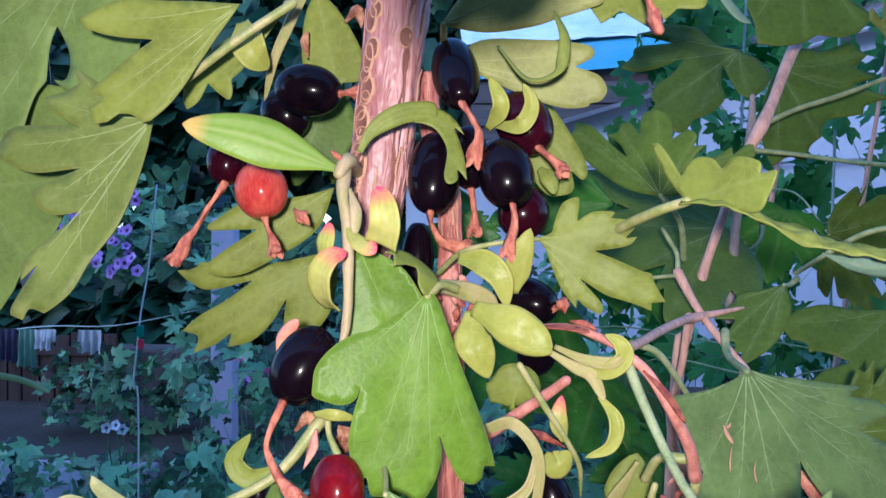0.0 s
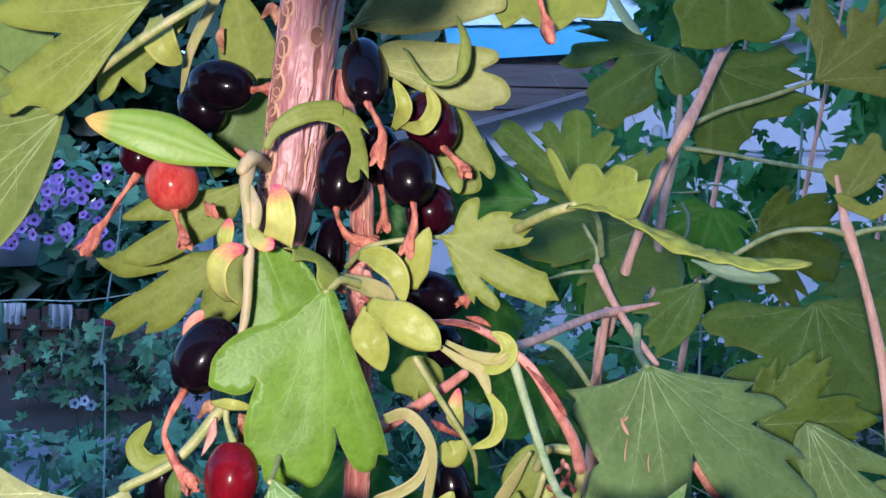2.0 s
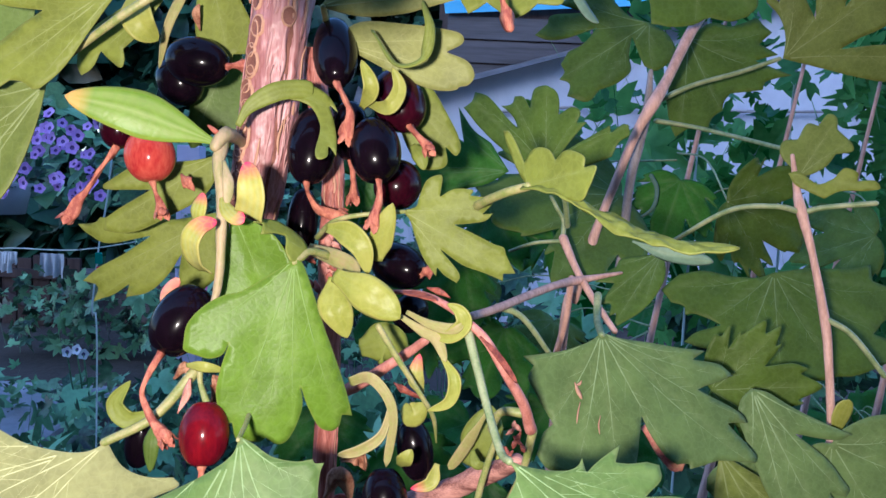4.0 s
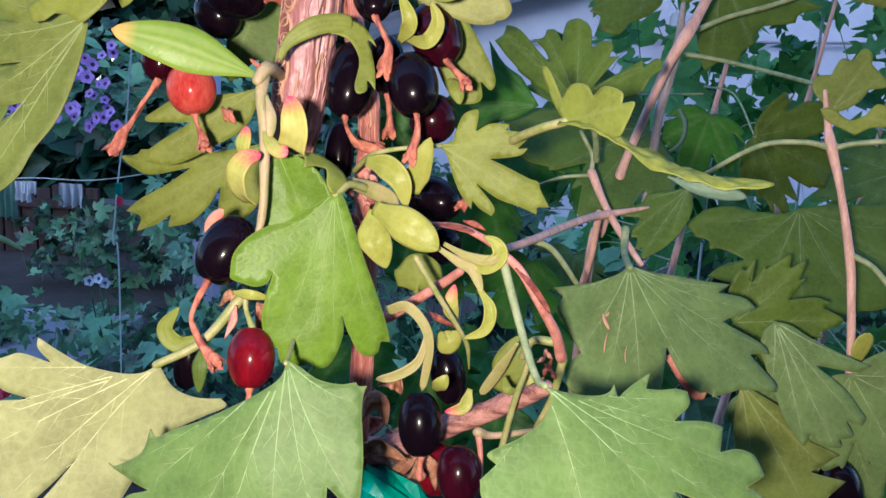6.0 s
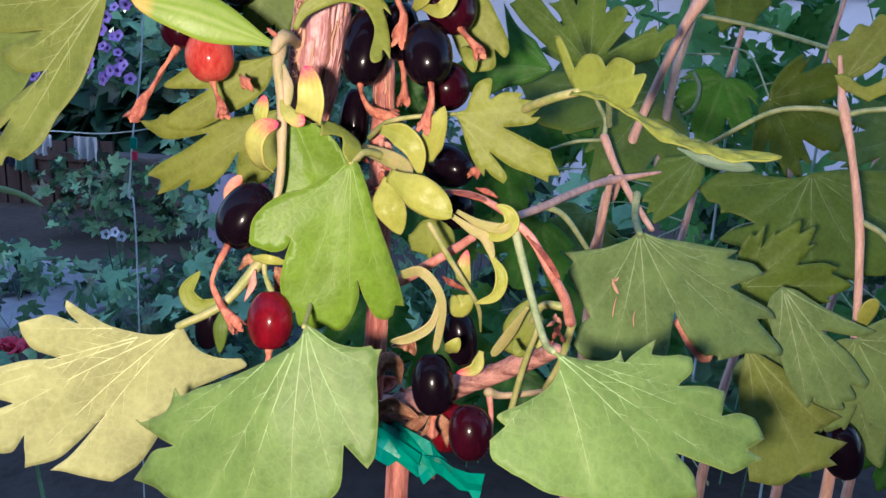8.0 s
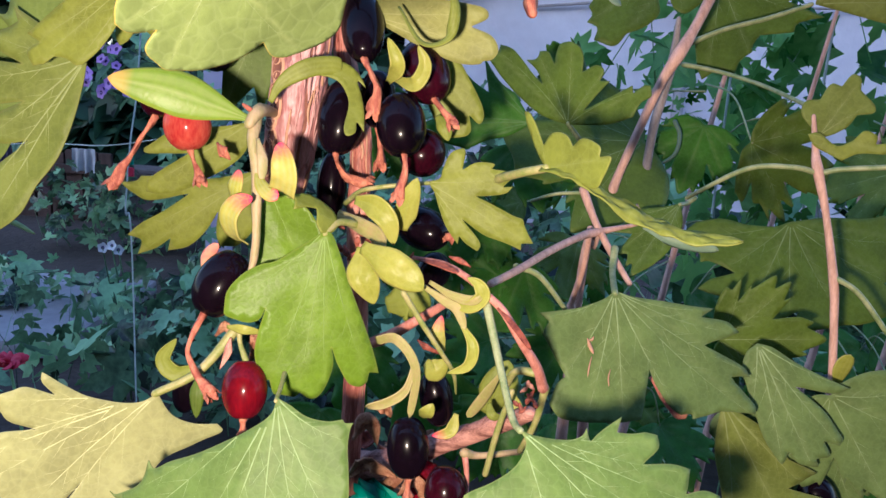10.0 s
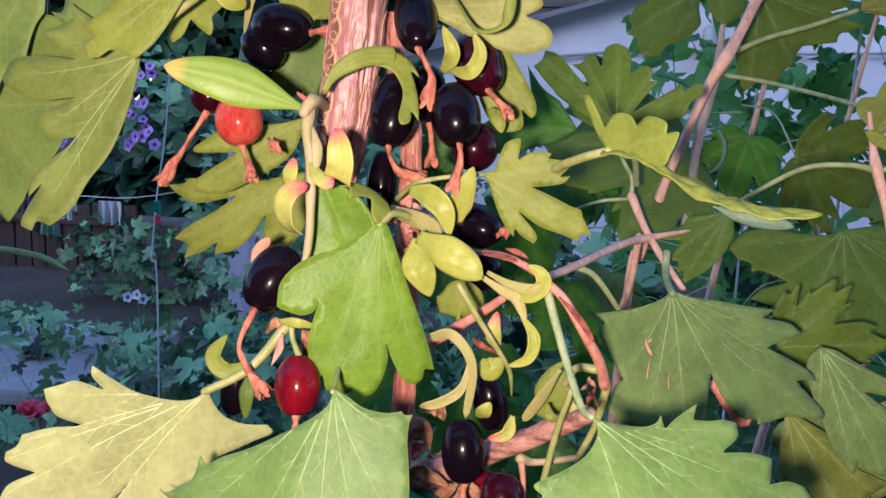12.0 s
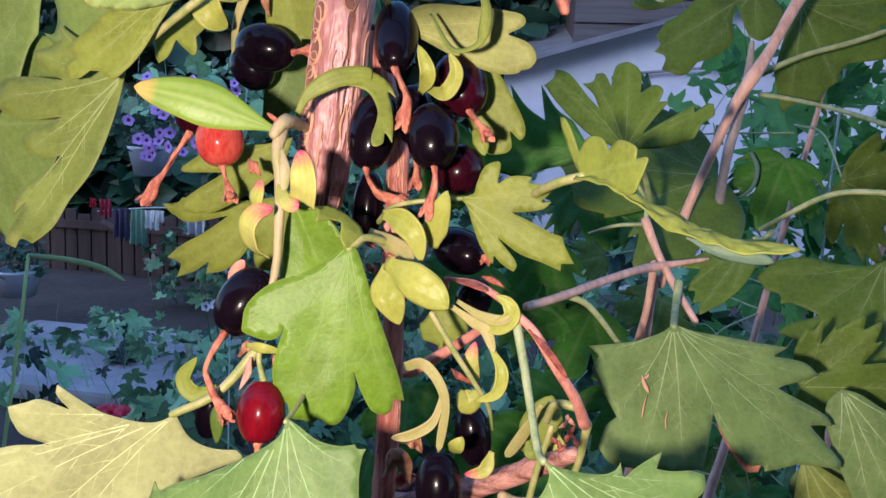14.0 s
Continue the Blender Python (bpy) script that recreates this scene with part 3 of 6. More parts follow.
# house on the far right
bm = bmesh.new()
base = [Vector((-0.55, 6.4, 0)), Vector((7.5, 6.4, 0)), Vector((7.5, 6.4, 4.285)), Vector((-0.55, 6.4, 1.722))]
front = [bm.verts.new(p) for p in base]
back = [bm.verts.new(p + Vector((0, 0.3, 0))) for p in base]
bm.faces.new(front)
bm.faces.new(back[::-1])
for k in range(4):
    bm.faces.new((front[k], back[k], back[(k + 1) % 4], front[(k + 1) % 4]))
tagged(link("wall_east", bm, PLASTER, smooth=False), "pale plastered house wall in the shade", "wall", kind="structure")


def slab(name, a, b, c, d, thick, material, parent=None):
    bm = bmesh.new()
    vs = [bm.verts.new(Vector(p)) for p in (a, b, c, d)]
    f = bm.faces.new(vs)
    bmesh.ops.solidify(bm, geom=[f], thickness=thick)
    return link(name, bm, material, parent, smooth=False)


ra, rb = Vector((-0.75, 6.2, 1.628)), Vector((7.5, 6.2, 4.201))
tagged(slab("roof", ra, rb, rb + Vector((0.2, 2.5, 0.6)), ra + Vector((-0.2, 2.5, 0.6)), 0.045, ROOF), "dark roof edge over the pale wall", "roof", kind="structure")
# shed behind the house, under the tarpaulin
shed = plant("shed", (0.8, 7.2, 0), "dark plank shed with a tarpaulin over its sloping roof", "shed")
bm = bmesh.new()
low = [(-0.02, 6.62, 0), (1.50, 6.56, 0), (1.70, 7.6, 0), (-0.12, 7.68, 0)]
high = [(-0.02, 6.62, 2.50), (1.50, 6.56, 2.62), (1.70, 7.6, 3.28), (-0.12, 7.68, 3.30)]
lo_ring, hi_ring = [bm.verts.new(p) for p in low], [bm.verts.new(p) for p in high]
bm.faces.new(lo_ring[::-1])
bm.faces.new(hi_ring)
for k in range(4):
    bm.faces.new((lo_ring[k], lo_ring[(k + 1) % 4], hi_ring[(k + 1) % 4], hi_ring[k]))
link("body", bm, PLANK, shed, smooth=False)
BOARD = mat("grey_board", (0.055, 0.045, 0.046), 0.85, (0.13, 0.115, 0.125), 5, 0.6, 30, stretch=(0.08, 1, 1), piece=0.5)
for k in range(13):
    # lapped boards, each one's foot over the head of the board below
    z0, z1 = 0.02 + 0.19 * k, 0.20 + 0.19 * k
    bm = bmesh.new()
    rim = [[bm.verts.new((x, y0 - (0.03 if z == z0 else 0.012) + back, z)) for z in (z0, z1)] for x, y0 in ((-0.03, 6.62), (1.51, 6.56)) for back in (0, 0.016 if x < 0 else 0.012)]
    (a0, a1), (b0, b1), (c0, c1), (d0, d1) = rim
    for f in ((a0, c0, c1, a1), (b0, b1, d1, d0), (a1, c1, d1, b1), (a0, b0, d0, c0), (a0, a1, b1, b0), (c0, d0, d1, c1)):
        bm.faces.new(f)
    link("board", bm, BOARD, shed, smooth=False)
settle(shed)
tagged(slab("blue_tarp", (-0.0516, 6.5500, 2.4836), (1.5623, 6.4500, 2.6041), (1.8589, 7.6000, 3.3458), (-0.1784, 7.7000, 3.3758), 0.02, TARP), "light blue tarpaulin spread over the roof", "tarpaulin")
bm = bmesh.new()
# a crumpled sheet over the upper half of the tarpaulin
n = 16
cover = [[bm.verts.new(Vector((-0.12 + 1.75 * f, 7.02, 2.845 + 0.10 * f)).lerp(Vector((-0.18 + 2.05 * f, 7.65, 3.42 - 0.03 * f)), g) + Vector((0, 0, 0.03 + 0.05 * abs(noise.noise(Vector((f * 7, g * 5, 3))))))) for g in [j / 8 for j in range(9)]] for f in [k / n for k in range(n + 1)]]
for r0, r1 in zip(cover, cover[1:]):
    for k in range(8):
        bm.faces.new((r0[k], r1[k], r1[k + 1], r0[k + 1]))
o = tagged(link("plastic_sheet", bm, SHEET), "crumpled white plastic sheet over the blue tarpaulin", "plastic sheet")
o.modifiers.new("thickness", "SOLIDIFY").thickness = 0.004
bm = bmesh.new()
add_tube(bm, [(1.62, 6.33, 0), (1.62, 6.33, 1.95)], [0.045, 0.045], 12, 4)
tagged(link("downpipe", bm, PIPE), "grey rain pipe on the plastered wall", "pipe")
bm = bmesh.new()
add_tube(bm, [(0.4, 6.36, 1.70), (1.2, 6.34, 1.78), (2.4, 6.34, 1.80), (4, 6.34, 1.88)], [0.012, 0.012], 6, 6)
tagged(link("cable", bm, ROOF), "thin dark cable along the plastered wall", "cable")

# plank gate behind the clothes
gate = plant("plank_gate", (-2.4, 5.4, 0), "dark weathered plank gate behind the washing line", "gate")
x = -4.4
while x < -2.5:
    w = random.uniform(0.09, 0.13)
    box("plank", (x, 5.38, 0.0), (x + w - 0.012, 5.41, 0.46 + random.uniform(-0.03, 0.04)), PLANK, gate, 0.004)
    x += w
box("rail", (-4.4, 5.415, 0.08), (-2.5, 5.45, 0.14), PLANK, gate, 0.004)
box("rail", (-4.4, 5.345, 0.34), (-2.5, 5.38, 0.40), PLANK, gate, 0.004)
bm = bmesh.new()
add_tube(bm, [(-3.35, 5.33, 0.40), (-2.62, 5.33, 0.06)], [0.03, 0.03], 4, 2)
link("brace", bm, PLANK, gate, smooth=False)
settle(gate)


# ---- foliage behind ----
def leaf_shape(kind):
    if kind == "lobed":
        rs = [(-150, .25), (-118, .5), (-95, .72), (-84, .5), (-70, .62), (-56, .95), (-44, .72), (-30, .42), (-20, .8), (-10, .85), (0, 1.15), (10, .85), (20, .8), (30, .42), (44, .72), (56, .95), (70, .62), (84, .5), (95, .72), (118, .5), (150, .25)]
    else:
        rs = [(-140, .4), (-100, .62), (-60, .72), (-25, .85), (0, 1.1), (25, .85), (60, .72), (100, .62), (140, .4)]
    return [(r * math.cos(radians(a)), r * math.sin(radians(a))) for a, r in rs]


def foliage(name, blobs, size, material, label, category, kind="lobed", face=(0, -0.55, 0.8), loose=0.6, stems=0, seed=1):
    """Many single leaves with bent blades, scattered through round clumps (place, radii, count), with thin stems."""
    rnd = random.Random(seed)
    shape = leaf_shape(kind)
    verts, faces = [], []
    for c, rad, count in blobs:
        for _ in range(count):
            while True:
                q = Vector((rnd.uniform(-1, 1), rnd.uniform(-1, 1), rnd.uniform(-1, 1)))
                if q.length < 1:
                    break
            p = Vector(c) + Vector([q[i] * rad[i] for i in range(3)])
            nrm = (Vector(face) + Vector((rnd.gauss(0, loose), rnd.gauss(0, loose), rnd.gauss(0, loose)))).normalized()
            d = Vector((rnd.gauss(0, 1), rnd.gauss(0, 0.6), rnd.gauss(-0.5, 0.8)))
            d = (d - nrm * d.dot(nrm)).normalized()
            s = nrm.cross(d)
            L = size * rnd.choice((0.5, 0.7, 0.9, 1.1, 1.5)) * rnd.uniform(0.85, 1.15)
            k = len(verts)
            verts.append(tuple(p - nrm * 0.0))
            bend, fold = rnd.uniform(0.05, 0.35), rnd.uniform(0.0, 0.35)
            for x, y in shape:
                verts.append(tuple(p + L * (d * x + s * y - nrm * (bend * (x * x) - fold * abs(y)))))
            for i in range(len(shape) - 1):
                faces.append((k, k + 1 + i, k + 2 + i))
    for _ in range(stems):
        c, rad, count = rnd.choice(blobs)
        p = Vector(c) + Vector((rnd.uniform(-1, 1) * rad[0], rnd.uniform(-1, 1) * rad[1], -rad[2]))
        q = p + Vector((rnd.gauss(0, 0.1), rnd.gauss(0, 0.1), rad[2] * rnd.uniform(1.2, 2.0)))
        w = size * 0.03
        k = len(verts)
        verts += [tuple(p + Vector((w, 0, 0))), tuple(p - Vector((w * .5, w, 0))), tuple(p - Vector((w * .5, -w, 0))), tuple(q)]
        faces += [(k, k + 1, k + 3), (k + 1, k + 2, k + 3), (k + 2, k, k + 3)]
    me = bpy.data.meshes.new(name)
    me.from_pydata(verts, [], faces)
    me.materials.append(material)
    me.polygons.foreach_set("use_smooth", [True] * len(me.polygons))
    return tagged(new(name, me), label, category, kind="stuff")


foliage("vegetable_bed", [((-1.9 + 0.33 * i, 2.2 + 0.36 * j, 0.34 - 0.09 * j + 0.05 * (i % 2)), (0.3, 0.3, 0.22), 64 if i > 2 else 10) for i in range(10) for j in range(3)], 0.066, GREEN_BG,
        "low leafy vegetable plants in a shaded garden bed", "plants", seed=3, stems=120, loose=1.0)
foliage("path_edge_plants", [((-2.5 + 0.28 * i, 3.25 + 0.12 * (i % 2), 0.10 + 0.04 * (i % 3)), (0.22, 0.2, 0.14), 22) for i in range(6)] + [((-2.35 + 0.36 * i, 4.6, 0.28), (0.28, 0.2, 0.26), 90) for i in range(5)], 0.06, GREEN_BG,
        "leafy plants along the far edge of the path", "plants", seed=4, stems=30)
foliage("tall_bean_plants", [((-0.85 + 0.25 * i, 2.9 + 0.2 * (i % 3), 0.75), (0.3, 0.3, 0.45), 130) for i in range(6)], 0.055, GREEN_BG,
        "tall dark green climbing bean plants in shade", "plants", "lobed", seed=5, stems=60)
# background shade is carried by the near-black leaf colour
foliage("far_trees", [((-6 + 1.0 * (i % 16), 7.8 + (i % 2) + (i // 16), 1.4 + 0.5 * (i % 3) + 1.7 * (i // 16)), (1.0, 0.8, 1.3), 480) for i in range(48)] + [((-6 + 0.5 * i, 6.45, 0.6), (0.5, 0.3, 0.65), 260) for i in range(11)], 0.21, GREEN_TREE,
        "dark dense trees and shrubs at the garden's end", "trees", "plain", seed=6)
foliage("petunia_shrubs", [((-2.0, 4.4, 1.25), (0.6, 0.5, 0.35), 260), ((-1.3, 4.6, 1.1), (0.5, 0.4, 0.4), 200)], 0.07, GREEN_BG,
        "dark leafy shrub behind the hanging flowers", "shrub", "plain", seed=7)
foliage("vine_on_cords", [((0.30 + 0.13 * (i % 9), 1.25 + 0.15 * (i % 3), 1.0 + 0.17 * (i // 9) + 0.05 * (i % 2)), (0.13, 0.15, 0.13), 26 + 6 * (i % 9) // 2) for i in range(36)], 0.042, GREEN_BG2,
        "climbing vine leaves on upright cords", "vine", "lobed", face=(0, -0.8, 0.6), seed=8, stems=60, loose=0.8)
foliage("vine_low", [((0.2 + 0.2 * i, 1.5 + 0.1 * (i % 2), 0.75), (0.2, 0.2, 0.3), 70) for i in range(7)], 0.06, GREEN_BG,
        "dark climbing vine leaves low on the cords", "vine", "lobed", seed=9, stems=30)
# unseen wall added behind the camera to cut the sky's fill and reflections
tagged(box("sky_block_wall", (-9, -3.2, 0), (9, -3.0, 5.4), STONE), "added plain dark wall out of view, blocking part of the sky", "wall", kind="structure")

# ---- the currant cane ----
cane = plant("currant_cane", (0.0063, 0.1500, 1.1363), "currant cane with flaking bark, ripe black berries and lobed leaves", group="currant canes")
bark_stem([(-0.0095, 0.1460, 1.2580), (-0.0098, 0.1460, 1.2430), (-0.0112, 0.1460, 1.2290), (-0.0126, 0.1460, 1.2161), (-0.0138, 0.1460, 1.2053), (-0.0157, 0.1480, 1.1944), (-0.0175, 0.1520, 1.1841)], [0.0060, 0.0061, 0.0058, 0.0058, 0.0056, 0.0052, 0.003], cane)
bark_stem([(-0.0045, 0.1520, 1.2283), (-0.0044, 0.1530, 1.2199), (-0.0007, 0.1530, 1.2063), (0.0001, 0.1520, 1.1963), (0.0002, 0.1500, 1.1810), (0.0010, 0.1500, 1.1650), (0.0006, 0.1500, 1.1386), (-0.0001, 0.1500, 1.1167)], [0.0022, 0.0024, 0.0024, 0.0024, 0.0025, 0.0023, 0.0026, 0.0026], cane, 46, 0, TWIG_RED, "reddish brown stem with flaking bark", 30, 0.8)
tube("old_branch", [(-0.0012, 0.1560, 1.1193), (0.0100, 0.1500, 1.1252), (0.0210, 0.1460, 1.1326), (0.0286, 0.1430, 1.1374), (0.0349, 0.1400, 1.1420), (0.0411, 0.1350, 1.1470)], [0.004, 0.003, 0.0024, 0.0023, 0.0021, 0.0016], WOOD, cane, "cracked brown old branch", sides=16, rough=0.35)

# young shoot with bracts at the cane's node
tube("shoot", [(-0.0174, 0.1290, 1.2076), (-0.0171, 0.1260, 1.2030), (-0.0161, 0.1250, 1.1967), (-0.0157, 0.1240, 1.1904), (-0.0158, 0.1230, 1.1813), (-0.0167, 0.1220, 1.1777)], [0.0014, 0.0010, 0.00095, 0.0009, 0.0008, 0.0003], SHOOT, cane, rough=0.3)
ribbon("bud_scale", [(-0.0158, 0.1250, 1.2036), (-0.0144, 0.1230, 1.1998), (-0.0145, 0.1230, 1.1959)], 0.00094, SHOOT, cane, cup=0.3, face=(0.4, -1, 0))
tube("node", [(-0.0170, 0.1500, 1.2056), (-0.0167, 0.1390, 1.2077), (-0.0168, 0.1290, 1.2084), (-0.0178, 0.1260, 1.2060)], [0.0012, 0.0010, 0.0015, 0.0010], SHOOT, cane, sides=12, rough=0.2)
ribbon("bract_leaf", [(-0.0175, 0.1280, 1.2066), (-0.0238, 0.1250, 1.2090), (-0.0320, 0.1220, 1.2117), (-0.0420, 0.1200, 1.2134)], 0.0043, LEAF_SEPAL, cane, "green narrow leaf with a yellow tip", cup=0.15, face=(0.05, -1, 0.25), across=10, steps=12, base=0.12, wide=0.62, cap=0.5, point=0.62)
ribbon("bract_leaf", [(-0.0151, 0.1310, 1.2102), (-0.0129, 0.1310, 1.2139), (-0.0084, 0.1320, 1.2169), (-0.0040, 0.1340, 1.2178), (-0.0020, 0.1352, 1.2174)], 0.0018, LEAF_OLIVE, cane, "arched olive leaf with hanging pale tips", cup=0.1, face=(0.35, -0.9, 0.1), steps=8, across=8, base=0.3, cap=0.9, ripple=0.08)
leaf(cane, LEAF_OLIVE_TIP, (-0.0067, 0.1340, 1.2182), (0.0003, 0.1310, 1.2041), (0.0034, 0.1365, 1.2137), [(107, 0.08), (79, 0.27), (65, 0.43), (53, 0.56), (43, 0.66, 1), (46, 0.54), (32, 0.67), (20, 0.84), (10, 1.03, 1), (10, 0.88), (5, 0.98), (0, 1.00), (-3, 0.97), (-1, 0.86), (12, 0.67), (20, 0.55), (27, 0.37), (18, 0.23), (-18, 0.15)], ribs=[(0, 0.98), (13, 0.93), (44, 0.64)], seed=71, cup=0.12, teeth=0.0, label="pale hanging end of the arched leaf")
ribbon("bract", [(-0.0099, 0.1205, 1.1944), (-0.0091, 0.1185, 1.1974), (-0.0095, 0.1185, 1.2009), (-0.0106, 0.1200, 1.2036)], 0.00286, BRACT_PINK, cane, "yellow-green bract with a pink tip", cup=-0.18, face=(-0.1, -1, 0.1), base=0.95, taper=0.35, cap=0.5, ripple=0.06)
ribbon("bract", [(-0.0158, 0.1250, 1.1976), (-0.0145, 0.1220, 1.1954), (-0.0123, 0.1200, 1.1939), (-0.0105, 0.1200, 1.1940)], 0.00133, BRACT_PINK, cane, "pale green fold of the bract", cup=0.1, face=(0.2, -1, 0.3), base=0.5, point=0.3)
ribbon("bract", [(-0.0180, 0.1230, 1.1838), (-0.0192, 0.1200, 1.1860), (-0.0192, 0.1180, 1.1896), (-0.0177, 0.1180, 1.1922), (-0.0154, 0.1200, 1.1931)], 0.00255, BRACT_PINK, cane, "yellow-green bract with a pink tip", cup=-0.15, face=(-0.5, -1, 0.0), base=0.6, taper=0.3, cap=0.55, ripple=0.06)
ribbon("bract", [(-0.0196, 0.1230, 1.1912), (-0.0193, 0.1210, 1.1939), (-0.0189, 0.1210, 1.1960), (-0.0186, 0.1220, 1.1978)], 0.00176, BRACT_PINK, cane, cup=0.2, face=(-0.4, -1, 0.1), base=0.8, taper=0.15, cap=0.5)
ribbon("bract", [(-0.0300, 0.1345, 1.1734), (-0.0288, 0.1335, 1.1776), (-0.0258, 0.1320, 1.1809)], 0.00114, PINK_TIP, cane, "pink narrow bract", cup=0.4)
ribbon("bract", [(-0.0167, 0.1300, 1.2075), (-0.0174, 0.1270, 1.2084), (-0.0192, 0.1260, 1.2099)], 0.0004, DRY_RED, cane, "small red spine", cup=0.3)

# leaves in front
leaf(cane, LEAF_FRESH, (-0.0028, 0.1260, 1.1864), (-0.0040, 0.1185, 1.1544), (0.0098, 0.1235, 1.1579), [(-51, 0.17), (-52, 0.33), (-56, 0.42), (-56, 0.54), (-52, 0.66), (-46, 0.74), (-43, 0.76), (-38, 0.73), (-33, 0.69), (-30, 0.64), (-30, 0.61, 1), (-27, 0.71), (-24, 0.82), (-20, 0.91), (-17, 0.99, 1), (-14, 0.97, 1), (-11, 1.02), (-8, 1.02, 1), (-4, 1.02), (-2, 1.00, 1), (1, 1.02), (5, 0.99), (8, 0.90), (10, 0.80), (10, 0.75, 1), (12, 0.83), (15, 0.94), (19, 1.00), (22, 0.98, 1), (24, 0.93, 1), (27, 0.95, 1), (28, 0.81), (29, 0.61), (30, 0.42), (34, 0.24), (61, 0.06)], ribs=[(-47, 0.68), (-14, 0.95), (-3, 0.98), (6, 0.92), (22, 0.95)], fold=-0.06, droop=-0.10, wave=0.022, petiole=[(0.0037, 0.1360, 1.1856), (-0.0003, 0.1300, 1.1875), (-0.0021, 0.1270, 1.1865)], seed=1, label="fresh green three-lobed leaf", teeth=0.02)
leaf(cane, LEAF_FRESH, (-0.0149, 0.1290, 1.1938), (-0.0087, 0.1290, 1.1735), (-0.0045, 0.1290, 1.1850), [(-32, 0.24, 0), (-26, 0.56, 0), (-24, 0.80, 1), (-12, 0.97, 0), (6, 1.03, 0), (25, 0.98, 0), (35, 0.70, 1), (48, 0.42, 0), (58, 0.17, 0)], ribs=[(8, 0.70)], fold=0.12, seed=2, wave=0.03, veins=True)
leaf(cane, LEAF_OLIVE, (-0.0004, 0.1290, 1.1872), (-0.0094, 0.1220, 1.1931), (-0.0056, 0.1220, 1.1880), [(-54, 0.28, 0), (-27, 0.63, 0), (-12, 0.84, 0), (-0, 1.01, 1), (-1, 0.88, 1), (8, 0.86, 1), (-1, 0.64, 0), (-3, 0.48, 1), (20, 0.44, 0), (41, 0.41, 1), (58, 0.24, 0)], fold=-0.2, seed=41, label="small olive curled leaf")
leaf(cane, LEAF_BLUE, (-0.0072, 0.1070, 1.1593), (-0.0166, 0.0930, 1.1316), (0.0069, 0.0980, 1.1441), [(0, 0.10), (-21, 0.23), (-31, 0.39), (-36, 0.55), (-40, 0.70), (-41, 0.80), (-43, 0.83, 1), (-39, 0.91), (-40, 1.06), (-42, 1.10, 1), (-36, 1.05), (-30, 1.01, 1), (-31, 1.09), (-30, 1.18), (-29, 1.28, 1), (-24, 1.22), (-18, 1.19, 1), (-10, 1.16), (2, 1.07, 1), (14, 1.00), (28, 0.96, 1), (34, 0.88), (39, 0.73, 1), (43, 0.77), (45, 0.84, 1), (50, 0.79), (59, 0.65), (75, 0.48), (86, 0.44), (93, 0.44, 1), (91, 0.40), (93, 0.38, 1), (86, 0.30), (79, 0.19), (82, 0.08)], ribs=[(-38, 0.98), (-30, 1.13), (-9, 1.11), (2, 1.02), (17, 0.94), (32, 0.87), (47, 0.79), (79, 0.43)], fold=-0.14, droop=-0.1, petiole=[(-0.0100, 0.1260, 1.1582), (-0.0084, 0.1160, 1.1586)], seed=3, stalk=0.00045, label="broad light green lobed leaf")
leaf(cane, LEAF_BLUE, (0.0355, 0.0980, 1.1610), (0.0524, 0.0860, 1.1460), (0.0719, 0.0920, 1.1523), [(27, 0.09), (37, 0.23), (43, 0.36), (49, 0.43), (55, 0.46, 1), (48, 0.49, 1), (54, 0.57), (61, 0.71, 1), (54, 0.69, 1), (52, 0.75), (53, 0.86, 1), (52, 0.94, 1), (47, 0.94), (41, 0.90, 1), (42, 1.03), (42, 1.17, 1), (36, 1.19, 1), (37, 1.29), (37, 1.39, 1), (33, 1.49, 1), (29, 1.43, 1), (28, 1.51, 1), (24, 1.42), (20, 1.35, 1), (18, 1.22), (14, 1.05, 1), (12, 1.14), (8, 1.24, 1), (-5, 1.11), (-24, 0.94, 1), (-40, 0.88), (-57, 0.82, 1), (-68, 0.78), (-73, 0.70, 1), (-72, 0.59, 1), (-78, 0.55), (-65, 0.38), (-44, 0.24), (-13, 0.11)], ribs=[(47, 0.42), (49, 0.87), (40, 1.10), (33, 1.44), (21, 1.33), (8, 1.18), (-23, 0.89), (-71, 0.64)], fold=-0.10, droop=-0.12, petiole=[(0.0293, 0.1200, 1.1760), (0.0311, 0.1160, 1.1704), (0.0332, 0.1090, 1.1642), (0.0348, 0.1020, 1.1606)], stalk_mat=PETIOLE_GREEN, seed=4, stalk=0.0007, label="broad light green lobed leaf")
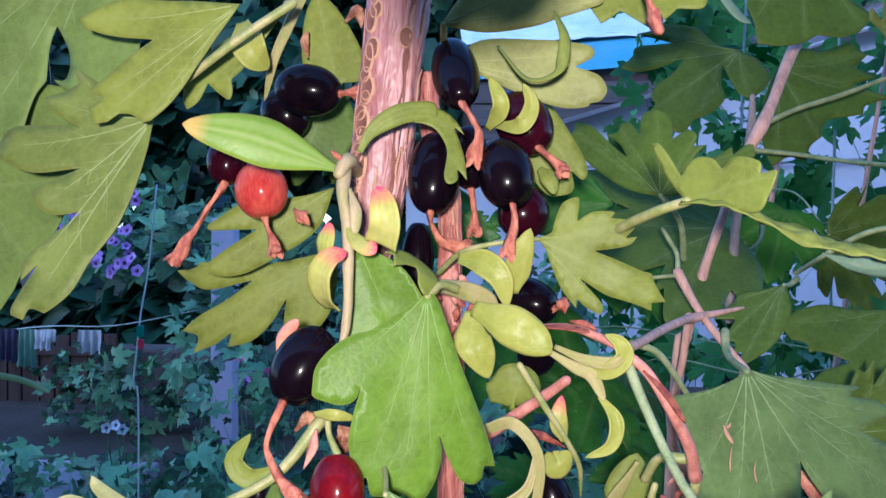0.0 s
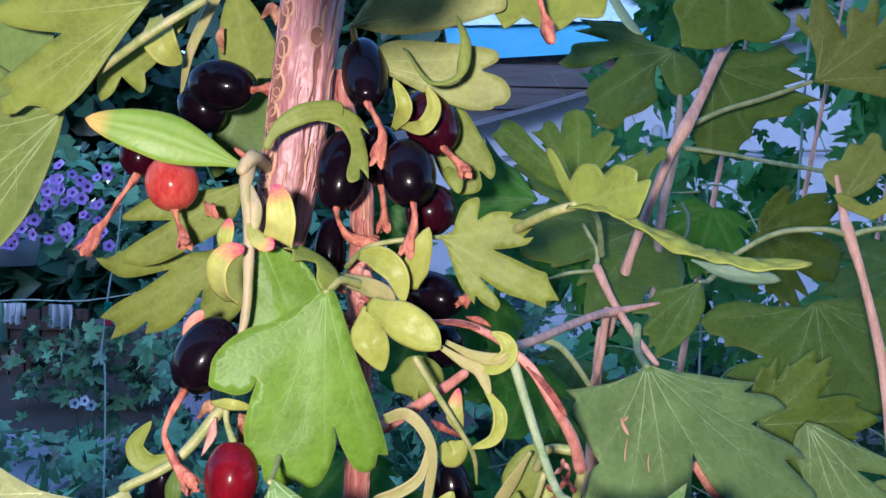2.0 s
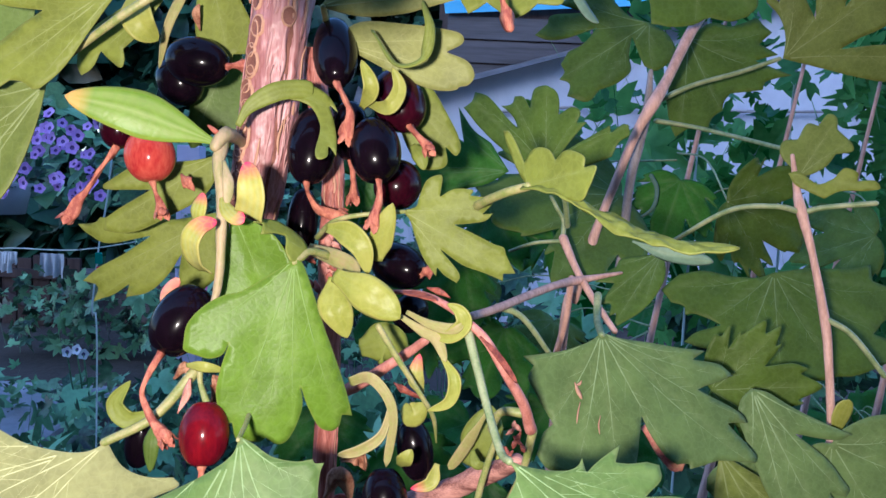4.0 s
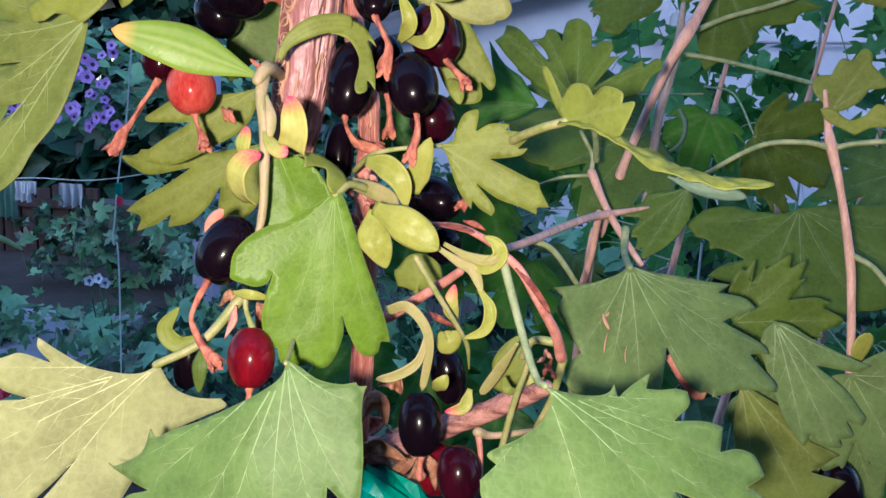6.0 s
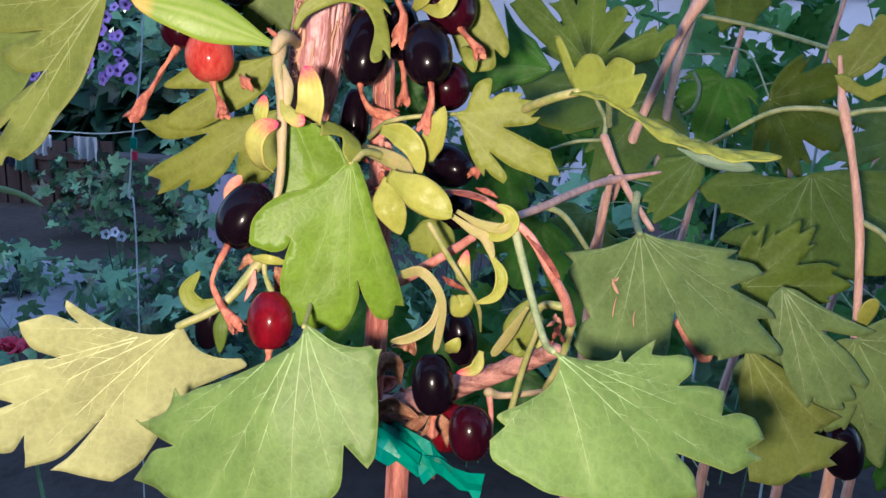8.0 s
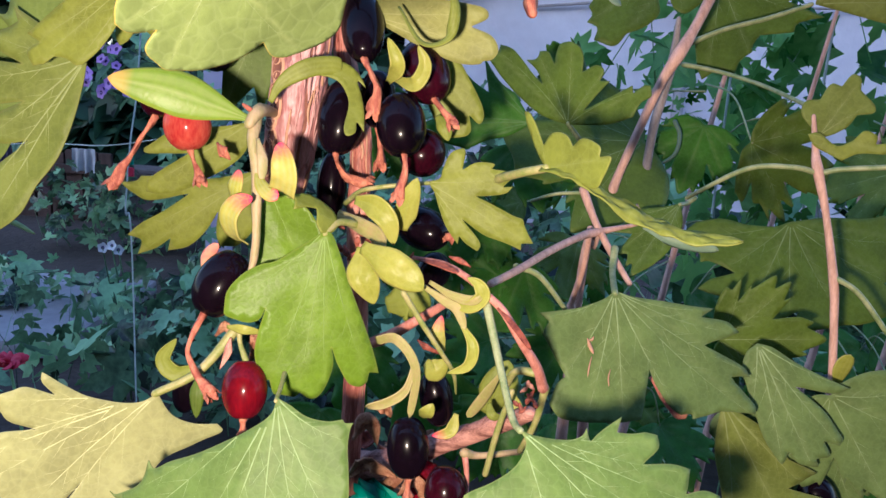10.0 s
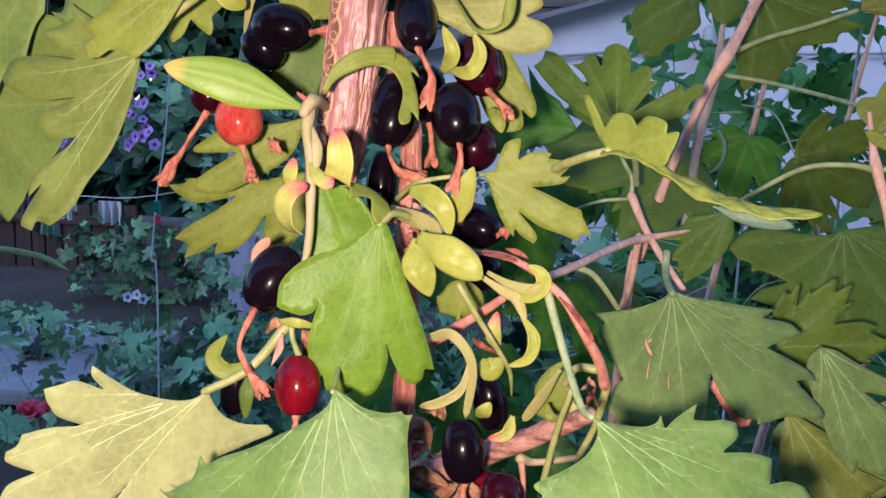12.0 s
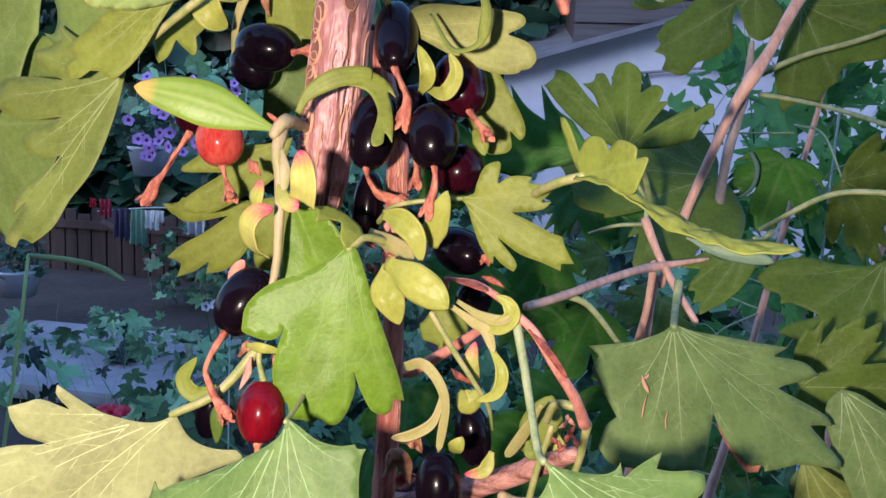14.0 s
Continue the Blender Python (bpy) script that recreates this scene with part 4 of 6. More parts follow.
leaf(cane, LEAF_PALE, (-0.0347, 0.1210, 1.1521), (-0.0600, 0.1070, 1.1459), (-0.0521, 0.1100, 1.1255), [(9, 0.12), (-6, 0.25), (-18, 0.44), (-26, 0.58), (-31, 0.69), (-32, 0.73, 1), (-27, 0.71), (-22, 0.67, 1), (-24, 0.79), (-22, 0.88), (-20, 0.97, 1), (-14, 0.93), (-9, 0.88), (-4, 0.80, 1), (-5, 0.92), (-5, 1.08, 1), (-2, 1.12), (-1, 1.19, 1), (2, 1.20), (7, 1.13, 1), (8, 1.23), (11, 1.32, 1), (17, 1.32), (21, 1.24), (21, 1.17, 1), (27, 1.25, 1), (32, 1.11), (34, 0.94), (35, 0.81, 1), (35, 1.02), (33, 1.18, 1), (43, 1.12), (52, 1.09, 1), (60, 0.91), (76, 0.49), (106, 0.45), (129, 0.53), (133, 0.47, 1), (121, 0.34), (106, 0.18)], ribs=[(-29, 0.67), (-18, 0.90), (-3, 1.05), (1, 1.18), (10, 1.27), (27, 1.21), (38, 1.12), (128, 0.46)], fold=0.05, cup=0.05, petiole=[(-0.0206, 0.1260, 1.1645), (-0.0271, 0.1230, 1.1564)], seed=5, stalk=0.0009, label="pale yellowish underside of a lobed leaf")
leaf(cane, LEAF_OLIVE, (0.0159, 0.1365, 1.1957), (0.0383, 0.1340, 1.1843), (0.0330, 0.1350, 1.1980), [(45, 0.11), (68, 0.17), (80, 0.30), (74, 0.39), (68, 0.40), (54, 0.35, 1), (52, 0.44), (46, 0.57), (42, 0.57, 1), (38, 0.67), (35, 0.70), (29, 0.65, 1), (28, 0.70, 1), (23, 0.65), (19, 0.53), (15, 0.47, 1), (12, 0.59), (10, 0.75), (10, 0.83), (7, 0.87, 1), (4, 0.93), (1, 1.00, 1), (-2, 0.94, 1), (-5, 0.95, 1), (-7, 0.80), (-12, 0.63), (-15, 0.49, 1), (-17, 0.61), (-19, 0.68), (-23, 0.70, 1), (-27, 0.60), (-29, 0.54, 1), (-33, 0.57, 1), (-36, 0.40), (-34, 0.23), (-22, 0.10)], ribs=[(70, 0.36), (34, 0.65), (0, 0.93), (-21, 0.66), (-31, 0.54)], wave=0.03, petiole=[(-0.0017, 0.1440, 1.1889), (0.0020, 0.1380, 1.1925), (0.0060, 0.1350, 1.1941), (0.0113, 0.1350, 1.1950)], seed=6, stalk=0.0005, label="small yellow-green lobed leaf")
# leaf seen along its edge, over the berries' right
ribbon("leaf_half", [(0.0379, 0.1220, 1.2016), (0.0428, 0.1170, 1.2015), (0.0495, 0.1130, 1.1982), (0.0557, 0.1090, 1.1956), (0.0622, 0.1050, 1.1942), (0.0692, 0.1020, 1.1943)], 0.0021, LEAF_OLIVE, cane, "curled yellow-green leaf seen along its edge", cup=0.25, ripple=0.5, face=(0.15, -0.35, 1), across=8, steps=10, base=0.5, cap=0.75)
ribbon("leaf_half", [(0.0549, 0.1105, 1.1939), (0.0588, 0.1100, 1.1926), (0.0628, 0.1090, 1.1919), (0.0674, 0.1080, 1.1914)], 0.0013, LEAF_GREY, cane, "grey-green underside of the curled leaf", cup=0.2, ripple=0.4, face=(0.1, -1, -0.2), across=6, steps=8, base=0.1)
leaf(cane, LEAF_OLIVE, (0.0386, 0.1220, 1.2018), (0.0481, 0.1100, 1.2042), (0.0434, 0.1160, 1.2097), [(126, 0.26, 0), (121, 0.57, 0), (117, 0.78, 1), (110, 0.67, 0), (96, 0.36, 1), (73, 0.42, 0), (48, 0.51, 0), (31, 0.54, 1), (27, 0.70, 0), (15, 0.89, 0), (8, 0.90, 1), (5, 1.03, 0), (-6, 0.93, 0), (-18, 0.81, 0), (-18, 0.45, 0)], seed=7, petiole=[(0.0301, 0.1500, 1.1942), (0.0303, 0.1360, 1.1972), (0.0344, 0.1260, 1.2001)], stalk=0.0009)
# leaf behind the red berry
leaf(cane, LEAF_OLIVE, (-0.0228, 0.1500, 1.2052), (-0.0469, 0.1480, 1.1887), (-0.0471, 0.1480, 1.1968), [(18, 0.19), (22, 0.36), (24, 0.62), (17, 0.88, 1), (14, 0.86), (7, 0.68, 1), (4, 0.82), (3, 0.97, 1), (-1, 1.02, 1), (-6, 0.94), (-11, 0.81), (-18, 0.57, 1), (-27, 0.41), (-37, 0.25)], ribs=[(15, 0.87), (0, 0.97)], seed=8, label="olive-green lobed leaf behind the berries")
leaf(cane, LEAF_OLIVE, (-0.0233, 0.1590, 1.1930), (-0.0548, 0.1570, 1.1753), (-0.0566, 0.1570, 1.1877), [(15, 0.20), (17, 0.40), (22, 0.65), (23, 0.80, 1), (21, 0.84), (21, 0.94, 1), (16, 0.88), (11, 0.78), (8, 0.61, 1), (4, 0.73), (3, 0.89), (1, 1.02, 1), (-3, 0.96), (-7, 1.03, 1), (-9, 0.91), (-10, 0.82, 1), (-13, 0.85, 1), (-18, 0.73), (-19, 0.58), (-18, 0.47, 1), (-25, 0.54), (-32, 0.60, 1), (-43, 0.53), (-55, 0.33)], ribs=[(21, 0.92), (0, 0.98), (-7, 0.98)], seed=40, label="shaded olive-green lobed leaf behind the berries")
# top leaves
leaf(cane, LEAF_OLIVE, (-0.0364, 0.1320, 1.2360), (-0.0610, 0.1290, 1.2175), (-0.0631, 0.1300, 1.2323), [(39, 0.24), (38, 0.43), (38, 0.62, 1), (35, 0.74), (30, 0.89, 1), (26, 0.87, 1), (21, 0.73), (14, 0.59, 1), (10, 0.67), (7, 0.82), (5, 0.96, 1), (1, 0.95, 1), (0, 1.02), (-5, 1.05, 1), (-7, 0.99, 1), (-8, 0.92, 1), (-11, 0.87), (-16, 0.86, 1), (-18, 0.83, 1), (-20, 0.71), (-21, 0.59), (-21, 0.43), (-21, 0.23)], ribs=[(29, 0.84), (1, 0.95), (-5, 1.00), (-16, 0.83)], fold=0.05, seed=9, label="olive-yellow lobed leaf with long lobes")
leaf(cane, LEAF_OLIVE, (-0.0309, 0.1400, 1.2365), (-0.0495, 0.1420, 1.2196), (-0.0395, 0.1410, 1.2226), [(-21, 0.37, 0), (-16, 0.68, 0), (-9, 0.91, 1), (-4, 0.98, 0), (1, 1.01, 1), (2, 0.90, 0), (2, 0.78, 1), (13, 0.75, 0), (14, 0.69, 0), (8, 0.61, 1), (11, 0.43, 0)], ribs=[(-1, 0.96), (11, 0.69)], seed=10, petiole=[(-0.0294, 0.1380, 1.2377), (-0.0301, 0.1390, 1.2373)])
tube("petiole", [(-0.0272, 0.1330, 1.2365), (-0.0369, 0.1320, 1.2297), (-0.0478, 0.1340, 1.2223)], [0.0008, 0.0008, 0.0007], PETIOLE, cane)
leaf(cane, LEAF_PALE_OLIVE, (0.0004, 0.1440, 1.2286), (0.0285, 0.1400, 1.2227), (0.0210, 0.1400, 1.2329), [(46, 0.23, 0), (24, 0.56, 0), (19, 0.76, 0), (16, 0.89, 0), (12, 0.90, 0), (8, 0.84, 1), (5, 0.94, 0), (0, 1.01, 0), (-4, 0.99, 0), (-6, 0.94, 1), (-8, 0.91, 0), (-12, 0.76, 0), (-14, 0.53, 0), (-15, 0.25, 0)], ribs=[(14, 0.88), (-1, 0.99), (-8, 0.89)], seed=11, fold=0.06)
leaf(cane, LEAF_PALE_OLIVE, (-0.0016, 0.1380, 1.2339), (0.0266, 0.1340, 1.2368), (0.0105, 0.1360, 1.2438), [(46, 0.45, 0), (34, 0.69, 0), (20, 0.85, 1), (14, 0.89, 0), (6, 1.00, 0), (0, 1.01, 0), (-2, 0.91, 1), (-4, 0.78, 0), (-9, 0.57, 0), (-17, 0.29, 0)], ribs=[(1, 0.95), (17, 0.84)], seed=12, petiole=[(-0.0019, 0.1480, 1.2262), (-0.0013, 0.1440, 1.2318)])
leaf(cane, LEAF_OLIVE, (0.0094, 0.1520, 1.2247), (0.0243, 0.1500, 1.2045), (0.0178, 0.1500, 1.2053), [(17, 0.44, 0), (15, 0.74, 0), (11, 0.91, 0), (5, 0.97, 0), (-1, 0.97, 0), (-5, 0.89, 1), (-7, 0.96, 0), (-13, 0.91, 0), (-22, 0.66, 0), (-41, 0.37, 0)], ribs=[(5, 0.90), (-9, 0.91)], seed=13)
ribbon("bract_leaf", [(0.0087, 0.1360, 1.2297), (0.0137, 0.1320, 1.2233), (0.0186, 0.1300, 1.2242), (0.0200, 0.1300, 1.2296), (0.0182, 0.1320, 1.2348)], 0.00105, LEAF_OLIVE, cane, cup=0.4, face=(0.2, -0.5, 0.9))
leaf(cane, LEAF_YELLOW, (0.0023, 0.0456, 1.2267), (-0.0019, 0.0500, 1.2176), (0.0105, 0.0580, 1.2215), [(-83, 0.63, 0), (-57, 0.84, 0), (-47, 0.94, 1), (-38, 0.91, 0), (-30, 0.82, 1), (-26, 0.94, 0), (-18, 1.02, 0), (-9, 1.06, 0), (7, 1.02, 0), (24, 0.98, 0), (37, 0.96, 1), (41, 1.12, 0), (51, 1.26, 0), (63, 1.37, 0), (73, 1.32, 0), (101, 1.09, 0)], ribs=[(-11, 0.99), (51, 1.15), (-44, 0.89)], petiole=[(-0.0030, 0.1100, 1.2631), (0.0040, 0.0600, 1.2396)], seed=14, wave=0.02, label="close pale leaf with a yellow edge")
leaf(cane, LEAF_OLIVE, (-0.0267, 0.1500, 1.2443), (-0.0243, 0.1500, 1.2232), (-0.0176, 0.1500, 1.2288), [(-28, 0.28, 0), (-18, 0.64, 0), (-11, 0.89, 1), (-6, 0.92, 0), (-1, 0.99, 1), (6, 1.02, 0), (11, 0.93, 1), (21, 0.94, 0), (30, 0.72, 0), (39, 0.30, 0)], seed=15)
leaf(cane, LEAF_DARK, (-0.0241, 0.1620, 1.2313), (-0.0332, 0.1600, 1.2060), (-0.0240, 0.1620, 1.2098), [(-21, 0.66, 5), (-0, 1.00, 8), (18, 0.91, 5), (38, 0.60, 0)], seed=16)
# left big leaves
leaf(cane, LEAF_OLIVE_DULL, (-0.0533, 0.1360, 1.2167), (-0.0719, 0.1270, 1.1812), (-0.0723, 0.1360, 1.2198), [(-23, 0.15), (-20, 0.32), (-16, 0.51), (-10, 0.67), (-8, 0.83), (-4, 0.95, 1), (0, 0.96), (0, 1.02, 1), (3, 1.02, 1), (4, 0.98), (5, 0.84, 1), (6, 0.88, 1), (9, 0.80), (8, 0.67), (7, 0.55, 1), (14, 0.60), (24, 0.61), (26, 0.55), (26, 0.44, 1), (33, 0.55), (43, 0.65), (48, 0.67, 1), (55, 0.60), (56, 0.48), (55, 0.36, 1), (63, 0.42), (71, 0.47, 1), (78, 0.39), (86, 0.37, 1), (94, 0.41, 1), (94, 0.34), (94, 0.22), (94, 0.11)], ribs=[(0, 0.99), (6, 0.87), (19, 0.59), (48, 0.62), (71, 0.45), (92, 0.39)], fold=0.1, seed=17, veins=True, label="large matt green lobed leaf")
leaf(cane, LEAF_BACKLIT, (-0.0664, 0.1420, 1.2514), (-0.0793, 0.1390, 1.2138), (-0.1002, 0.1410, 1.2289), [(-82, 0.19), (-59, 0.40), (-44, 0.54, 1), (-37, 0.69, 1), (-31, 0.82), (-22, 0.85, 1), (-15, 0.79), (-7, 0.72, 1), (-9, 0.69), (-8, 0.58), (1, 0.50, 1), (3, 0.56), (-1, 0.73, 1), (1, 0.82), (0, 1.01, 1), (4, 1.09), (5, 1.30, 1), (10, 1.27), (14, 1.35, 1), (20, 1.22), (27, 1.26, 1), (32, 1.11), (43, 1.15, 1), (50, 0.95), (63, 0.83, 1), (66, 0.54)], ribs=[(-35, 0.65), (16, 0.30), (-1, 0.97), (12, 1.26), (32, 1.11)], seed=18, label="large green leaf with a hole torn by wind")
leaf(cane, LEAF_BACKLIT, (-0.0947, 0.1460, 1.2046), (-0.0695, 0.1430, 1.2046), (-0.0873, 0.1450, 1.2232), [(80, 0.57), (63, 0.87, 1), (47, 1.05), (35, 1.22, 1), (21, 1.32), (11, 1.11, 1), (0, 0.95), (-11, 0.88, 1), (-28, 0.82), (-49, 0.80, 1), (-65, 0.91), (-77, 1.03, 1), (-90, 0.74)], ribs=[(34, 1.21), (3, 0.95), (-47, 0.77), (-73, 0.96)], seed=19)

ribbon("shoot", [(-0.0290, 0.1480, 1.2426), (-0.0315, 0.1460, 1.2355), (-0.0340, 0.1460, 1.2295), (-0.0368, 0.1500, 1.2221)], 0.00119, SHOOT_LEAF, cane, cup=0.3, base=0.9, taper=0.4, ripple=0.25)


# berries
berry(cane, BERRY_BLACK, (-0.0269, 0.1440, 1.2232), (-0.0205, 0.1430, 1.2225), 0.00491, (-0.0179, 0.1450, 1.2232))
berry(cane, BERRY_BLACK, (-0.0334, 0.1530, 1.2200), (-0.0303, 0.1520, 1.2157), 0.00475)
berry(cane, BERRY_WINE, (-0.0417, 0.1420, 1.2096), (-0.0415, 0.1400, 1.2052), 0.00379, [(-0.0441, 0.1390, 1.2009), (-0.0464, 0.1380, 1.1967), (-0.0494, 0.1370, 1.1915)])
berry(cane, BERRY_ORANGE, (-0.0344, 0.1390, 1.2039), (-0.0335, 0.1380, 1.1987), 0.00485, [(-0.0327, 0.1380, 1.1963), (-0.0313, 0.1370, 1.1933)], label="ripening orange-red currant")
berry(cane, BERRY_BLACK, (0.0011, 0.1410, 1.2259), (0.0025, 0.1350, 1.2191), 0.00439, [(0.0043, 0.1330, 1.2164), (0.0056, 0.1330, 1.2135), (0.0050, 0.1340, 1.2096)])
berry(cane, BERRY_WINE, (0.0138, 0.1440, 1.2174), (0.0167, 0.1400, 1.2121), 0.00523, [(0.0182, 0.1380, 1.2103), (0.0202, 0.1370, 1.2080)])
berry(cane, BERRY_BLACK, (-0.0026, 0.1400, 1.2074), (-0.0032, 0.1370, 1.1999), 0.00488, [(-0.0028, 0.1390, 1.1977), (-0.0008, 0.1410, 1.1948), (0.0029, 0.1420, 1.1938)])
berry(cane, BERRY_BLACK, (0.0037, 0.1490, 1.2111), (0.0042, 0.1480, 1.2048), 0.00397, [(0.0047, 0.1480, 1.2017), (0.0050, 0.1480, 1.1973)])
berry(cane, BERRY_BLACK, (0.0103, 0.1350, 1.2070), (0.0115, 0.1320, 1.2011), 0.00501, [(0.0119, 0.1310, 1.1982), (0.0108, 0.1310, 1.1933)])
berry(cane, BERRY_WINE, (0.0142, 0.1460, 1.2005), (0.0130, 0.1440, 1.1958), 0.00497)
berry(cane, BERRY_BLACK, (-0.0065, 0.1530, 1.1910), (-0.0067, 0.1520, 1.1832), 0.00339)
berry(cane, BERRY_BLACK, (0.0149, 0.1490, 1.1834), (0.0203, 0.1445, 1.1822), 0.0048, (0.0215, 0.1420, 1.1834))
berry(cane, BERRY_BLACK, (-0.0239, 0.1280, 1.1736), (-0.0268, 0.1250, 1.1677), 0.00525, [(-0.0277, 0.1220, 1.1647), (-0.0282, 0.1200, 1.1613), (-0.0258, 0.1190, 1.1569), (-0.0232, 0.1180, 1.1542)])
berry(cane, BERRY_RED, (-0.0163, 0.1180, 1.1555), (-0.0160, 0.1160, 1.1500), 0.00437, (-0.0162, 0.1160, 1.1469), label="translucent dark red currant", stalk=[(-0.0188, 0.1230, 1.1655), (-0.0183, 0.1220, 1.1633)])
berry(cane, BERRY_BLACK, (0.0152, 0.1320, 1.1385), (0.0157, 0.1300, 1.1320), 0.00457, (0.0159, 0.1300, 1.1279))
berry(cane, BERRY_BLACK, (0.0204, 0.1430, 1.1456), (0.0219, 0.1420, 1.1392), 0.00382)
berry(cane, BERRY_WINE, (0.0239, 0.1340, 1.1269), (0.0245, 0.1320, 1.1209), 0.00478)
berry(cane, BERRY_RED, (0.0190, 0.1430, 1.1234), (0.0187, 0.1420, 1.1175), 0.00433)
berry(cane, BERRY_BLACK, (-0.0329, 0.1320, 1.1483), (-0.0336, 0.1320, 1.1430), 0.00290)
berry(cane, BERRY_BLACK, (0.0178, 0.1540, 1.1724), (0.0208, 0.1520, 1.1718), 0.00458)
# bracts among the lower fruit
def small_leaf(pts, w, m, hollow):
    if m in (DRY_LEAF, PINK_DRY, DRY_RED, DRY):
        ribbon("dry_leaf", pts, w * 0.8, m, cane, cup=hollow * 2.2, ripple=0.45, point=1.0, cap=0.4, across=12, twist=0.7, base=0.15)
    else:
        ribbon("bract", pts, w, m, cane, cup=hollow, ripple=0.12, base=0.4, wide=0.38, cap=0.42, point=0.72, across=10)


small_leaf([(0.0022, 0.1310, 1.1920), (0.0063, 0.1280, 1.1915), (0.0094, 0.1270, 1.1888), (0.0106, 0.1280, 1.1839)], 0.0023, LEAF_BRACT, -0.2)
small_leaf([(0.0118, 0.1330, 1.1860), (0.0126, 0.1310, 1.1911), (0.0145, 0.1300, 1.1973)], 0.0023, LEAF_BRACT, 0.15)
small_leaf([(0.0048, 0.1240, 1.1841), (0.0102, 0.1200, 1.1821), (0.0144, 0.1195, 1.1797), (0.0173, 0.1195, 1.1776)], 0.0033, LEAF_BRACT, 0.16)
small_leaf([(0.0046, 0.1270, 1.1833), (0.0047, 0.1245, 1.1792), (0.0061, 0.1240, 1.1762), (0.0075, 0.1250, 1.1725)], 0.0030, LEAF_BRACT, 0.16)
small_leaf([(0.0226, 0.1230, 1.1743), (0.0260, 0.1200, 1.1747), (0.0285, 0.1190, 1.1772), (0.0277, 0.1190, 1.1795), (0.0255, 0.1190, 1.1807)], 0.00145, LEAF_BRACT, -0.3)
small_leaf([(0.0252, 0.1210, 1.1706), (0.0274, 0.1190, 1.1672), (0.0266, 0.1190, 1.1632), (0.0228, 0.1200, 1.1610)], 0.00114, LEAF_BRACT, -0.3)
small_leaf([(0.0214, 0.1360, 1.1594), (0.0201, 0.1340, 1.1635), (0.0207, 0.1350, 1.1678)], 0.00158, BRACT_PINK, 0.2)
small_leaf([(0.0178, 0.1360, 1.1567), (0.0200, 0.1340, 1.1557), (0.0224, 0.1350, 1.1579)], 0.00248, LEAF_BRACT, 0.2)
small_leaf([(0.0252, 0.1360, 1.1453), (0.0240, 0.1340, 1.1421), (0.0201, 0.1340, 1.1407)], 0.00135, BRACT_PINK, -0.3)
small_leaf([(0.0178, 0.1300, 1.1469), (0.0190, 0.1270, 1.1491), (0.0202, 0.1270, 1.1513)], 0.00152, LEAF_BRACT, 0.2)
small_leaf([(-0.0285, 0.1260, 1.1563), (-0.0320, 0.1240, 1.1554), (-0.0345, 0.1240, 1.1583), (-0.0318, 0.1240, 1.1627)], 0.00178, LEAF_OLIVE, -0.3)
small_leaf([(0.0071, 0.1380, 1.2152), (0.0093, 0.1330, 1.2186), (0.0072, 0.1330, 1.2237)], 0.00149, LEAF_BRACT, -0.3)
small_leaf([(0.0082, 0.1380, 1.2160), (0.0127, 0.1330, 1.2152), (0.0146, 0.1330, 1.2188), (0.0131, 0.1330, 1.2226)], 0.00149, LEAF_BRACT, -0.3)
small_leaf([(0.0321, 0.1440, 1.1422), (0.0346, 0.1430, 1.1492), (0.0362, 0.1450, 1.1551)], 0.00429, LEAF_OLIVE, 0.2)
small_leaf([(0.0321, 0.1360, 1.1484), (0.0329, 0.1340, 1.1464), (0.0354, 0.1350, 1.1457)], 0.00101, LEAF_OLIVE, 0.2)
small_leaf([(0.0374, 0.1400, 1.1492), (0.0385, 0.1390, 1.1461), (0.0399, 0.1390, 1.1453)], 0.00139, LEAF_BRACT, 0.2)
small_leaf([(-0.0256, 0.1290, 1.1620), (-0.0228, 0.1270, 1.1645), (-0.0216, 0.1270, 1.1605)], 0.00149, DRY_LEAF, 0.3)
small_leaf([(-0.0189, 0.1300, 1.1562), (-0.0164, 0.1280, 1.1611), (-0.0179, 0.1280, 1.1634)], 0.00237, DRY_LEAF, 0.3)
small_leaf([(-0.0208, 0.1240, 1.1637), (-0.0214, 0.1230, 1.1611), (-0.0227, 0.1230, 1.1573)], 0.00105, PINK_DRY, 0.3)
small_leaf([(-0.0209, 0.1220, 1.1667), (-0.0171, 0.1200, 1.1670), (-0.0138, 0.1220, 1.1660)], 0.00093, LEAF_BRACT, 0.2)
small_leaf([(-0.0287, 0.1280, 1.1533), (-0.0286, 0.1260, 1.1498), (-0.0291, 0.1270, 1.1444)], 0.00150, LEAF_DARK, 0.2)
small_leaf([(0.0078, 0.1460, 1.1658), (0.0134, 0.1440, 1.1672), (0.0172, 0.1460, 1.1638)], 0.00458, LEAF_OLIVE, 0.2)
small_leaf([(0.0157, 0.1390, 1.1606), (0.0176, 0.1360, 1.1601), (0.0218, 0.1380, 1.1578)], 0.00104, DRY_RED, 0.2)
small_leaf([(0.0055, 0.1400, 1.1435), (0.0094, 0.1360, 1.1465), (0.0107, 0.1380, 1.1424)], 0.00254, DRY_LEAF, -0.3)
small_leaf([(0.0019, 0.1420, 1.1343), (0.0051, 0.1400, 1.1393), (0.0076, 0.1420, 1.1334)], 0.00277, DRY_LEAF, 0.4)
small_leaf([(0.0001, 0.1460, 1.1223), (0.0059, 0.1420, 1.1293), (0.0126, 0.1420, 1.1255)], 0.00309, DRY_LEAF, -0.3)
small_leaf([(0.0130, 0.1400, 1.1223), (0.0169, 0.1370, 1.1271), (0.0191, 0.1380, 1.1210)], 0.00235, DRY_LEAF, 0.3)
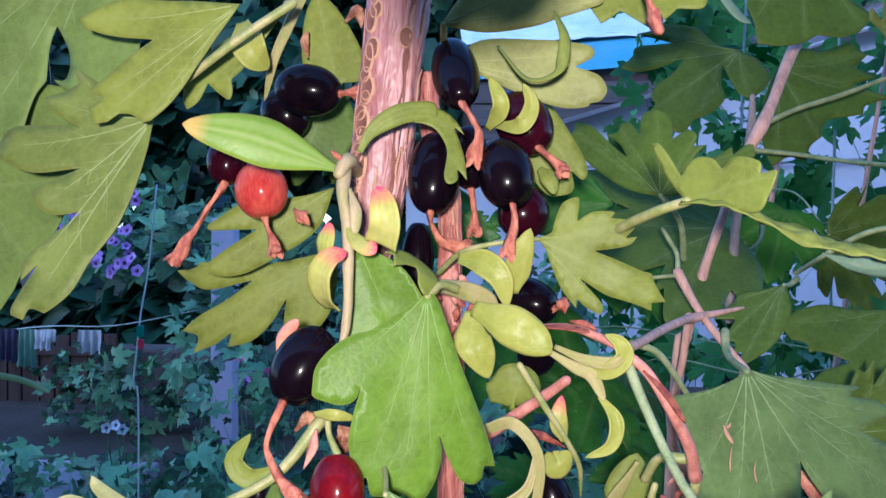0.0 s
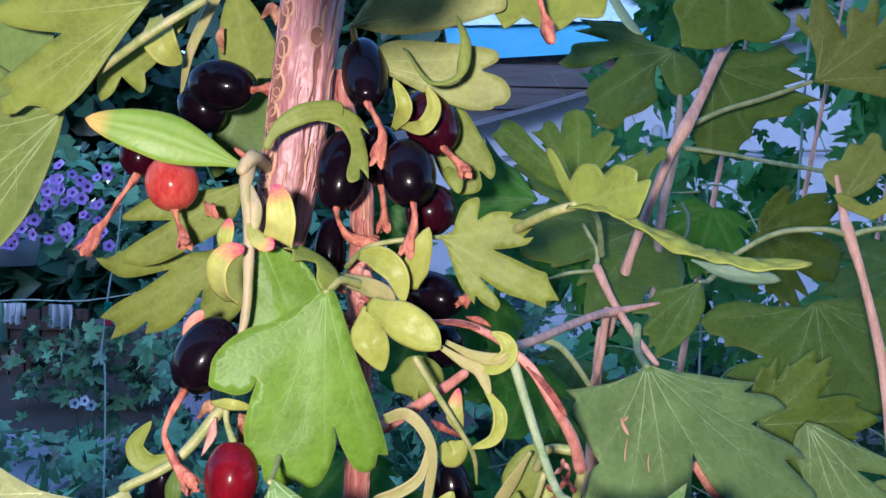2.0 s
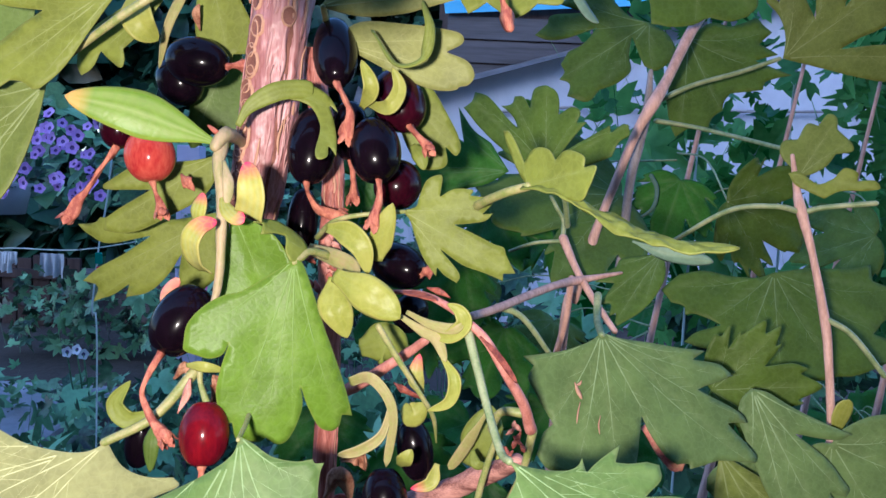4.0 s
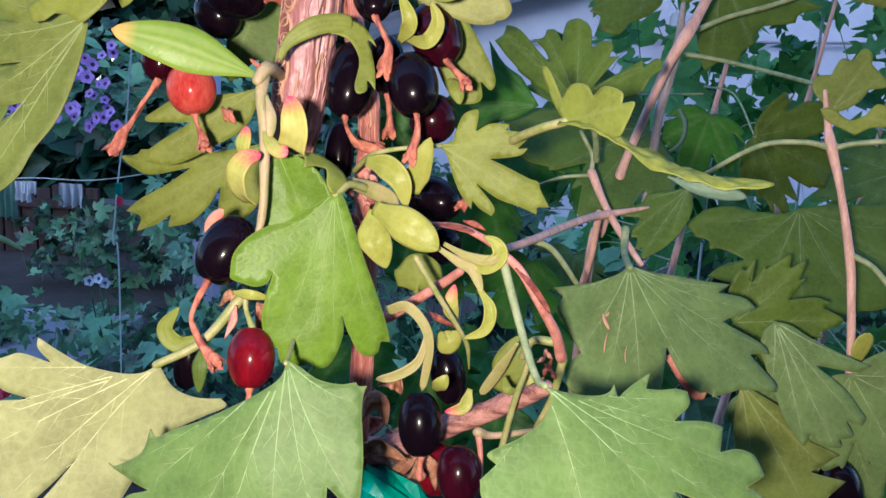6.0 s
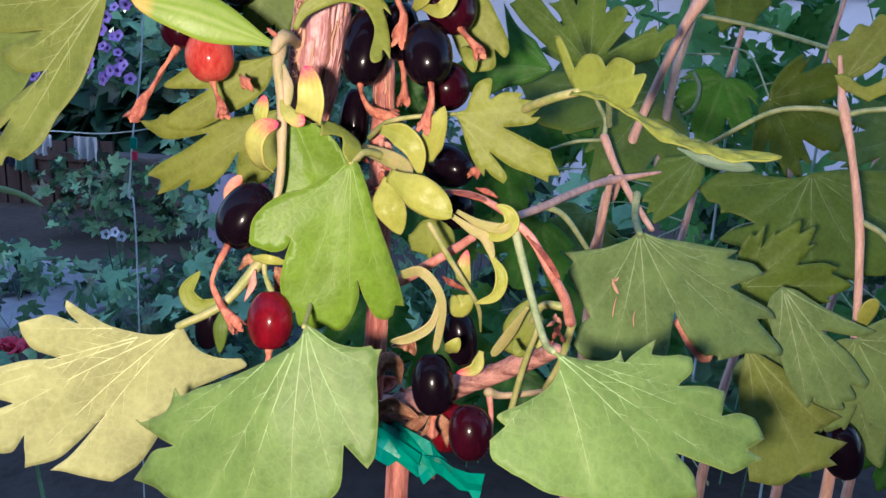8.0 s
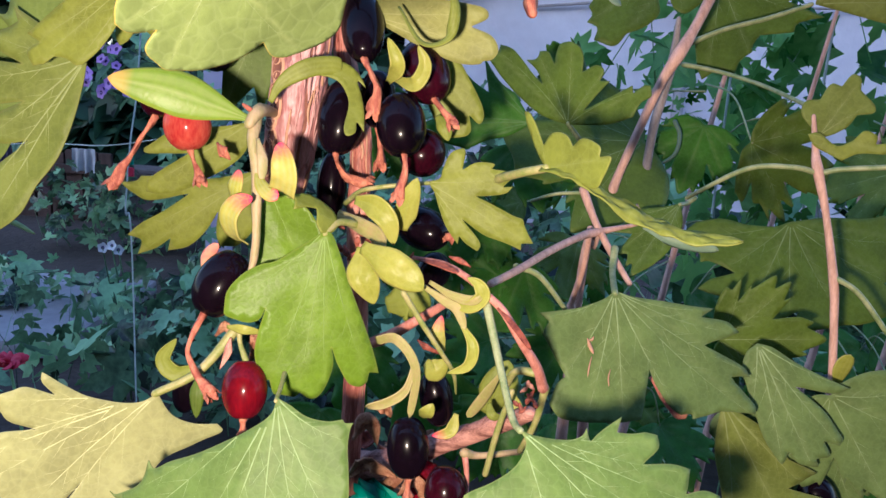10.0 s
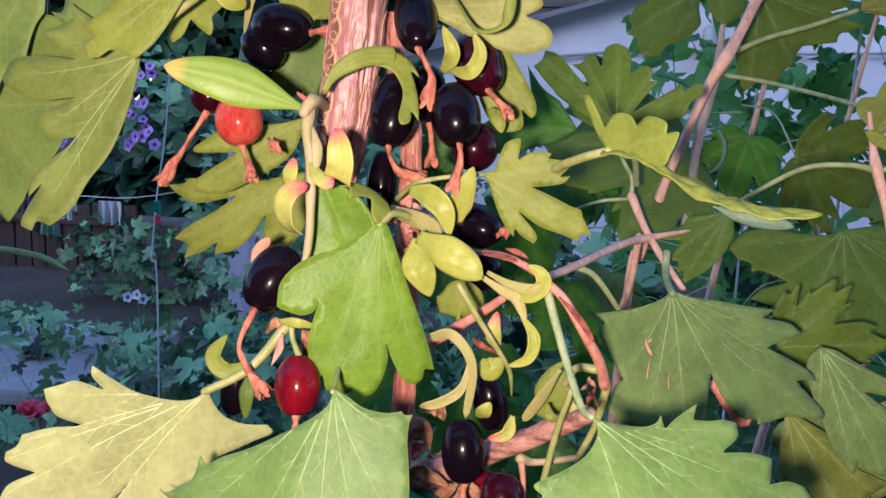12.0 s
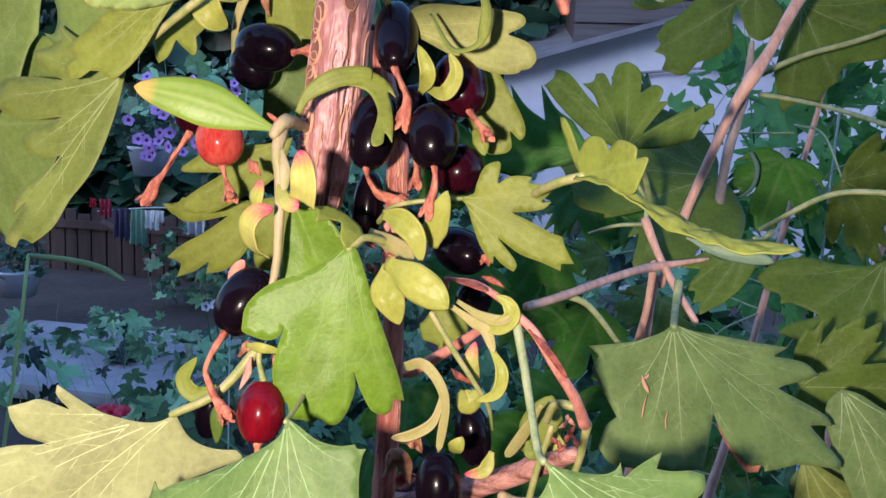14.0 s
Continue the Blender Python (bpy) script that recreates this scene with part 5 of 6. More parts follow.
small_leaf([(0.0099, 0.1460, 1.1785), (0.0124, 0.1440, 1.1753), (0.0135, 0.1440, 1.1790)], 0.00141, DRY_RED, 0.3)
small_leaf([(0.0216, 0.1320, 1.1814), (0.0238, 0.1300, 1.1810), (0.0261, 0.1300, 1.1800)], 0.00077, DRY_RED, 0.3)
small_leaf([(0.0170, 0.1440, 1.2087), (0.0187, 0.1420, 1.2066), (0.0197, 0.1420, 1.2038)], 0.00156, LEAF_OLIVE, 0.3)
small_leaf([(-0.0383, 0.1400, 1.2350), (-0.0367, 0.1370, 1.2311), (-0.0353, 0.1370, 1.2282), (-0.0334, 0.1400, 1.2264)], 0.0031, LEAF_BRACT, -0.2)
small_leaf([(-0.0278, 0.1480, 1.2300), (-0.0280, 0.1460, 1.2328), (-0.0274, 0.1460, 1.2349)], 0.00097, DRY_LEAF, 0.2)
small_leaf([(-0.0208, 0.1490, 1.2374), (-0.0182, 0.1460, 1.2387), (-0.0171, 0.1460, 1.2355)], 0.00151, DRY_LEAF, 0.3)
small_leaf([(-0.0285, 0.1400, 1.2006), (-0.0268, 0.1370, 1.1990), (-0.0251, 0.1380, 1.1975)], 0.00175, DRY, 0.3)
ribbon("shoot", [(-0.0027, 0.1400, 1.1869), (0.0028, 0.1330, 1.1864), (0.0067, 0.1300, 1.1852), (0.0085, 0.1270, 1.1829)], 0.00166, SHOOT_LEAF, cane, cup=0.3, base=0.7, wide=0.4, ripple=0.1)
ribbon("shoot", [(0.0172, 0.1230, 1.1773), (0.0211, 0.1220, 1.1751), (0.0239, 0.1210, 1.1738), (0.0257, 0.1200, 1.1701)], 0.00103, SHOOT_LEAF, cane, cup=0.3, base=0.4, wide=0.5, ripple=0.15)
ribbon("shoot", [(0.0182, 0.1240, 1.1780), (0.0228, 0.1210, 1.1764), (0.0268, 0.1190, 1.1763), (0.0286, 0.1190, 1.1780)], 0.00093, SHOOT_LEAF, cane, cup=0.25, base=0.4, ripple=0.15)
ribbon("shoot", [(0.0075, 0.1320, 1.1623), (0.0115, 0.1290, 1.1641), (0.0150, 0.1280, 1.1611), (0.0164, 0.1280, 1.1562), (0.0154, 0.1290, 1.1469)], 0.00119, SHOOT_LEAF, cane, taper=0.35, cup=0.15, base=0.8, wide=0.3, cap=0.88, point=0.3, ripple=0.15)
ribbon("bract", [(0.0158, 0.1290, 1.1588), (0.0143, 0.1280, 1.1534), (0.0103, 0.1280, 1.1503), (0.0060, 0.1290, 1.1487)], 0.00098, SHOOT_LEAF, cane, cup=-0.5, base=0.4, ripple=0.15)
ribbon("shoot", [(0.0344, 0.1360, 1.1560), (0.0321, 0.1380, 1.1508), (0.0298, 0.1400, 1.1459), (0.0277, 0.1410, 1.1424)], 0.00115, SHOOT_LEAF, cane, cup=0.25, base=0.3, ripple=0.15, point=0.3)
tube("shoot", [(0.0355, 0.1350, 1.1533), (0.0370, 0.1310, 1.1581), (0.0414, 0.1300, 1.1584)], [0.0008, 0.0008, 0.0010], PETIOLE, cane)
tube("shoot", [(0.0432, 0.1300, 1.1553), (0.0421, 0.1330, 1.1460), (0.0396, 0.1360, 1.1375)], [0.0009, 0.0007, 0.0007], PETIOLE, cane)
tube("shoot", [(0.0275, 0.1400, 1.1341), (0.0313, 0.1420, 1.1327), (0.0400, 0.1420, 1.1343)], [0.0012, 0.0008, 0.0007], SHOOT, cane)
tube("shoot", [(0.0277, 0.1400, 1.1338), (0.0284, 0.1390, 1.1297), (0.0287, 0.1390, 1.1245)], [0.0008, 0.0006, 0.0006], TWIG_PINK, cane)
tube("arched_shoot", [(0.0141, 0.1360, 1.1797), (0.0206, 0.1280, 1.1808), (0.0254, 0.1230, 1.1797), (0.0287, 0.1200, 1.1779), (0.0327, 0.1200, 1.1743), (0.0364, 0.1210, 1.1685), (0.0405, 0.1250, 1.1616), (0.0426, 0.1290, 1.1556)], [0.0004, 0.0006, 0.0007, 0.0007, 0.0008, 0.0009, 0.0010, 0.0012], TWIG_PINK, cane, "pink-brown arched shoot with split bark", rough=0.12)
ribbon("bark_split", [(0.0149, 0.1330, 1.1802), (0.0199, 0.1270, 1.1808), (0.0236, 0.1220, 1.1807)], 0.0008, DRY_RED, cane, "orange-brown split in the bark", face=(0.1, -0.6, 0.8), cup=-0.1)
ribbon("bark_split", [(0.0315, 0.1190, 1.1752), (0.0350, 0.1190, 1.1717), (0.0387, 0.1210, 1.1666)], 0.0006, DRY_RED, cane, "dark split in the bark", face=(0.5, -0.9, 0.3), cup=-0.1)
tube("side_shoot", [(0.0049, 0.1480, 1.1558), (0.0107, 0.1430, 1.1607), (0.0161, 0.1410, 1.1650), (0.0217, 0.1370, 1.1702)], [0.0013, 0.0013, 0.0011, 0.0009], TWIG_PINK, cane, rough=0.3)
tube("petiole", [(0.0128, 0.1290, 1.1741), (0.0168, 0.1300, 1.1676), (0.0217, 0.1320, 1.1599), (0.0240, 0.1350, 1.1550), (0.0248, 0.1390, 1.1487)], [0.0006, 0.0006, 0.0005, 0.0005, 0.0002], PETIOLE, cane)
tube("petiole", [(0.0366, 0.1320, 1.1532), (0.0343, 0.1340, 1.1432), (0.0324, 0.1350, 1.1319)], [0.0006, 0.0007, 0.0007], PETIOLE, cane)
for k in range(10):
    c = Vector((0.0394, 0.1290, 1.1533)) + Vector((0.0016 * math.sin(k * 2.1), 0, 0.0022 * math.cos(k * 1.7)))
    d = Vector((math.sin(k * 2.6), -0.35, math.cos(k * 3.1))).normalized()
    ribbon("bud_scale", [c, c + d * 0.001 + Vector((0, -0.0005, 0)), c + d * 0.002], 0.0004, DRY_RED if k % 4 else PINK_DRY, cane, cup=0.6, steps=4, ripple=0.3, point=0.9)
for k in range(16):
    c = Vector((0.0015, 0.1400, 1.1832)) + Vector((0.0028 * math.sin(k * 2.1), -0.0012 * abs(math.cos(k * 1.3)), 0.0042 * math.cos(k * 1.7)))
    d = Vector((math.sin(k * 2.6), -0.35, math.cos(k * 3.1))).normalized()
    ribbon("bud_scale", [c, c + d * 0.0014 + Vector((0, -0.0006, 0)), c + d * 0.0026], 0.0006, DRY_RED if k % 4 else PINK_DRY, cane, cup=0.6, steps=4, ripple=0.3, point=0.9)
ribbon("leaf_half", [(0.0426, 0.1320, 1.2450), (0.0457, 0.1300, 1.2381), (0.0482, 0.1290, 1.2340), (0.0501, 0.1280, 1.2315)], 0.0012, LEAF_GREY, cane, "narrow grey-green leaf hanging from above", cup=0.4, face=(0.5, -0.8, 0.2), across=6, steps=6, base=0.8)
leaf(cane, LEAF_OLIVE, (0.0301, 0.1400, 1.2547), (0.0373, 0.1340, 1.2345), (0.0438, 0.1340, 1.2390), [(-62, 0.35), (-40, 0.75), (-28, 0.98, 1), (-18, 0.92, 1), (-6, 1.05), (6, 1.02, 1), (16, 1.10), (26, 0.98, 1), (42, 0.80), (60, 0.40)], seed=53, label="olive leaf hanging into view from above")
# withered flowers whose fruit hangs out of sight
tube("withered_flower", [(0.0316, 0.1230, 1.2367), (0.0326, 0.1230, 1.2331), (0.0333, 0.1230, 1.2314), (0.0340, 0.1220, 1.2288)], [0.0005, 0.0006, 0.0012, 0.0008], DRY, cane, "orange withered flower", rough=0.9, seed=4)

# the cane's foot
tube("cane_foot", [(0.0074, 0.1500, 1.1140), (0.005, 0.155, 0.8), (0.01, 0.16, 0.0)], [0.0028, 0.004, 0.006], TWIG_RED, cane, rough=0.2)
# dead leaves and scales caught round the cane's foot
rnd = random.Random(12)
for k in range(26):
    c = Vector((0.0071, 0.1560, 1.1200)) + Vector((rnd.uniform(-0.006, 0.011), rnd.uniform(-0.006, 0.012), rnd.uniform(-0.014, 0.006)))
    d = Vector((rnd.gauss(0, 1), rnd.gauss(0, 0.5), rnd.gauss(0, 0.8))).normalized() * rnd.uniform(0.003, 0.006)
    bend = Vector((rnd.gauss(0, 1), rnd.gauss(0, 1), rnd.gauss(0, 1))) * 0.001
    ribbon("dry_leaf", [c - d, c + bend, c + d], rnd.uniform(0.001, 0.0026), (DRY_LEAF, DRY_RED, WOOD)[k % 3], cane, cup=rnd.uniform(-0.8, 0.8), ripple=0.5, point=0.9, twist=rnd.uniform(-1, 1), steps=5)
# inner leaves behind the fruit, the bush's shade put into their darker green
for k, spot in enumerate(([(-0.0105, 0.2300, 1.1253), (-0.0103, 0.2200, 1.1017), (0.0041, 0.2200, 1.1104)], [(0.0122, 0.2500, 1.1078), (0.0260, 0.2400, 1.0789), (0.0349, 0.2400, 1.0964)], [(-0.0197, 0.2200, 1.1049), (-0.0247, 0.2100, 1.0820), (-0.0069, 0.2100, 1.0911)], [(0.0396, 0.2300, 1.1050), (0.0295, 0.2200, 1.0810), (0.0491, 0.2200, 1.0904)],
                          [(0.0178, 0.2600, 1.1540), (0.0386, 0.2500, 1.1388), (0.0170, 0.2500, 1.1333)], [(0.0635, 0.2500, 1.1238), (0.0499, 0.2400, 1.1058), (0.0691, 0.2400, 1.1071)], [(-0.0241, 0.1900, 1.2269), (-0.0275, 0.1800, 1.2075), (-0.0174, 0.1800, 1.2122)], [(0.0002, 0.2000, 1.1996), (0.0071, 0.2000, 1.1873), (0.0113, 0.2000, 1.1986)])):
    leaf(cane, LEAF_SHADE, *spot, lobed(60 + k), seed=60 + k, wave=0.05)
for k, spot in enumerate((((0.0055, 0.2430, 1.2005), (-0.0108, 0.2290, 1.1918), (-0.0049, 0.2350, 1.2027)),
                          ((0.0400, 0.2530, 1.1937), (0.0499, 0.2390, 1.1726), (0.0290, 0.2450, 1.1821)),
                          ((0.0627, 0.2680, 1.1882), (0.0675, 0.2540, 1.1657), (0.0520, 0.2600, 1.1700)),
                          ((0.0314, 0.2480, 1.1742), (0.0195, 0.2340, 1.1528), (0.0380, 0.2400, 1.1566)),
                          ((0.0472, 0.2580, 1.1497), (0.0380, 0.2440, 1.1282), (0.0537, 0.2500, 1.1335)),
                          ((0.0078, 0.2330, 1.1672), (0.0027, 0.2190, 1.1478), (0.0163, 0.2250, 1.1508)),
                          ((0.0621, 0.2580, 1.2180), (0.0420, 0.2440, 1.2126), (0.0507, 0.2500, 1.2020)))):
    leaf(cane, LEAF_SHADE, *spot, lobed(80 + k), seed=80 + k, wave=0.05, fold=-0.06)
settle(cane)

# ---- shoots to the right ----
shoot = plant("currant_shoot", (0.0731, 0.1800, 1.1625), "slender pinkish currant shoot with broad green leaves", group="currant canes")
tube("twig", [(0.0303, 0.1310, 1.1765), (0.0361, 0.1450, 1.1759), (0.0458, 0.1680, 1.1758), (0.0537, 0.1820, 1.1764), (0.0597, 0.1920, 1.1763), (0.0740, 0.2000, 1.1782)], [0.0008, 0.0009, 0.0010, 0.0010, 0.0012, 0.0004], TWIG, shoot, rough=0.05)
tube("twig", [(0.0570, 0.1990, 1.1872), (0.0602, 0.1960, 1.1800), (0.0635, 0.1920, 1.1740), (0.0671, 0.1870, 1.1684), (0.0695, 0.1830, 1.1649)], [0.0013, 0.0010, 0.0010, 0.0009, 0.0008], TWIG, shoot, rough=0.05)
tube("petiole", [(0.0570, 0.1990, 1.1868), (0.0570, 0.2000, 1.1917), (0.0549, 0.2000, 1.1954), (0.0532, 0.2000, 1.1983)], [0.0007, 0.0006, 0.0006, 0.0005], PETIOLE_GREEN, shoot)
tube("petiole", [(0.0564, 0.1990, 1.1863), (0.0493, 0.2000, 1.1853), (0.0429, 0.2030, 1.1824)], [0.0006, 0.0005, 0.0005], PETIOLE_GREEN, shoot)
tube("twig", [(0.0603, 0.2000, 1.1760), (0.0599, 0.2050, 1.1621), (0.0583, 0.2100, 1.1499)], [0.0010, 0.0010, 0.0010], TWIG, shoot, rough=0.05)
tube("cane", [(0.0583, 0.2100, 1.1499), (0.07, 0.23, 1.05), (0.06, 0.24, 0.5), (0.05, 0.25, 0)], [0.0013, 0.002, 0.004, 0.006], TWIG, shoot)
tube("petiole", [(0.0367, 0.1540, 1.1748), (0.0426, 0.1560, 1.1723), (0.0502, 0.1620, 1.1628)], [0.0008, 0.0007, 0.0006], PETIOLE_GREEN, shoot)
leaf(shoot, LEAF_MATT, (0.0609, 0.1590, 1.1692), (0.0685, 0.1490, 1.1407), (0.0971, 0.1550, 1.1420), [(-64, 0.11), (-75, 0.30), (-81, 0.47), (-84, 0.61, 1), (-76, 0.59, 1), (-70, 0.65), (-58, 0.68), (-42, 0.76, 1), (-44, 0.85), (-42, 1.00, 1), (-35, 1.05), (-23, 1.01, 1), (-10, 0.99), (0, 0.98, 1), (4, 0.85), (11, 0.71, 1), (13, 0.78), (15, 0.96), (18, 1.07, 1), (22, 1.11), (23, 1.15, 1), (29, 1.21), (33, 1.27, 1), (40, 1.47, 1), (42, 1.42), (45, 1.22, 1), (49, 1.28, 1), (51, 1.18), (53, 0.94, 1), (63, 1.08, 1), (66, 0.95), (66, 0.79, 1), (71, 0.83, 1), (70, 0.65), (69, 0.39), (64, 0.17)], ribs=[(-79, 0.53), (-44, 0.83), (-25, 0.99), (-8, 0.96), (17, 0.99), (39, 1.42), (50, 1.21), (62, 1.00), (69, 0.74)], fold=-0.04, seed=21, petiole=[(0.0651, 0.1860, 1.1737), (0.0640, 0.1800, 1.1688)], stalk_mat=PETIOLE_GREEN, stalk=0.0009, label="broad matt green lobed leaf with a brown fleck")
leaf(shoot, LEAF_DARK, (0.0496, 0.1870, 1.2058), (0.0490, 0.1890, 1.2268), (0.0675, 0.1760, 1.2171), [(-73, 0.38), (-65, 0.72), (-59, 1.12), (-55, 1.46, 1), (-50, 1.42, 1), (-45, 1.45, 1), (-41, 1.25), (-40, 0.87), (-37, 0.63, 1), (-35, 0.82), (-38, 1.03, 1), (-31, 0.96), (-26, 1.02, 1), (-20, 0.96), (-16, 0.85, 1), (-10, 0.99), (0, 1.01), (8, 0.93), (12, 0.81), (16, 0.71, 1), (25, 0.79), (34, 0.79), (38, 0.70, 1), (45, 0.75, 1), (45, 0.59), (50, 0.38, 1), (57, 0.56), (59, 0.78), (60, 0.94, 1), (64, 0.94, 1), (64, 1.07), (66, 1.14, 1), (72, 1.10), (74, 0.97), (83, 0.85, 1), (89, 0.52)], ribs=[(-49, 1.48), (-28, 0.96), (0, 0.98), (35, 0.73), (66, 1.08)], seed=22, petiole=[(0.0574, 0.1950, 1.1908), (0.0546, 0.1880, 1.1997)], stalk_mat=PETIOLE_GREEN, label="dark green lobed leaf held upright")
leaf(shoot, LEAF_DARK, (0.1254, 0.2220, 1.1781), (0.1173, 0.2050, 1.1515), (0.0969, 0.2150, 1.1671), [(56, 0.17), (69, 0.40), (76, 0.64), (73, 0.88, 1), (65, 1.07, 1), (57, 1.03, 1), (53, 0.94), (48, 0.96, 1), (45, 0.87), (35, 0.83, 1), (37, 0.99), (37, 1.15, 1), (26, 1.04), (14, 1.00, 1), (0, 1.04), (-11, 0.94, 1), (-11, 1.04, 1), (-23, 1.06), (-38, 1.07, 1), (-50, 1.15), (-69, 1.30, 1), (-74, 1.19), (-76, 1.06, 1), (-90, 1.14), (-100, 1.24, 1), (-105, 1.01, 1), (-114, 0.98, 1), (-112, 0.72), (-116, 0.36)], ribs=[(66, 0.98), (38, 0.91), (12, 0.97), (-10, 0.99), (-39, 1.03), (-77, 1.20), (-101, 1.14)], seed=23, fold=-0.08, label="broad shaded dark green leaf")
leaf(shoot, LEAF_DARK, (0.0864, 0.2050, 1.1842), (0.0685, 0.1970, 1.1689), (0.0742, 0.1920, 1.1648), [(-32, 0.22), (-35, 0.47), (-26, 0.57, 1), (-22, 0.71), (-18, 0.86, 1), (-9, 0.78, 1), (-2, 1.02, 1), (3, 0.91), (8, 1.06, 1), (10, 0.97), (14, 1.13, 1), (23, 0.87), (33, 0.60), (46, 0.31)], ribs=[(-27, 0.55), (-3, 1.00), (13, 1.08), (25, 0.66)], seed=24, petiole=[(0.0916, 0.2100, 1.1854), (0.0891, 0.2090, 1.1837)], stalk_mat=PETIOLE_GREEN)
leaf(shoot, LEAF_MATT, (0.0994, 0.1670, 1.1559), (0.1114, 0.1580, 1.1278), (0.1200, 0.1630, 1.1473), [(56, 0.12), (45, 0.29), (44, 0.50), (45, 0.78, 1), (37, 0.68), (26, 0.53, 1), (25, 0.71), (23, 0.89), (22, 0.97), (19, 0.99, 1), (15, 0.93, 1), (13, 1.01), (8, 1.00, 1), (6, 1.04), (-1, 0.97), (-4, 0.90, 1), (-8, 0.95), (-11, 0.88, 1), (-16, 0.73), (-21, 0.56), (-24, 0.51, 1), (-33, 0.35), (-48, 0.24), (-66, 0.12)], ribs=[(45, 0.75), (19, 0.94), (4, 0.99), (-8, 0.91), (-24, 0.47)], seed=25, label="green lobed leaf with reddish tips")
leaf(shoot, LEAF_MATT, *[(0.1192, 0.1660, 1.1438), (0.1349, 0.1600, 1.1186), (0.1393, 0.1620, 1.1380)], lobed(26), seed=26, fold=-0.05)
leaf(shoot, LEAF_OLIVE_DULL, (0.0922, 0.1650, 1.1403), (0.1149, 0.1580, 1.1100), (0.1180, 0.1600, 1.1185), [(27, 0.15), (25, 0.34), (17, 0.57, 1), (21, 0.77, 1), (10, 0.75, 1), (14, 0.90, 1), (6, 0.91, 1), (5, 0.97, 1), (-7, 0.90, 1), (-2, 0.86, 1), (-17, 0.93), (-31, 0.88, 1), (-33, 0.59), (-42, 0.30)], ribs=[(13, 0.55), (12, 0.87), (-6, 0.88), (-28, 0.85)], seed=27)
leaf(shoot, LEAF_MATT, *[(0.1219, 0.1780, 1.1353), (0.1351, 0.1720, 1.1059), (0.1439, 0.1740, 1.1207)], lobed(28), seed=28)
leaf(shoot, LEAF_DARK, *[(0.0956, 0.1840, 1.1506), (0.1225, 0.1800, 1.1540), (0.1172, 0.1800, 1.1407)], lobed(29), seed=29)
berry(shoot, BERRY_BLACK, (0.1211, 0.1660, 1.1133), (0.1232, 0.1650, 1.1058), 0.00517)
for spot, wide in (([(0.0547, 0.1530, 1.1589), (0.0553, 0.1525, 1.1573), (0.0563, 0.1519, 1.1555)], 0.0004), ([(0.0562, 0.1534, 1.1593), (0.0558, 0.1531, 1.1586), (0.0551, 0.1529, 1.1584)], 0.0003), ([(0.0559, 0.1516, 1.1550), (0.0554, 0.1507, 1.1528), (0.0551, 0.1497, 1.1506)], 0.00016), ([(0.0605, 0.1514, 1.1522), (0.0601, 0.1506, 1.1504), (0.0603, 0.1498, 1.1484)], 0.00014)):
    ribbon("brown_fleck", spot, wide, SCAR_RIM, shoot, "dry brown fleck on the blade", steps=4, across=2, ripple=0.5)
ribbon("leaf", [(0.0736, 0.1640, 1.1466), (0.0779, 0.1610, 1.1421), (0.0817, 0.1590, 1.1378)], 0.0021, DYING, shoot, "small red and yellow dying leaf", cup=0.2, ripple=0.3, base=0.5, cap=0.8)
ribbon("leaf", [(0.1066, 0.1740, 1.1378), (0.1001, 0.1720, 1.1319), (0.0925, 0.1720, 1.1285)], 0.00477, LEAF_MATT, shoot, cup=0.2, base=0.6, ripple=0.2)
leaf(shoot, LEAF_EDGED, (0.1007, 0.1800, 1.1269), (0.1249, 0.1740, 1.1108), (0.1147, 0.1740, 1.0991), [(-28, 0.25, 0), (-14, 0.53, 0), (-3, 0.69, 1), (2, 0.79, 1), (-4, 0.88, 0), (-1, 1.03, 1), (8, 0.98, 0), (8, 1.09, 1), (20, 0.97, 0), (23, 0.88, 1), (32, 1.02, 0), (43, 0.96, 0), (53, 0.53, 0)], ribs=[(0, 0.88), (11, 1.00), (35, 0.92)], seed=52, label="olive leaf with yellow eaten edges")
settle(shoot)

shoot = plant("currant_shoot", (0.1228, 0.1740, 1.1477), "upright pinkish currant twig with opposite leaf stalks", group="currant canes")
tube("twig", [(0.1113, 0.1840, 1.2121), (0.1123, 0.1820, 1.2037), (0.1128, 0.1800, 1.1989), (0.1159, 0.1780, 1.1878), (0.1198, 0.1760, 1.1707), (0.1214, 0.1750, 1.1589), (0.1232, 0.1740, 1.1422)], [0.0005, 0.0009, 0.0014, 0.0009, 0.0012, 0.0010, 0.0011], TWIG, shoot, rough=0.05)
tube("petiole", [(0.1126, 0.1800, 1.1981), (0.1061, 0.1800, 1.1991), (0.0969, 0.1860, 1.1972), (0.0850, 0.1950, 1.1874)], [0.0008, 0.0007, 0.0007, 0.0006], PETIOLE_GREEN, shoot)
tube("petiole", [(0.1131, 0.1800, 1.1978), (0.1179, 0.1780, 1.1995), (0.1282, 0.1740, 1.2012)], [0.0008, 0.0007, 0.0007], PETIOLE_GREEN, shoot)
tube("petiole", [(0.1195, 0.1760, 1.1722), (0.1256, 0.1740, 1.1687), (0.1335, 0.1720, 1.1593)], [0.0008, 0.0007, 0.0007], PETIOLE_GREEN, shoot)
tube("cane", [(0.1232, 0.1740, 1.1422), (0.13, 0.19, 1.0), (0.13, 0.22, 0.5), (0.12, 0.22, 0)], [0.0013, 0.002, 0.004, 0.006], TWIG, shoot)
ribbon("bract", [(0.1233, 0.1730, 1.1426), (0.1234, 0.1710, 1.1490), (0.1243, 0.1700, 1.1536)], 0.00225, LEAF_BRACT, shoot, "yellow-green bud scale with a red tip")
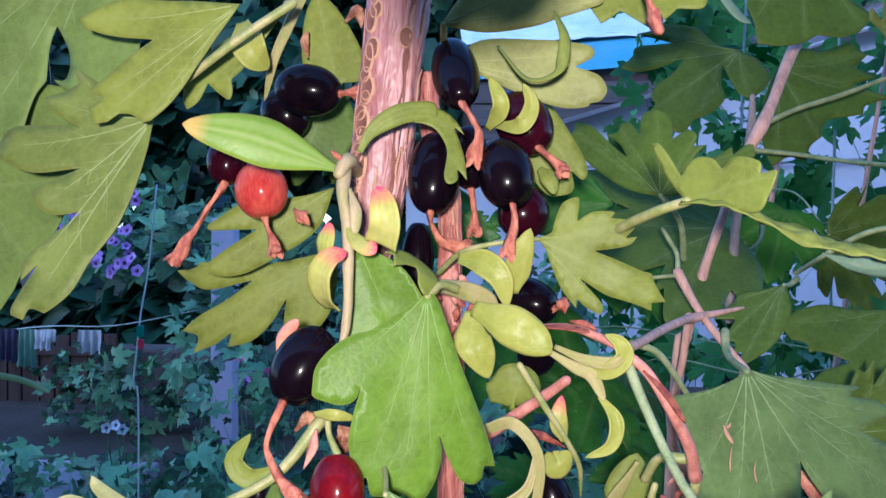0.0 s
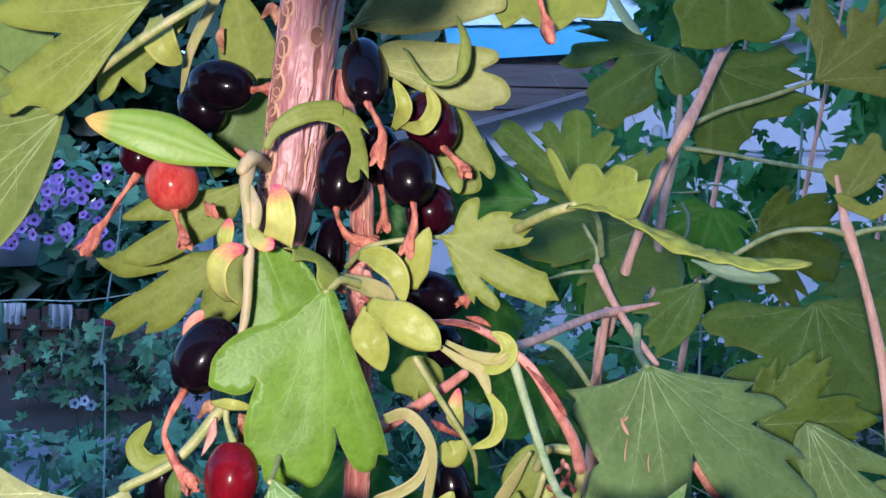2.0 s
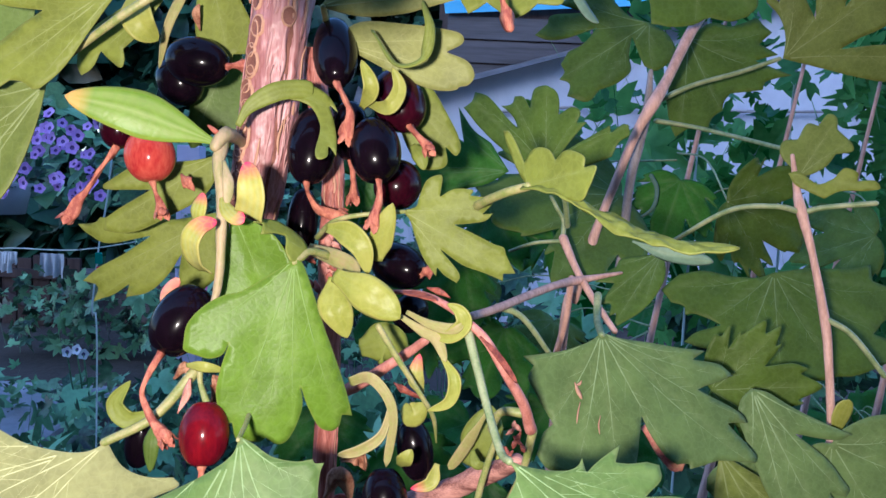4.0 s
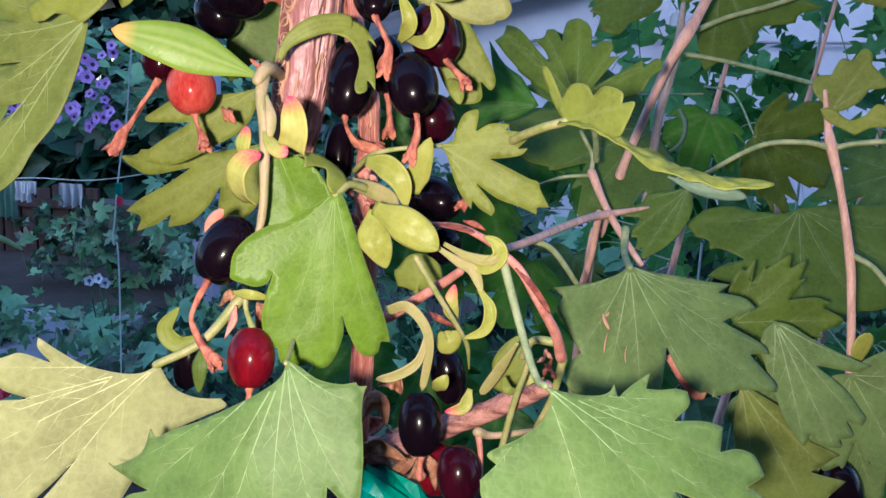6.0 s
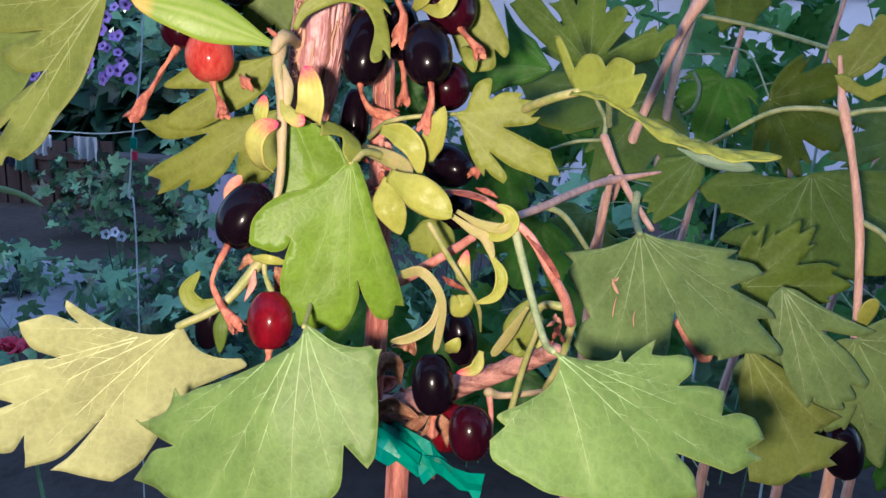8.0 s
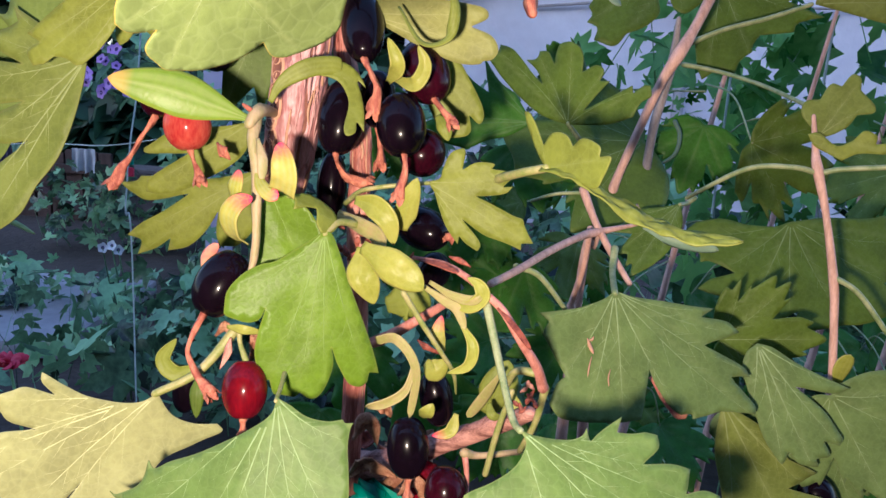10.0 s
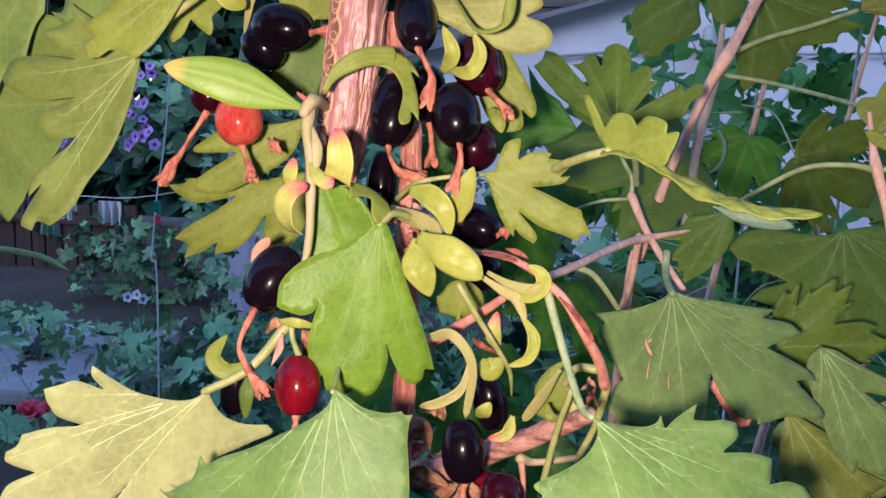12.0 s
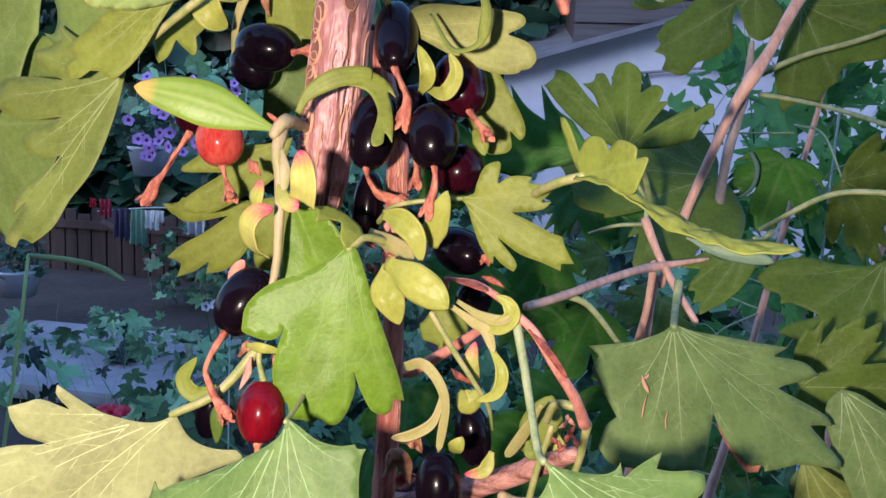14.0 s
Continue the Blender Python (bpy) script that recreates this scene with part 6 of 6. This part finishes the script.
leaf(shoot, LEAF_OLIVE_DULL, (0.1135, 0.1840, 1.2072), (0.1233, 0.1840, 1.2206), (0.1113, 0.1860, 1.2170), [(80, 0.40, 0), (63, 0.57, 0), (42, 0.59, 1), (31, 0.79, 0), (20, 0.84, 1), (15, 1.02, 0), (7, 1.02, 0), (-1, 0.90, 1), (-16, 0.88, 0), (-26, 0.84, 0), (-23, 0.61, 1), (-32, 0.41, 0), (-50, 0.16, 0)], seed=31)
leaf(shoot, LEAF_OLIVE, (0.1098, 0.1820, 1.2075), (0.1278, 0.1760, 1.2053), (0.1193, 0.1780, 1.1996), [(-18, 0.14, 0), (12, 0.38, 0), (-2, 0.55, 1), (-15, 0.67, 0), (-10, 0.82, 0), (-4, 0.86, 1), (-4, 1.02, 0), (1, 1.10, 0), (5, 0.93, 1), (11, 0.67, 0), (28, 0.55, 1), (34, 0.36, 0), (51, 0.17, 0)], seed=32)
settle(shoot)

shoot = plant("currant_shoot", (0.0719, 0.2400, 1.1895), "leaning grey-brown currant branch with dark leaves", group="currant canes")
tube("twig", [(0.1026, 0.2360, 1.2583), (0.0960, 0.2300, 1.2483), (0.0888, 0.2220, 1.2350), (0.0837, 0.2170, 1.2266), (0.0793, 0.2170, 1.2178), (0.0738, 0.2180, 1.2013), (0.0704, 0.2190, 1.1904), (0.0680, 0.2190, 1.1820)], [0.0017, 0.0017, 0.0015, 0.0020, 0.0014, 0.0013, 0.0013, 0.0017], TWIG, shoot, rough=0.05)
tube("twig", [(0.0844, 0.2260, 1.2370), (0.0842, 0.2260, 1.2253), (0.0825, 0.2260, 1.2151), (0.0808, 0.2270, 1.2032), (0.0802, 0.2280, 1.1877), (0.0793, 0.2280, 1.1721)], [0.0007, 0.0015, 0.0015, 0.0014, 0.0014, 0.0013], TWIG_GREY, shoot, "grey weathered twig", rough=0.08)
tube("cane", [(0.0680, 0.2190, 1.1820), (0.0649, 0.2190, 1.1677), (0.0618, 0.2190, 1.1525), (0.06, 0.23, 1.0), (0.05, 0.27, 0.5), (0.05, 0.28, 0)], [0.0013, 0.0013, 0.0015, 0.0024, 0.004, 0.006], TWIG, shoot)
tube("petiole", [(0.0921, 0.2420, 1.2303), (0.1021, 0.2400, 1.2353), (0.1154, 0.2380, 1.2396), (0.1270, 0.2360, 1.2442)], [0.0010, 0.0008, 0.0008, 0.0007], PETIOLE_GREEN, shoot)
leaf(shoot, LEAF_OLIVE_DULL, (0.1280, 0.2360, 1.2442), (0.1578, 0.2280, 1.2605), (0.1323, 0.2320, 1.2637), [(62, 0.19), (73, 0.37), (84, 0.53, 1), (79, 0.61), (73, 0.55, 1), (69, 0.71, 1), (60, 0.69), (52, 0.57), (36, 0.47, 1), (41, 0.60), (40, 0.68, 1), (33, 0.70, 1), (33, 0.83, 1), (26, 0.79), (19, 0.72, 1), (20, 0.92), (15, 1.10, 1), (2, 1.21), (-5, 1.07, 1), (-9, 0.81), (-11, 0.65), (-16, 0.56, 1), (-18, 0.75), (-20, 1.02, 1), (-30, 1.08, 1), (-39, 0.93), (-41, 0.65), (-41, 0.31)], ribs=[(74, 0.53), (62, 0.66), (32, 0.65), (11, 1.05), (-27, 1.05)], seed=51)
tube("petiole", [(0.0932, 0.2500, 1.2241), (0.1044, 0.2450, 1.2223), (0.1135, 0.2300, 1.2188), (0.1152, 0.1950, 1.2138)], [0.0009, 0.0007, 0.0007, 0.0006], PETIOLE_GREEN, shoot)
tube("petiole", [(0.0904, 0.2400, 1.2058), (0.0921, 0.2380, 1.2012), (0.0899, 0.2360, 1.1944), (0.0802, 0.2380, 1.1881)], [0.0007, 0.0007, 0.0006, 0.0003], LEAF_GREY, shoot)
leaf(shoot, LEAF_DARK, (0.0900, 0.2550, 1.2569), (0.0624, 0.2430, 1.2322), (0.0903, 0.2470, 1.2398), [(-64, 0.19), (-75, 0.40, 1), (-69, 0.62), (-64, 0.85, 1), (-60, 0.77, 1), (-55, 0.85, 1), (-51, 0.66, 1), (-46, 0.84), (-40, 0.90, 1), (-34, 1.01, 1), (-30, 0.91), (-29, 0.74), (-31, 0.54, 1), (-22, 0.62), (-19, 0.79, 1), (-14, 0.90, 1), (-9, 0.91), (-7, 0.99, 1), (-2, 0.95), (2, 1.06, 1), (11, 0.98), (13, 0.83, 1), (19, 0.70), (25, 0.53), (16, 0.39), (10, 0.27, 1), (28, 0.35), (37, 0.44, 1), (49, 0.48), (65, 0.42, 1), (82, 0.35), (99, 0.19)], ribs=[(-63, 0.83), (-37, 0.95), (-7, 0.93), (12, 0.83), (46, 0.46)], seed=33)
leaf(shoot, LEAF_DARK, (0.1071, 0.2680, 1.2546), (0.1134, 0.2580, 1.2226), (0.1365, 0.2620, 1.2499), [(117, 0.27), (96, 0.44, 1), (96, 0.57), (97, 0.71, 1), (89, 0.76), (83, 0.83, 1), (74, 0.76, 1), (67, 0.90, 1), (58, 0.70, 1), (57, 1.09, 1), (48, 0.91), (41, 0.92, 1), (26, 0.76, 1), (16, 0.77), (12, 0.85, 1), (3, 0.91), (-1, 1.04, 1), (-10, 0.97), (-18, 1.08, 1), (-23, 0.91), (-29, 0.71, 1), (-35, 0.37)], ribs=[(84, 0.78), (56, 1.02), (11, 0.80), (-16, 1.01)], seed=34)
leaf(shoot, LEAF_SHADE, (0.0416, 0.2050, 1.2046), (0.0184, 0.2120, 1.2218), (0.0093, 0.2050, 1.1994), [(-19, 0.33, 1), (-11, 0.53), (-13, 0.81, 1), (1, 0.61, 1), (5, 0.74), (0, 1.01, 1), (9, 0.86), (24, 0.86, 1), (29, 0.78), (39, 0.96, 1), (42, 1.06), (48, 1.14, 1), (53, 0.92), (61, 0.68, 1), (63, 0.47), (71, 0.24)], ribs=[(-11, 0.75), (0, 0.96), (40, 0.97), (47, 1.07), (60, 0.67)], seed=35)
leaf(shoot, LEAF_DARK, *[(0.0803, 0.2350, 1.1990), (0.0369, 0.2200, 1.1939), (0.0567, 0.2150, 1.1841)], lobed(36), seed=36)
leaf(shoot, LEAF_SHADE, *[(0.1016, 0.2450, 1.2049), (0.0945, 0.2400, 1.1822), (0.1121, 0.2400, 1.1868)], lobed(37), seed=37)
leaf(shoot, LEAF_DARK, (0.0931, 0.2150, 1.2786), (0.0915, 0.2070, 1.2473), (0.1094, 0.2100, 1.2561), [(-58, 0.26), (-42, 0.57), (-35, 0.83, 1), (-26, 0.95), (-21, 1.10, 1), (-13, 1.07), (-2, 1.00, 1), (7, 0.94, 1), (17, 0.97), (27, 0.97, 1), (34, 0.93), (38, 0.86, 1), (38, 0.70, 1), (56, 0.74, 1), (67, 0.55), (79, 0.26)], ribs=[(-27, 0.96), (-1, 0.97), (30, 0.92)], seed=39)
settle(shoot)

# deeper leaves of the same bush, shade behind the shoots put into their green
thicket = []
for k in range(5):
    x0, y0 = 0.10 + 0.05 * k, 0.34 + 0.02 * k
    e = plant("currant_shoot", (x0 - 0.02, y0 - 0.01, 0), "shaded leafy currant shoot deeper in the bush", group="currant canes")
    tube("twig", [(x0 - 0.02, y0 - 0.01, 0), (x0, y0, 0.9), (x0 + 0.02, y0 + 0.01, 1.1), (x0 + 0.06, y0 + 0.03, 1.32)], [0.005, 0.003, 0.0018, 0.0006], TWIG, e, rough=0.15)
    thicket.append(e)
rnd = random.Random(77)
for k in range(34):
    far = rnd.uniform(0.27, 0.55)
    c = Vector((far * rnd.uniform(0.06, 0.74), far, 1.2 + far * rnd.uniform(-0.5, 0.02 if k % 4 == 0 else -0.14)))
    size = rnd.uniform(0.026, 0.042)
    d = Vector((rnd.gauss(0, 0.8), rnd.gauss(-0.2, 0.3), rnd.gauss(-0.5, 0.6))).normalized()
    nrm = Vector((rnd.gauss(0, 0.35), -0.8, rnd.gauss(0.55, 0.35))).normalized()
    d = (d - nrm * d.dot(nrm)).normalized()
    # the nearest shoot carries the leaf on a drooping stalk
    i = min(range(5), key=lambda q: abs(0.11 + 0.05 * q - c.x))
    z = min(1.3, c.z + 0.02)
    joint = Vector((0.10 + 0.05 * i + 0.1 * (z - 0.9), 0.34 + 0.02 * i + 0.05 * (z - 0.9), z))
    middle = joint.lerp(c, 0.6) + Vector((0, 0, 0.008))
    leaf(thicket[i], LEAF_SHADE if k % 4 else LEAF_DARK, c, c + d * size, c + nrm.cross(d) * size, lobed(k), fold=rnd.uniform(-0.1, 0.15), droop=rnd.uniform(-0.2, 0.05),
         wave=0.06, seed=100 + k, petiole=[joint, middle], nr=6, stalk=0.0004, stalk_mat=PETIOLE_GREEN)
for e in thicket:
    settle(e)

# teal plastic tape round the stem
tape = plant("plastic_tape", (0.0082, 0.1500, 1.1116), "teal plastic tape tied round the stem", "tape")
for k, (pts, w) in enumerate((([(-0.0062, 0.1560, 1.1152), (0.0016, 0.1490, 1.1162), (0.0082, 0.1440, 1.1156)], 0.00424), ([(0.0026, 0.1520, 1.1181), (0.0129, 0.1430, 1.1158), (0.0170, 0.1400, 1.1134)], 0.00367),
                              ([(0.0156, 0.1420, 1.1144), (0.0216, 0.1360, 1.1143), (0.0273, 0.1340, 1.1134)], 0.00420), ([(-0.0068, 0.1540, 1.1174), (0.0028, 0.1480, 1.1161), (0.0131, 0.1420, 1.1137)], 0.00370))):
    bm = bmesh.new()
    add_ribbon(bm, pts, w, cup=0.0, face=(0.5 * (-1) ** k, -1, 0.35 * (-1) ** (k // 2)), steps=2, across=3, base=0.9, cap=1.1, ripple=0.7)
    o = link("fold", bm, TAPE, tape, smooth=False)
    o.modifiers.new("thickness", "SOLIDIFY").thickness = 0.0002
settle(tape)

# ---- flowers, cords, washing ----
cordset = tagged(new("plant_cord"), "thin upright cord with a clip for climbing plants", "cord")
tube("line", [(-0.6087, 1.5000, 1.2879), (-0.6235, 1.5000, 1.1327), (-0.6381, 1.5000, 1.0448), (-0.6483, 1.5000, 0.9532), (-0.6524, 1.5000, 0.8952), (-0.6424, 1.5000, 0.8138), (-0.6468, 1.5000, 0.0387)], [0.0016, 0.0016], CORD, cordset, steps=5)
for px in (1440, 1500):
    c = tagged(new("plant_cord"), "thin pale upright cord for climbing plants", "cord")
    b0 = Vector((0.5843, 1.3000, 1.2326)) if px == 1440 else Vector((0.4354, 1.3000, 1.2976))
    tube("line", [b0 + Vector((0.02, 0, 0.6)), b0, b0 + Vector((0.01, 0, -b0.z))], [0.0022, 0.0022], CORD, c, steps=4)


def petunia(place, size, seed, parent, petal=None):
    rnd = random.Random(seed)
    nrm = Vector((rnd.gauss(0, 0.3), -1, rnd.gauss(0.2, 0.3))).normalized()
    a = nrm.orthogonal().normalized()
    b = nrm.cross(a)
    bm = bmesh.new()
    c = Vector(place)
    mid = bm.verts.new(c - nrm * size * 0.35)
    ring1, ring2 = [], []
    for k in range(20):
        w = 2 * math.pi * k / 20
        r = size * (1 + 0.12 * math.cos(5 * w))
        ring1.append(bm.verts.new(c - nrm * size * 0.12 + 0.35 * size * (a * math.cos(w) + b * math.sin(w))))
        ring2.append(bm.verts.new(c + nrm * size * 0.06 * math.sin(5 * w) + r * (a * math.cos(w) + b * math.sin(w))))
    for k in range(20):
        m = (k + 1) % 20
        f = bm.faces.new((mid, ring1[k], ring1[m]))
        f.material_index = 1
        bm.faces.new((ring1[k], ring2[k], ring2[m], ring1[m]))
    ob = link("flower", bm, petal or PETAL, parent)
    ob.data.materials.append(THROAT)


def basket(place, label, seed, blooms):
    rnd = random.Random(seed)
    p = Vector(place)
    e = plant("hanging_basket", place, label, "flower pot", "hanging flower pots")
    bm = bmesh.new()
    prof = [(0.085, -0.13), (0.09, -0.135), (0.118, -0.01), (0.13, 0.0), (0.13, 0.012), (0.118, 0.012), (0.11, -0.02)]
    rings = [[bm.verts.new(p + Vector((r * math.cos(w), r * math.sin(w), z))) for w in [2 * math.pi * k / 28 for k in range(28)]] for r, z in prof]
    for r0, r1 in zip(rings, rings[1:]):
        for k in range(28):
            bm.faces.new((r0[k], r0[(k + 1) % 28], r1[(k + 1) % 28], r1[k]))
    bm.faces.new(rings[0][::-1])
    bm.faces.new(rings[-1])
    link("pot", bm, WHITE_POT, e)
    for dx in (-0.11, 0.11):
        tube("wire", [p + Vector((dx, 0, 0.01)), (p.x + dx * 0.3, p.y, 1.9), (p.x, p.y, 2.33)], [0.0015, 0.0015], ROOF, e, sides=5)
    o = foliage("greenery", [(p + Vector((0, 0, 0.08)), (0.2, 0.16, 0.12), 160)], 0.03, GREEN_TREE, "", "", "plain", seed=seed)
    o.parent = e
    for k in range(blooms):
        q = p + Vector((rnd.uniform(0.02, 0.56), rnd.uniform(-0.3, -0.12), rnd.uniform(-0.04, 0.36)))
        petunia(q, rnd.uniform(0.02, 0.03), seed * 50 + k, e)
    settle(e)
    return e


basket((-2.1048, 3.8000, 1.0349), "white pot overflowing with violet petunias", 41, 64)
basket((-2.9040, 3.8000, 0.3317), "white pot with trailing green plants", 42, 0)

white = plant("white_flower", (-1.1505, 2.5000, 0.5636), "small white flowers standing in the vegetable bed", "flower")
WHITE_PETAL = mat("white_petal", (0.7, 0.7, 0.75), 0.6, (0.6, 0.6, 0.66), 30)
for k, spot in enumerate([(-1.1792, 2.5000, 0.5619), (-1.1483, 2.5000, 0.5715), (-1.1306, 2.5100, 0.5548)]):
    petunia(spot, 0.017, 900 + k, white, WHITE_PETAL)
    tube("stem", [spot, Vector(spot) + Vector((0.01, 0.03, -0.2)), (spot[0] + 0.01, spot[1] + 0.04, 0)], [0.002, 0.003, 0.004], GREEN_BG, white, sides=6)
settle(white)

# pale bluish blade reaching in from the side
blade = plant("grass_blade", (-0.44, 0.55, 0), "long bluish leaf blade reaching across", "leaf")
ribbon("blade", [(-0.3388, 0.4850, 1.1058), (-0.3046, 0.4800, 1.1059), (-0.2765, 0.4760, 1.1028), (-0.2553, 0.4700, 1.0965)], 0.0021, GREEN_BG, blade, cup=0.3, base=0.7)
tube("stalk", [(-0.3388, 0.4850, 1.1058), (-0.42, 0.52, 0.7), (-0.44, 0.55, 0)], [0.0012, 0.002, 0.003], GREEN_BG, blade)
settle(blade)
clip = plant("cord_clip", (-0.6314, 1.4800, 0.9958), "small green and red clip on the cord", "clip")
box("jaw", Vector((-0.6315, 1.4800, 1.0066)) - Vector((0.006, 0.004, 0.01)), Vector((-0.6315, 1.4800, 1.0066)) + Vector((0.006, 0.004, 0.012)), TAPE, clip, 0.002)
box("jaw", Vector((-0.6302, 1.4800, 0.9817)) - Vector((0.005, 0.004, 0.008)), Vector((-0.6302, 1.4800, 0.9817)) + Vector((0.005, 0.004, 0.010)), ROSE, clip, 0.002)
settle(clip)

# made-up small object standing in for distant colours glimpsed through the leaves
bits = plant("colour_bits", (0.1305, 0.2640, 1.1400), "small blue, pink and green stand-in for something glimpsed between leaves", "clip")
BITS_BLUE = mat("bits_blue", (0.03, 0.12, 0.45), 0.4, (0.05, 0.18, 0.55), 200)
BITS_PINK = mat("bits_pink", (0.75, 0.10, 0.45), 0.4, (0.85, 0.2, 0.5), 200)
BITS_GREEN = mat("bits_green", (0.12, 0.55, 0.30), 0.4, (0.2, 0.65, 0.4), 200)
tube("jaw", [(0.1270, 0.2640, 1.1450), (0.1315, 0.2630, 1.1405), (0.1350, 0.2640, 1.1350)], [0.0016, 0.0024, 0.0014], BITS_BLUE, bits, sides=6, rough=0.3)
tube("pink_bit", [(0.1295, 0.2600, 1.1440), (0.1308, 0.2600, 1.1428)], [0.0012, 0.0012], BITS_PINK, bits, sides=8)
tube("jaw", [(0.1255, 0.2620, 1.1452), (0.1282, 0.2620, 1.1458)], [0.0010, 0.0010], BITS_GREEN, bits, sides=6)
tube("jaw", [(0.1345, 0.2660, 1.1500), (0.1372, 0.2660, 1.1560)], [0.0009, 0.0013], BITS_BLUE, bits, sides=6)
settle(bits)

pink = plant("pink_flower", (-1.03, 3.6, 0.0), "bright pink and violet flowers beside the post", "flower")
PINK_PETAL = mat("pink_petal", (0.62, 0.05, 0.35), 0.6, (0.75, 0.12, 0.30), 20)
for k, spot in enumerate([(-1.07, 3.6, 0.64), (-1.00, 3.58, 0.56), (-0.95, 3.6, 0.54), (-1.05, 3.62, 0.50)]):
    petunia(spot, 0.035, 940 + k, pink, PINK_PETAL if k % 2 == 0 else PETAL)
    tube("stem", [spot, Vector(spot) + Vector((0.0, 0.03, -0.25)), (spot[0], spot[1] + 0.04, 0)], [0.002, 0.003, 0.004], GREEN_BG, pink, sides=6)
settle(pink)

rose = plant("red_rose", (-0.9073, 1.5000, 0.5531), "deep red rose in bloom", "flower")
rc = Vector((-0.9097, 1.5000, 0.5530))
for k in range(26):
    w, ring = k * 2.4, 0.006 + 0.0009 * k
    out = Vector((math.cos(w), math.sin(w) * 0.7, 0.35 + 0.3 * math.sin(k))).normalized()
    ribbon("petal", [rc + out * ring * 0.2, rc + out * ring + Vector((0, 0, 0.006)), rc + out * (ring + 0.009)], 0.011, ROSE, rose, steps=3, across=4, face=Vector((0, -1, 0.6)), base=0.6)
tube("stem", [rc, rc + Vector((0.02, 0.02, -0.3)), (rc.x + 0.03, rc.y + 0.05, 0)], [0.003, 0.004, 0.005], GREEN_BG, rose)
settle(rose)

line = tagged(new("washing_line"), "thin washing line across the garden", "line")
tube("line", [(-2.9985, 4.7000, 0.5699), (-2.5781, 4.7000, 0.6210), (-2.1624, 4.7000, 0.6306), (-1.6440, 4.7000, 0.7345)], [0.004, 0.004], CORD, line, steps=4)
post = plant("post", (-1.2027, 3.8000, 0.2384), "pale lilac painted posts with a dark beam between", "post")
pt, pb_ = Vector((-1.2079, 3.8000, 1.1504)), Vector((-1.2027, 3.8000, 0.2384))
box("post_body", (pt.x - 0.055, 3.76, 0.0), (pt.x + 0.055, 3.86, pt.z + 0.12), LILAC, post, 0.006)
box("post_body", (-4.7, 3.76, 0.0), (-4.6, 3.86, 2.4), LILAC, post, 0.006)
box("beam", (-4.7, 3.77, 2.34), (-1.2, 3.85, 2.44), PLANK, post, 0.006)
settle(post)


def cloth(px_left, px_right, z_top, drop, material, label, seed):
    e = bmesh.new()
    nx, nz = 14, 8
    g = [[e.verts.new((px_left + (px_right - px_left) * i / nx + 0.006 * noise.noise(Vector((i * .5, j * .4, seed))), 4.69 + 0.02 * math.sin(i * 1.3 + seed) * (0.3 + j / nz), z_top - drop * j / nz * (1 + 0.05 * math.sin(i + seed)))) for j in range(nz + 1)] for i in range(nx + 1)]
    for i in range(nx):
        for j in range(nz):
            e.faces.new((g[i][j], g[i + 1][j], g[i + 1][j + 1], g[i][j + 1]))
    return tagged(link("cloth", e, material), label, "cloth", "washing on the line")


def fabric(name, c):
    return mat(name, c, 0.9, [v * 0.8 for v in c], 20, 0.3, 300)


for lo, hi, drop, c, label in [((-3.0481, 4.7000, 0.6554), (-2.9999, 4.7000, 0.6584), 0.06, (0.45, 0.02, 0.04), "red cloth hung to dry"), ((-2.9840, 4.7000, 0.6520), (-2.8962, 4.7000, 0.6354), 0.11, (0.35, 0.03, 0.06), "red and white cloth hung to dry"),
                              ((-2.6667, 4.7000, 0.5986), (-2.5646, 4.7000, 0.6052), 0.12, (0.75, 0.75, 0.8), "white cloth hung to dry")]:
    cloth(lo[0], hi[0], lo[2], drop, fabric("fabric", c), label, drop * 9)
for a, b, drop, c, label in [(118, 162, 42, (0.5, 0.52, 0.6), "grey-white cloth hung to dry"), (52, 78, 22, (0.75, 0.75, 0.8), "small white cloth hung to dry"),
                             (8, 40, 70, (0.20, 0.34, 0.26), "pale green cloth hung to dry"), (-30, 4, 60, (0.06, 0.05, 0.10), "dark cloth hung to dry")]:
    k = 4.7 / 1399
    p0 = Vector((-2.7875, 4.7000, 0.6024))
    cloth(p0.x + a * k, p0.x + b * k, p0.z, drop * k, fabric("fabric", c), label, a * 0.37)
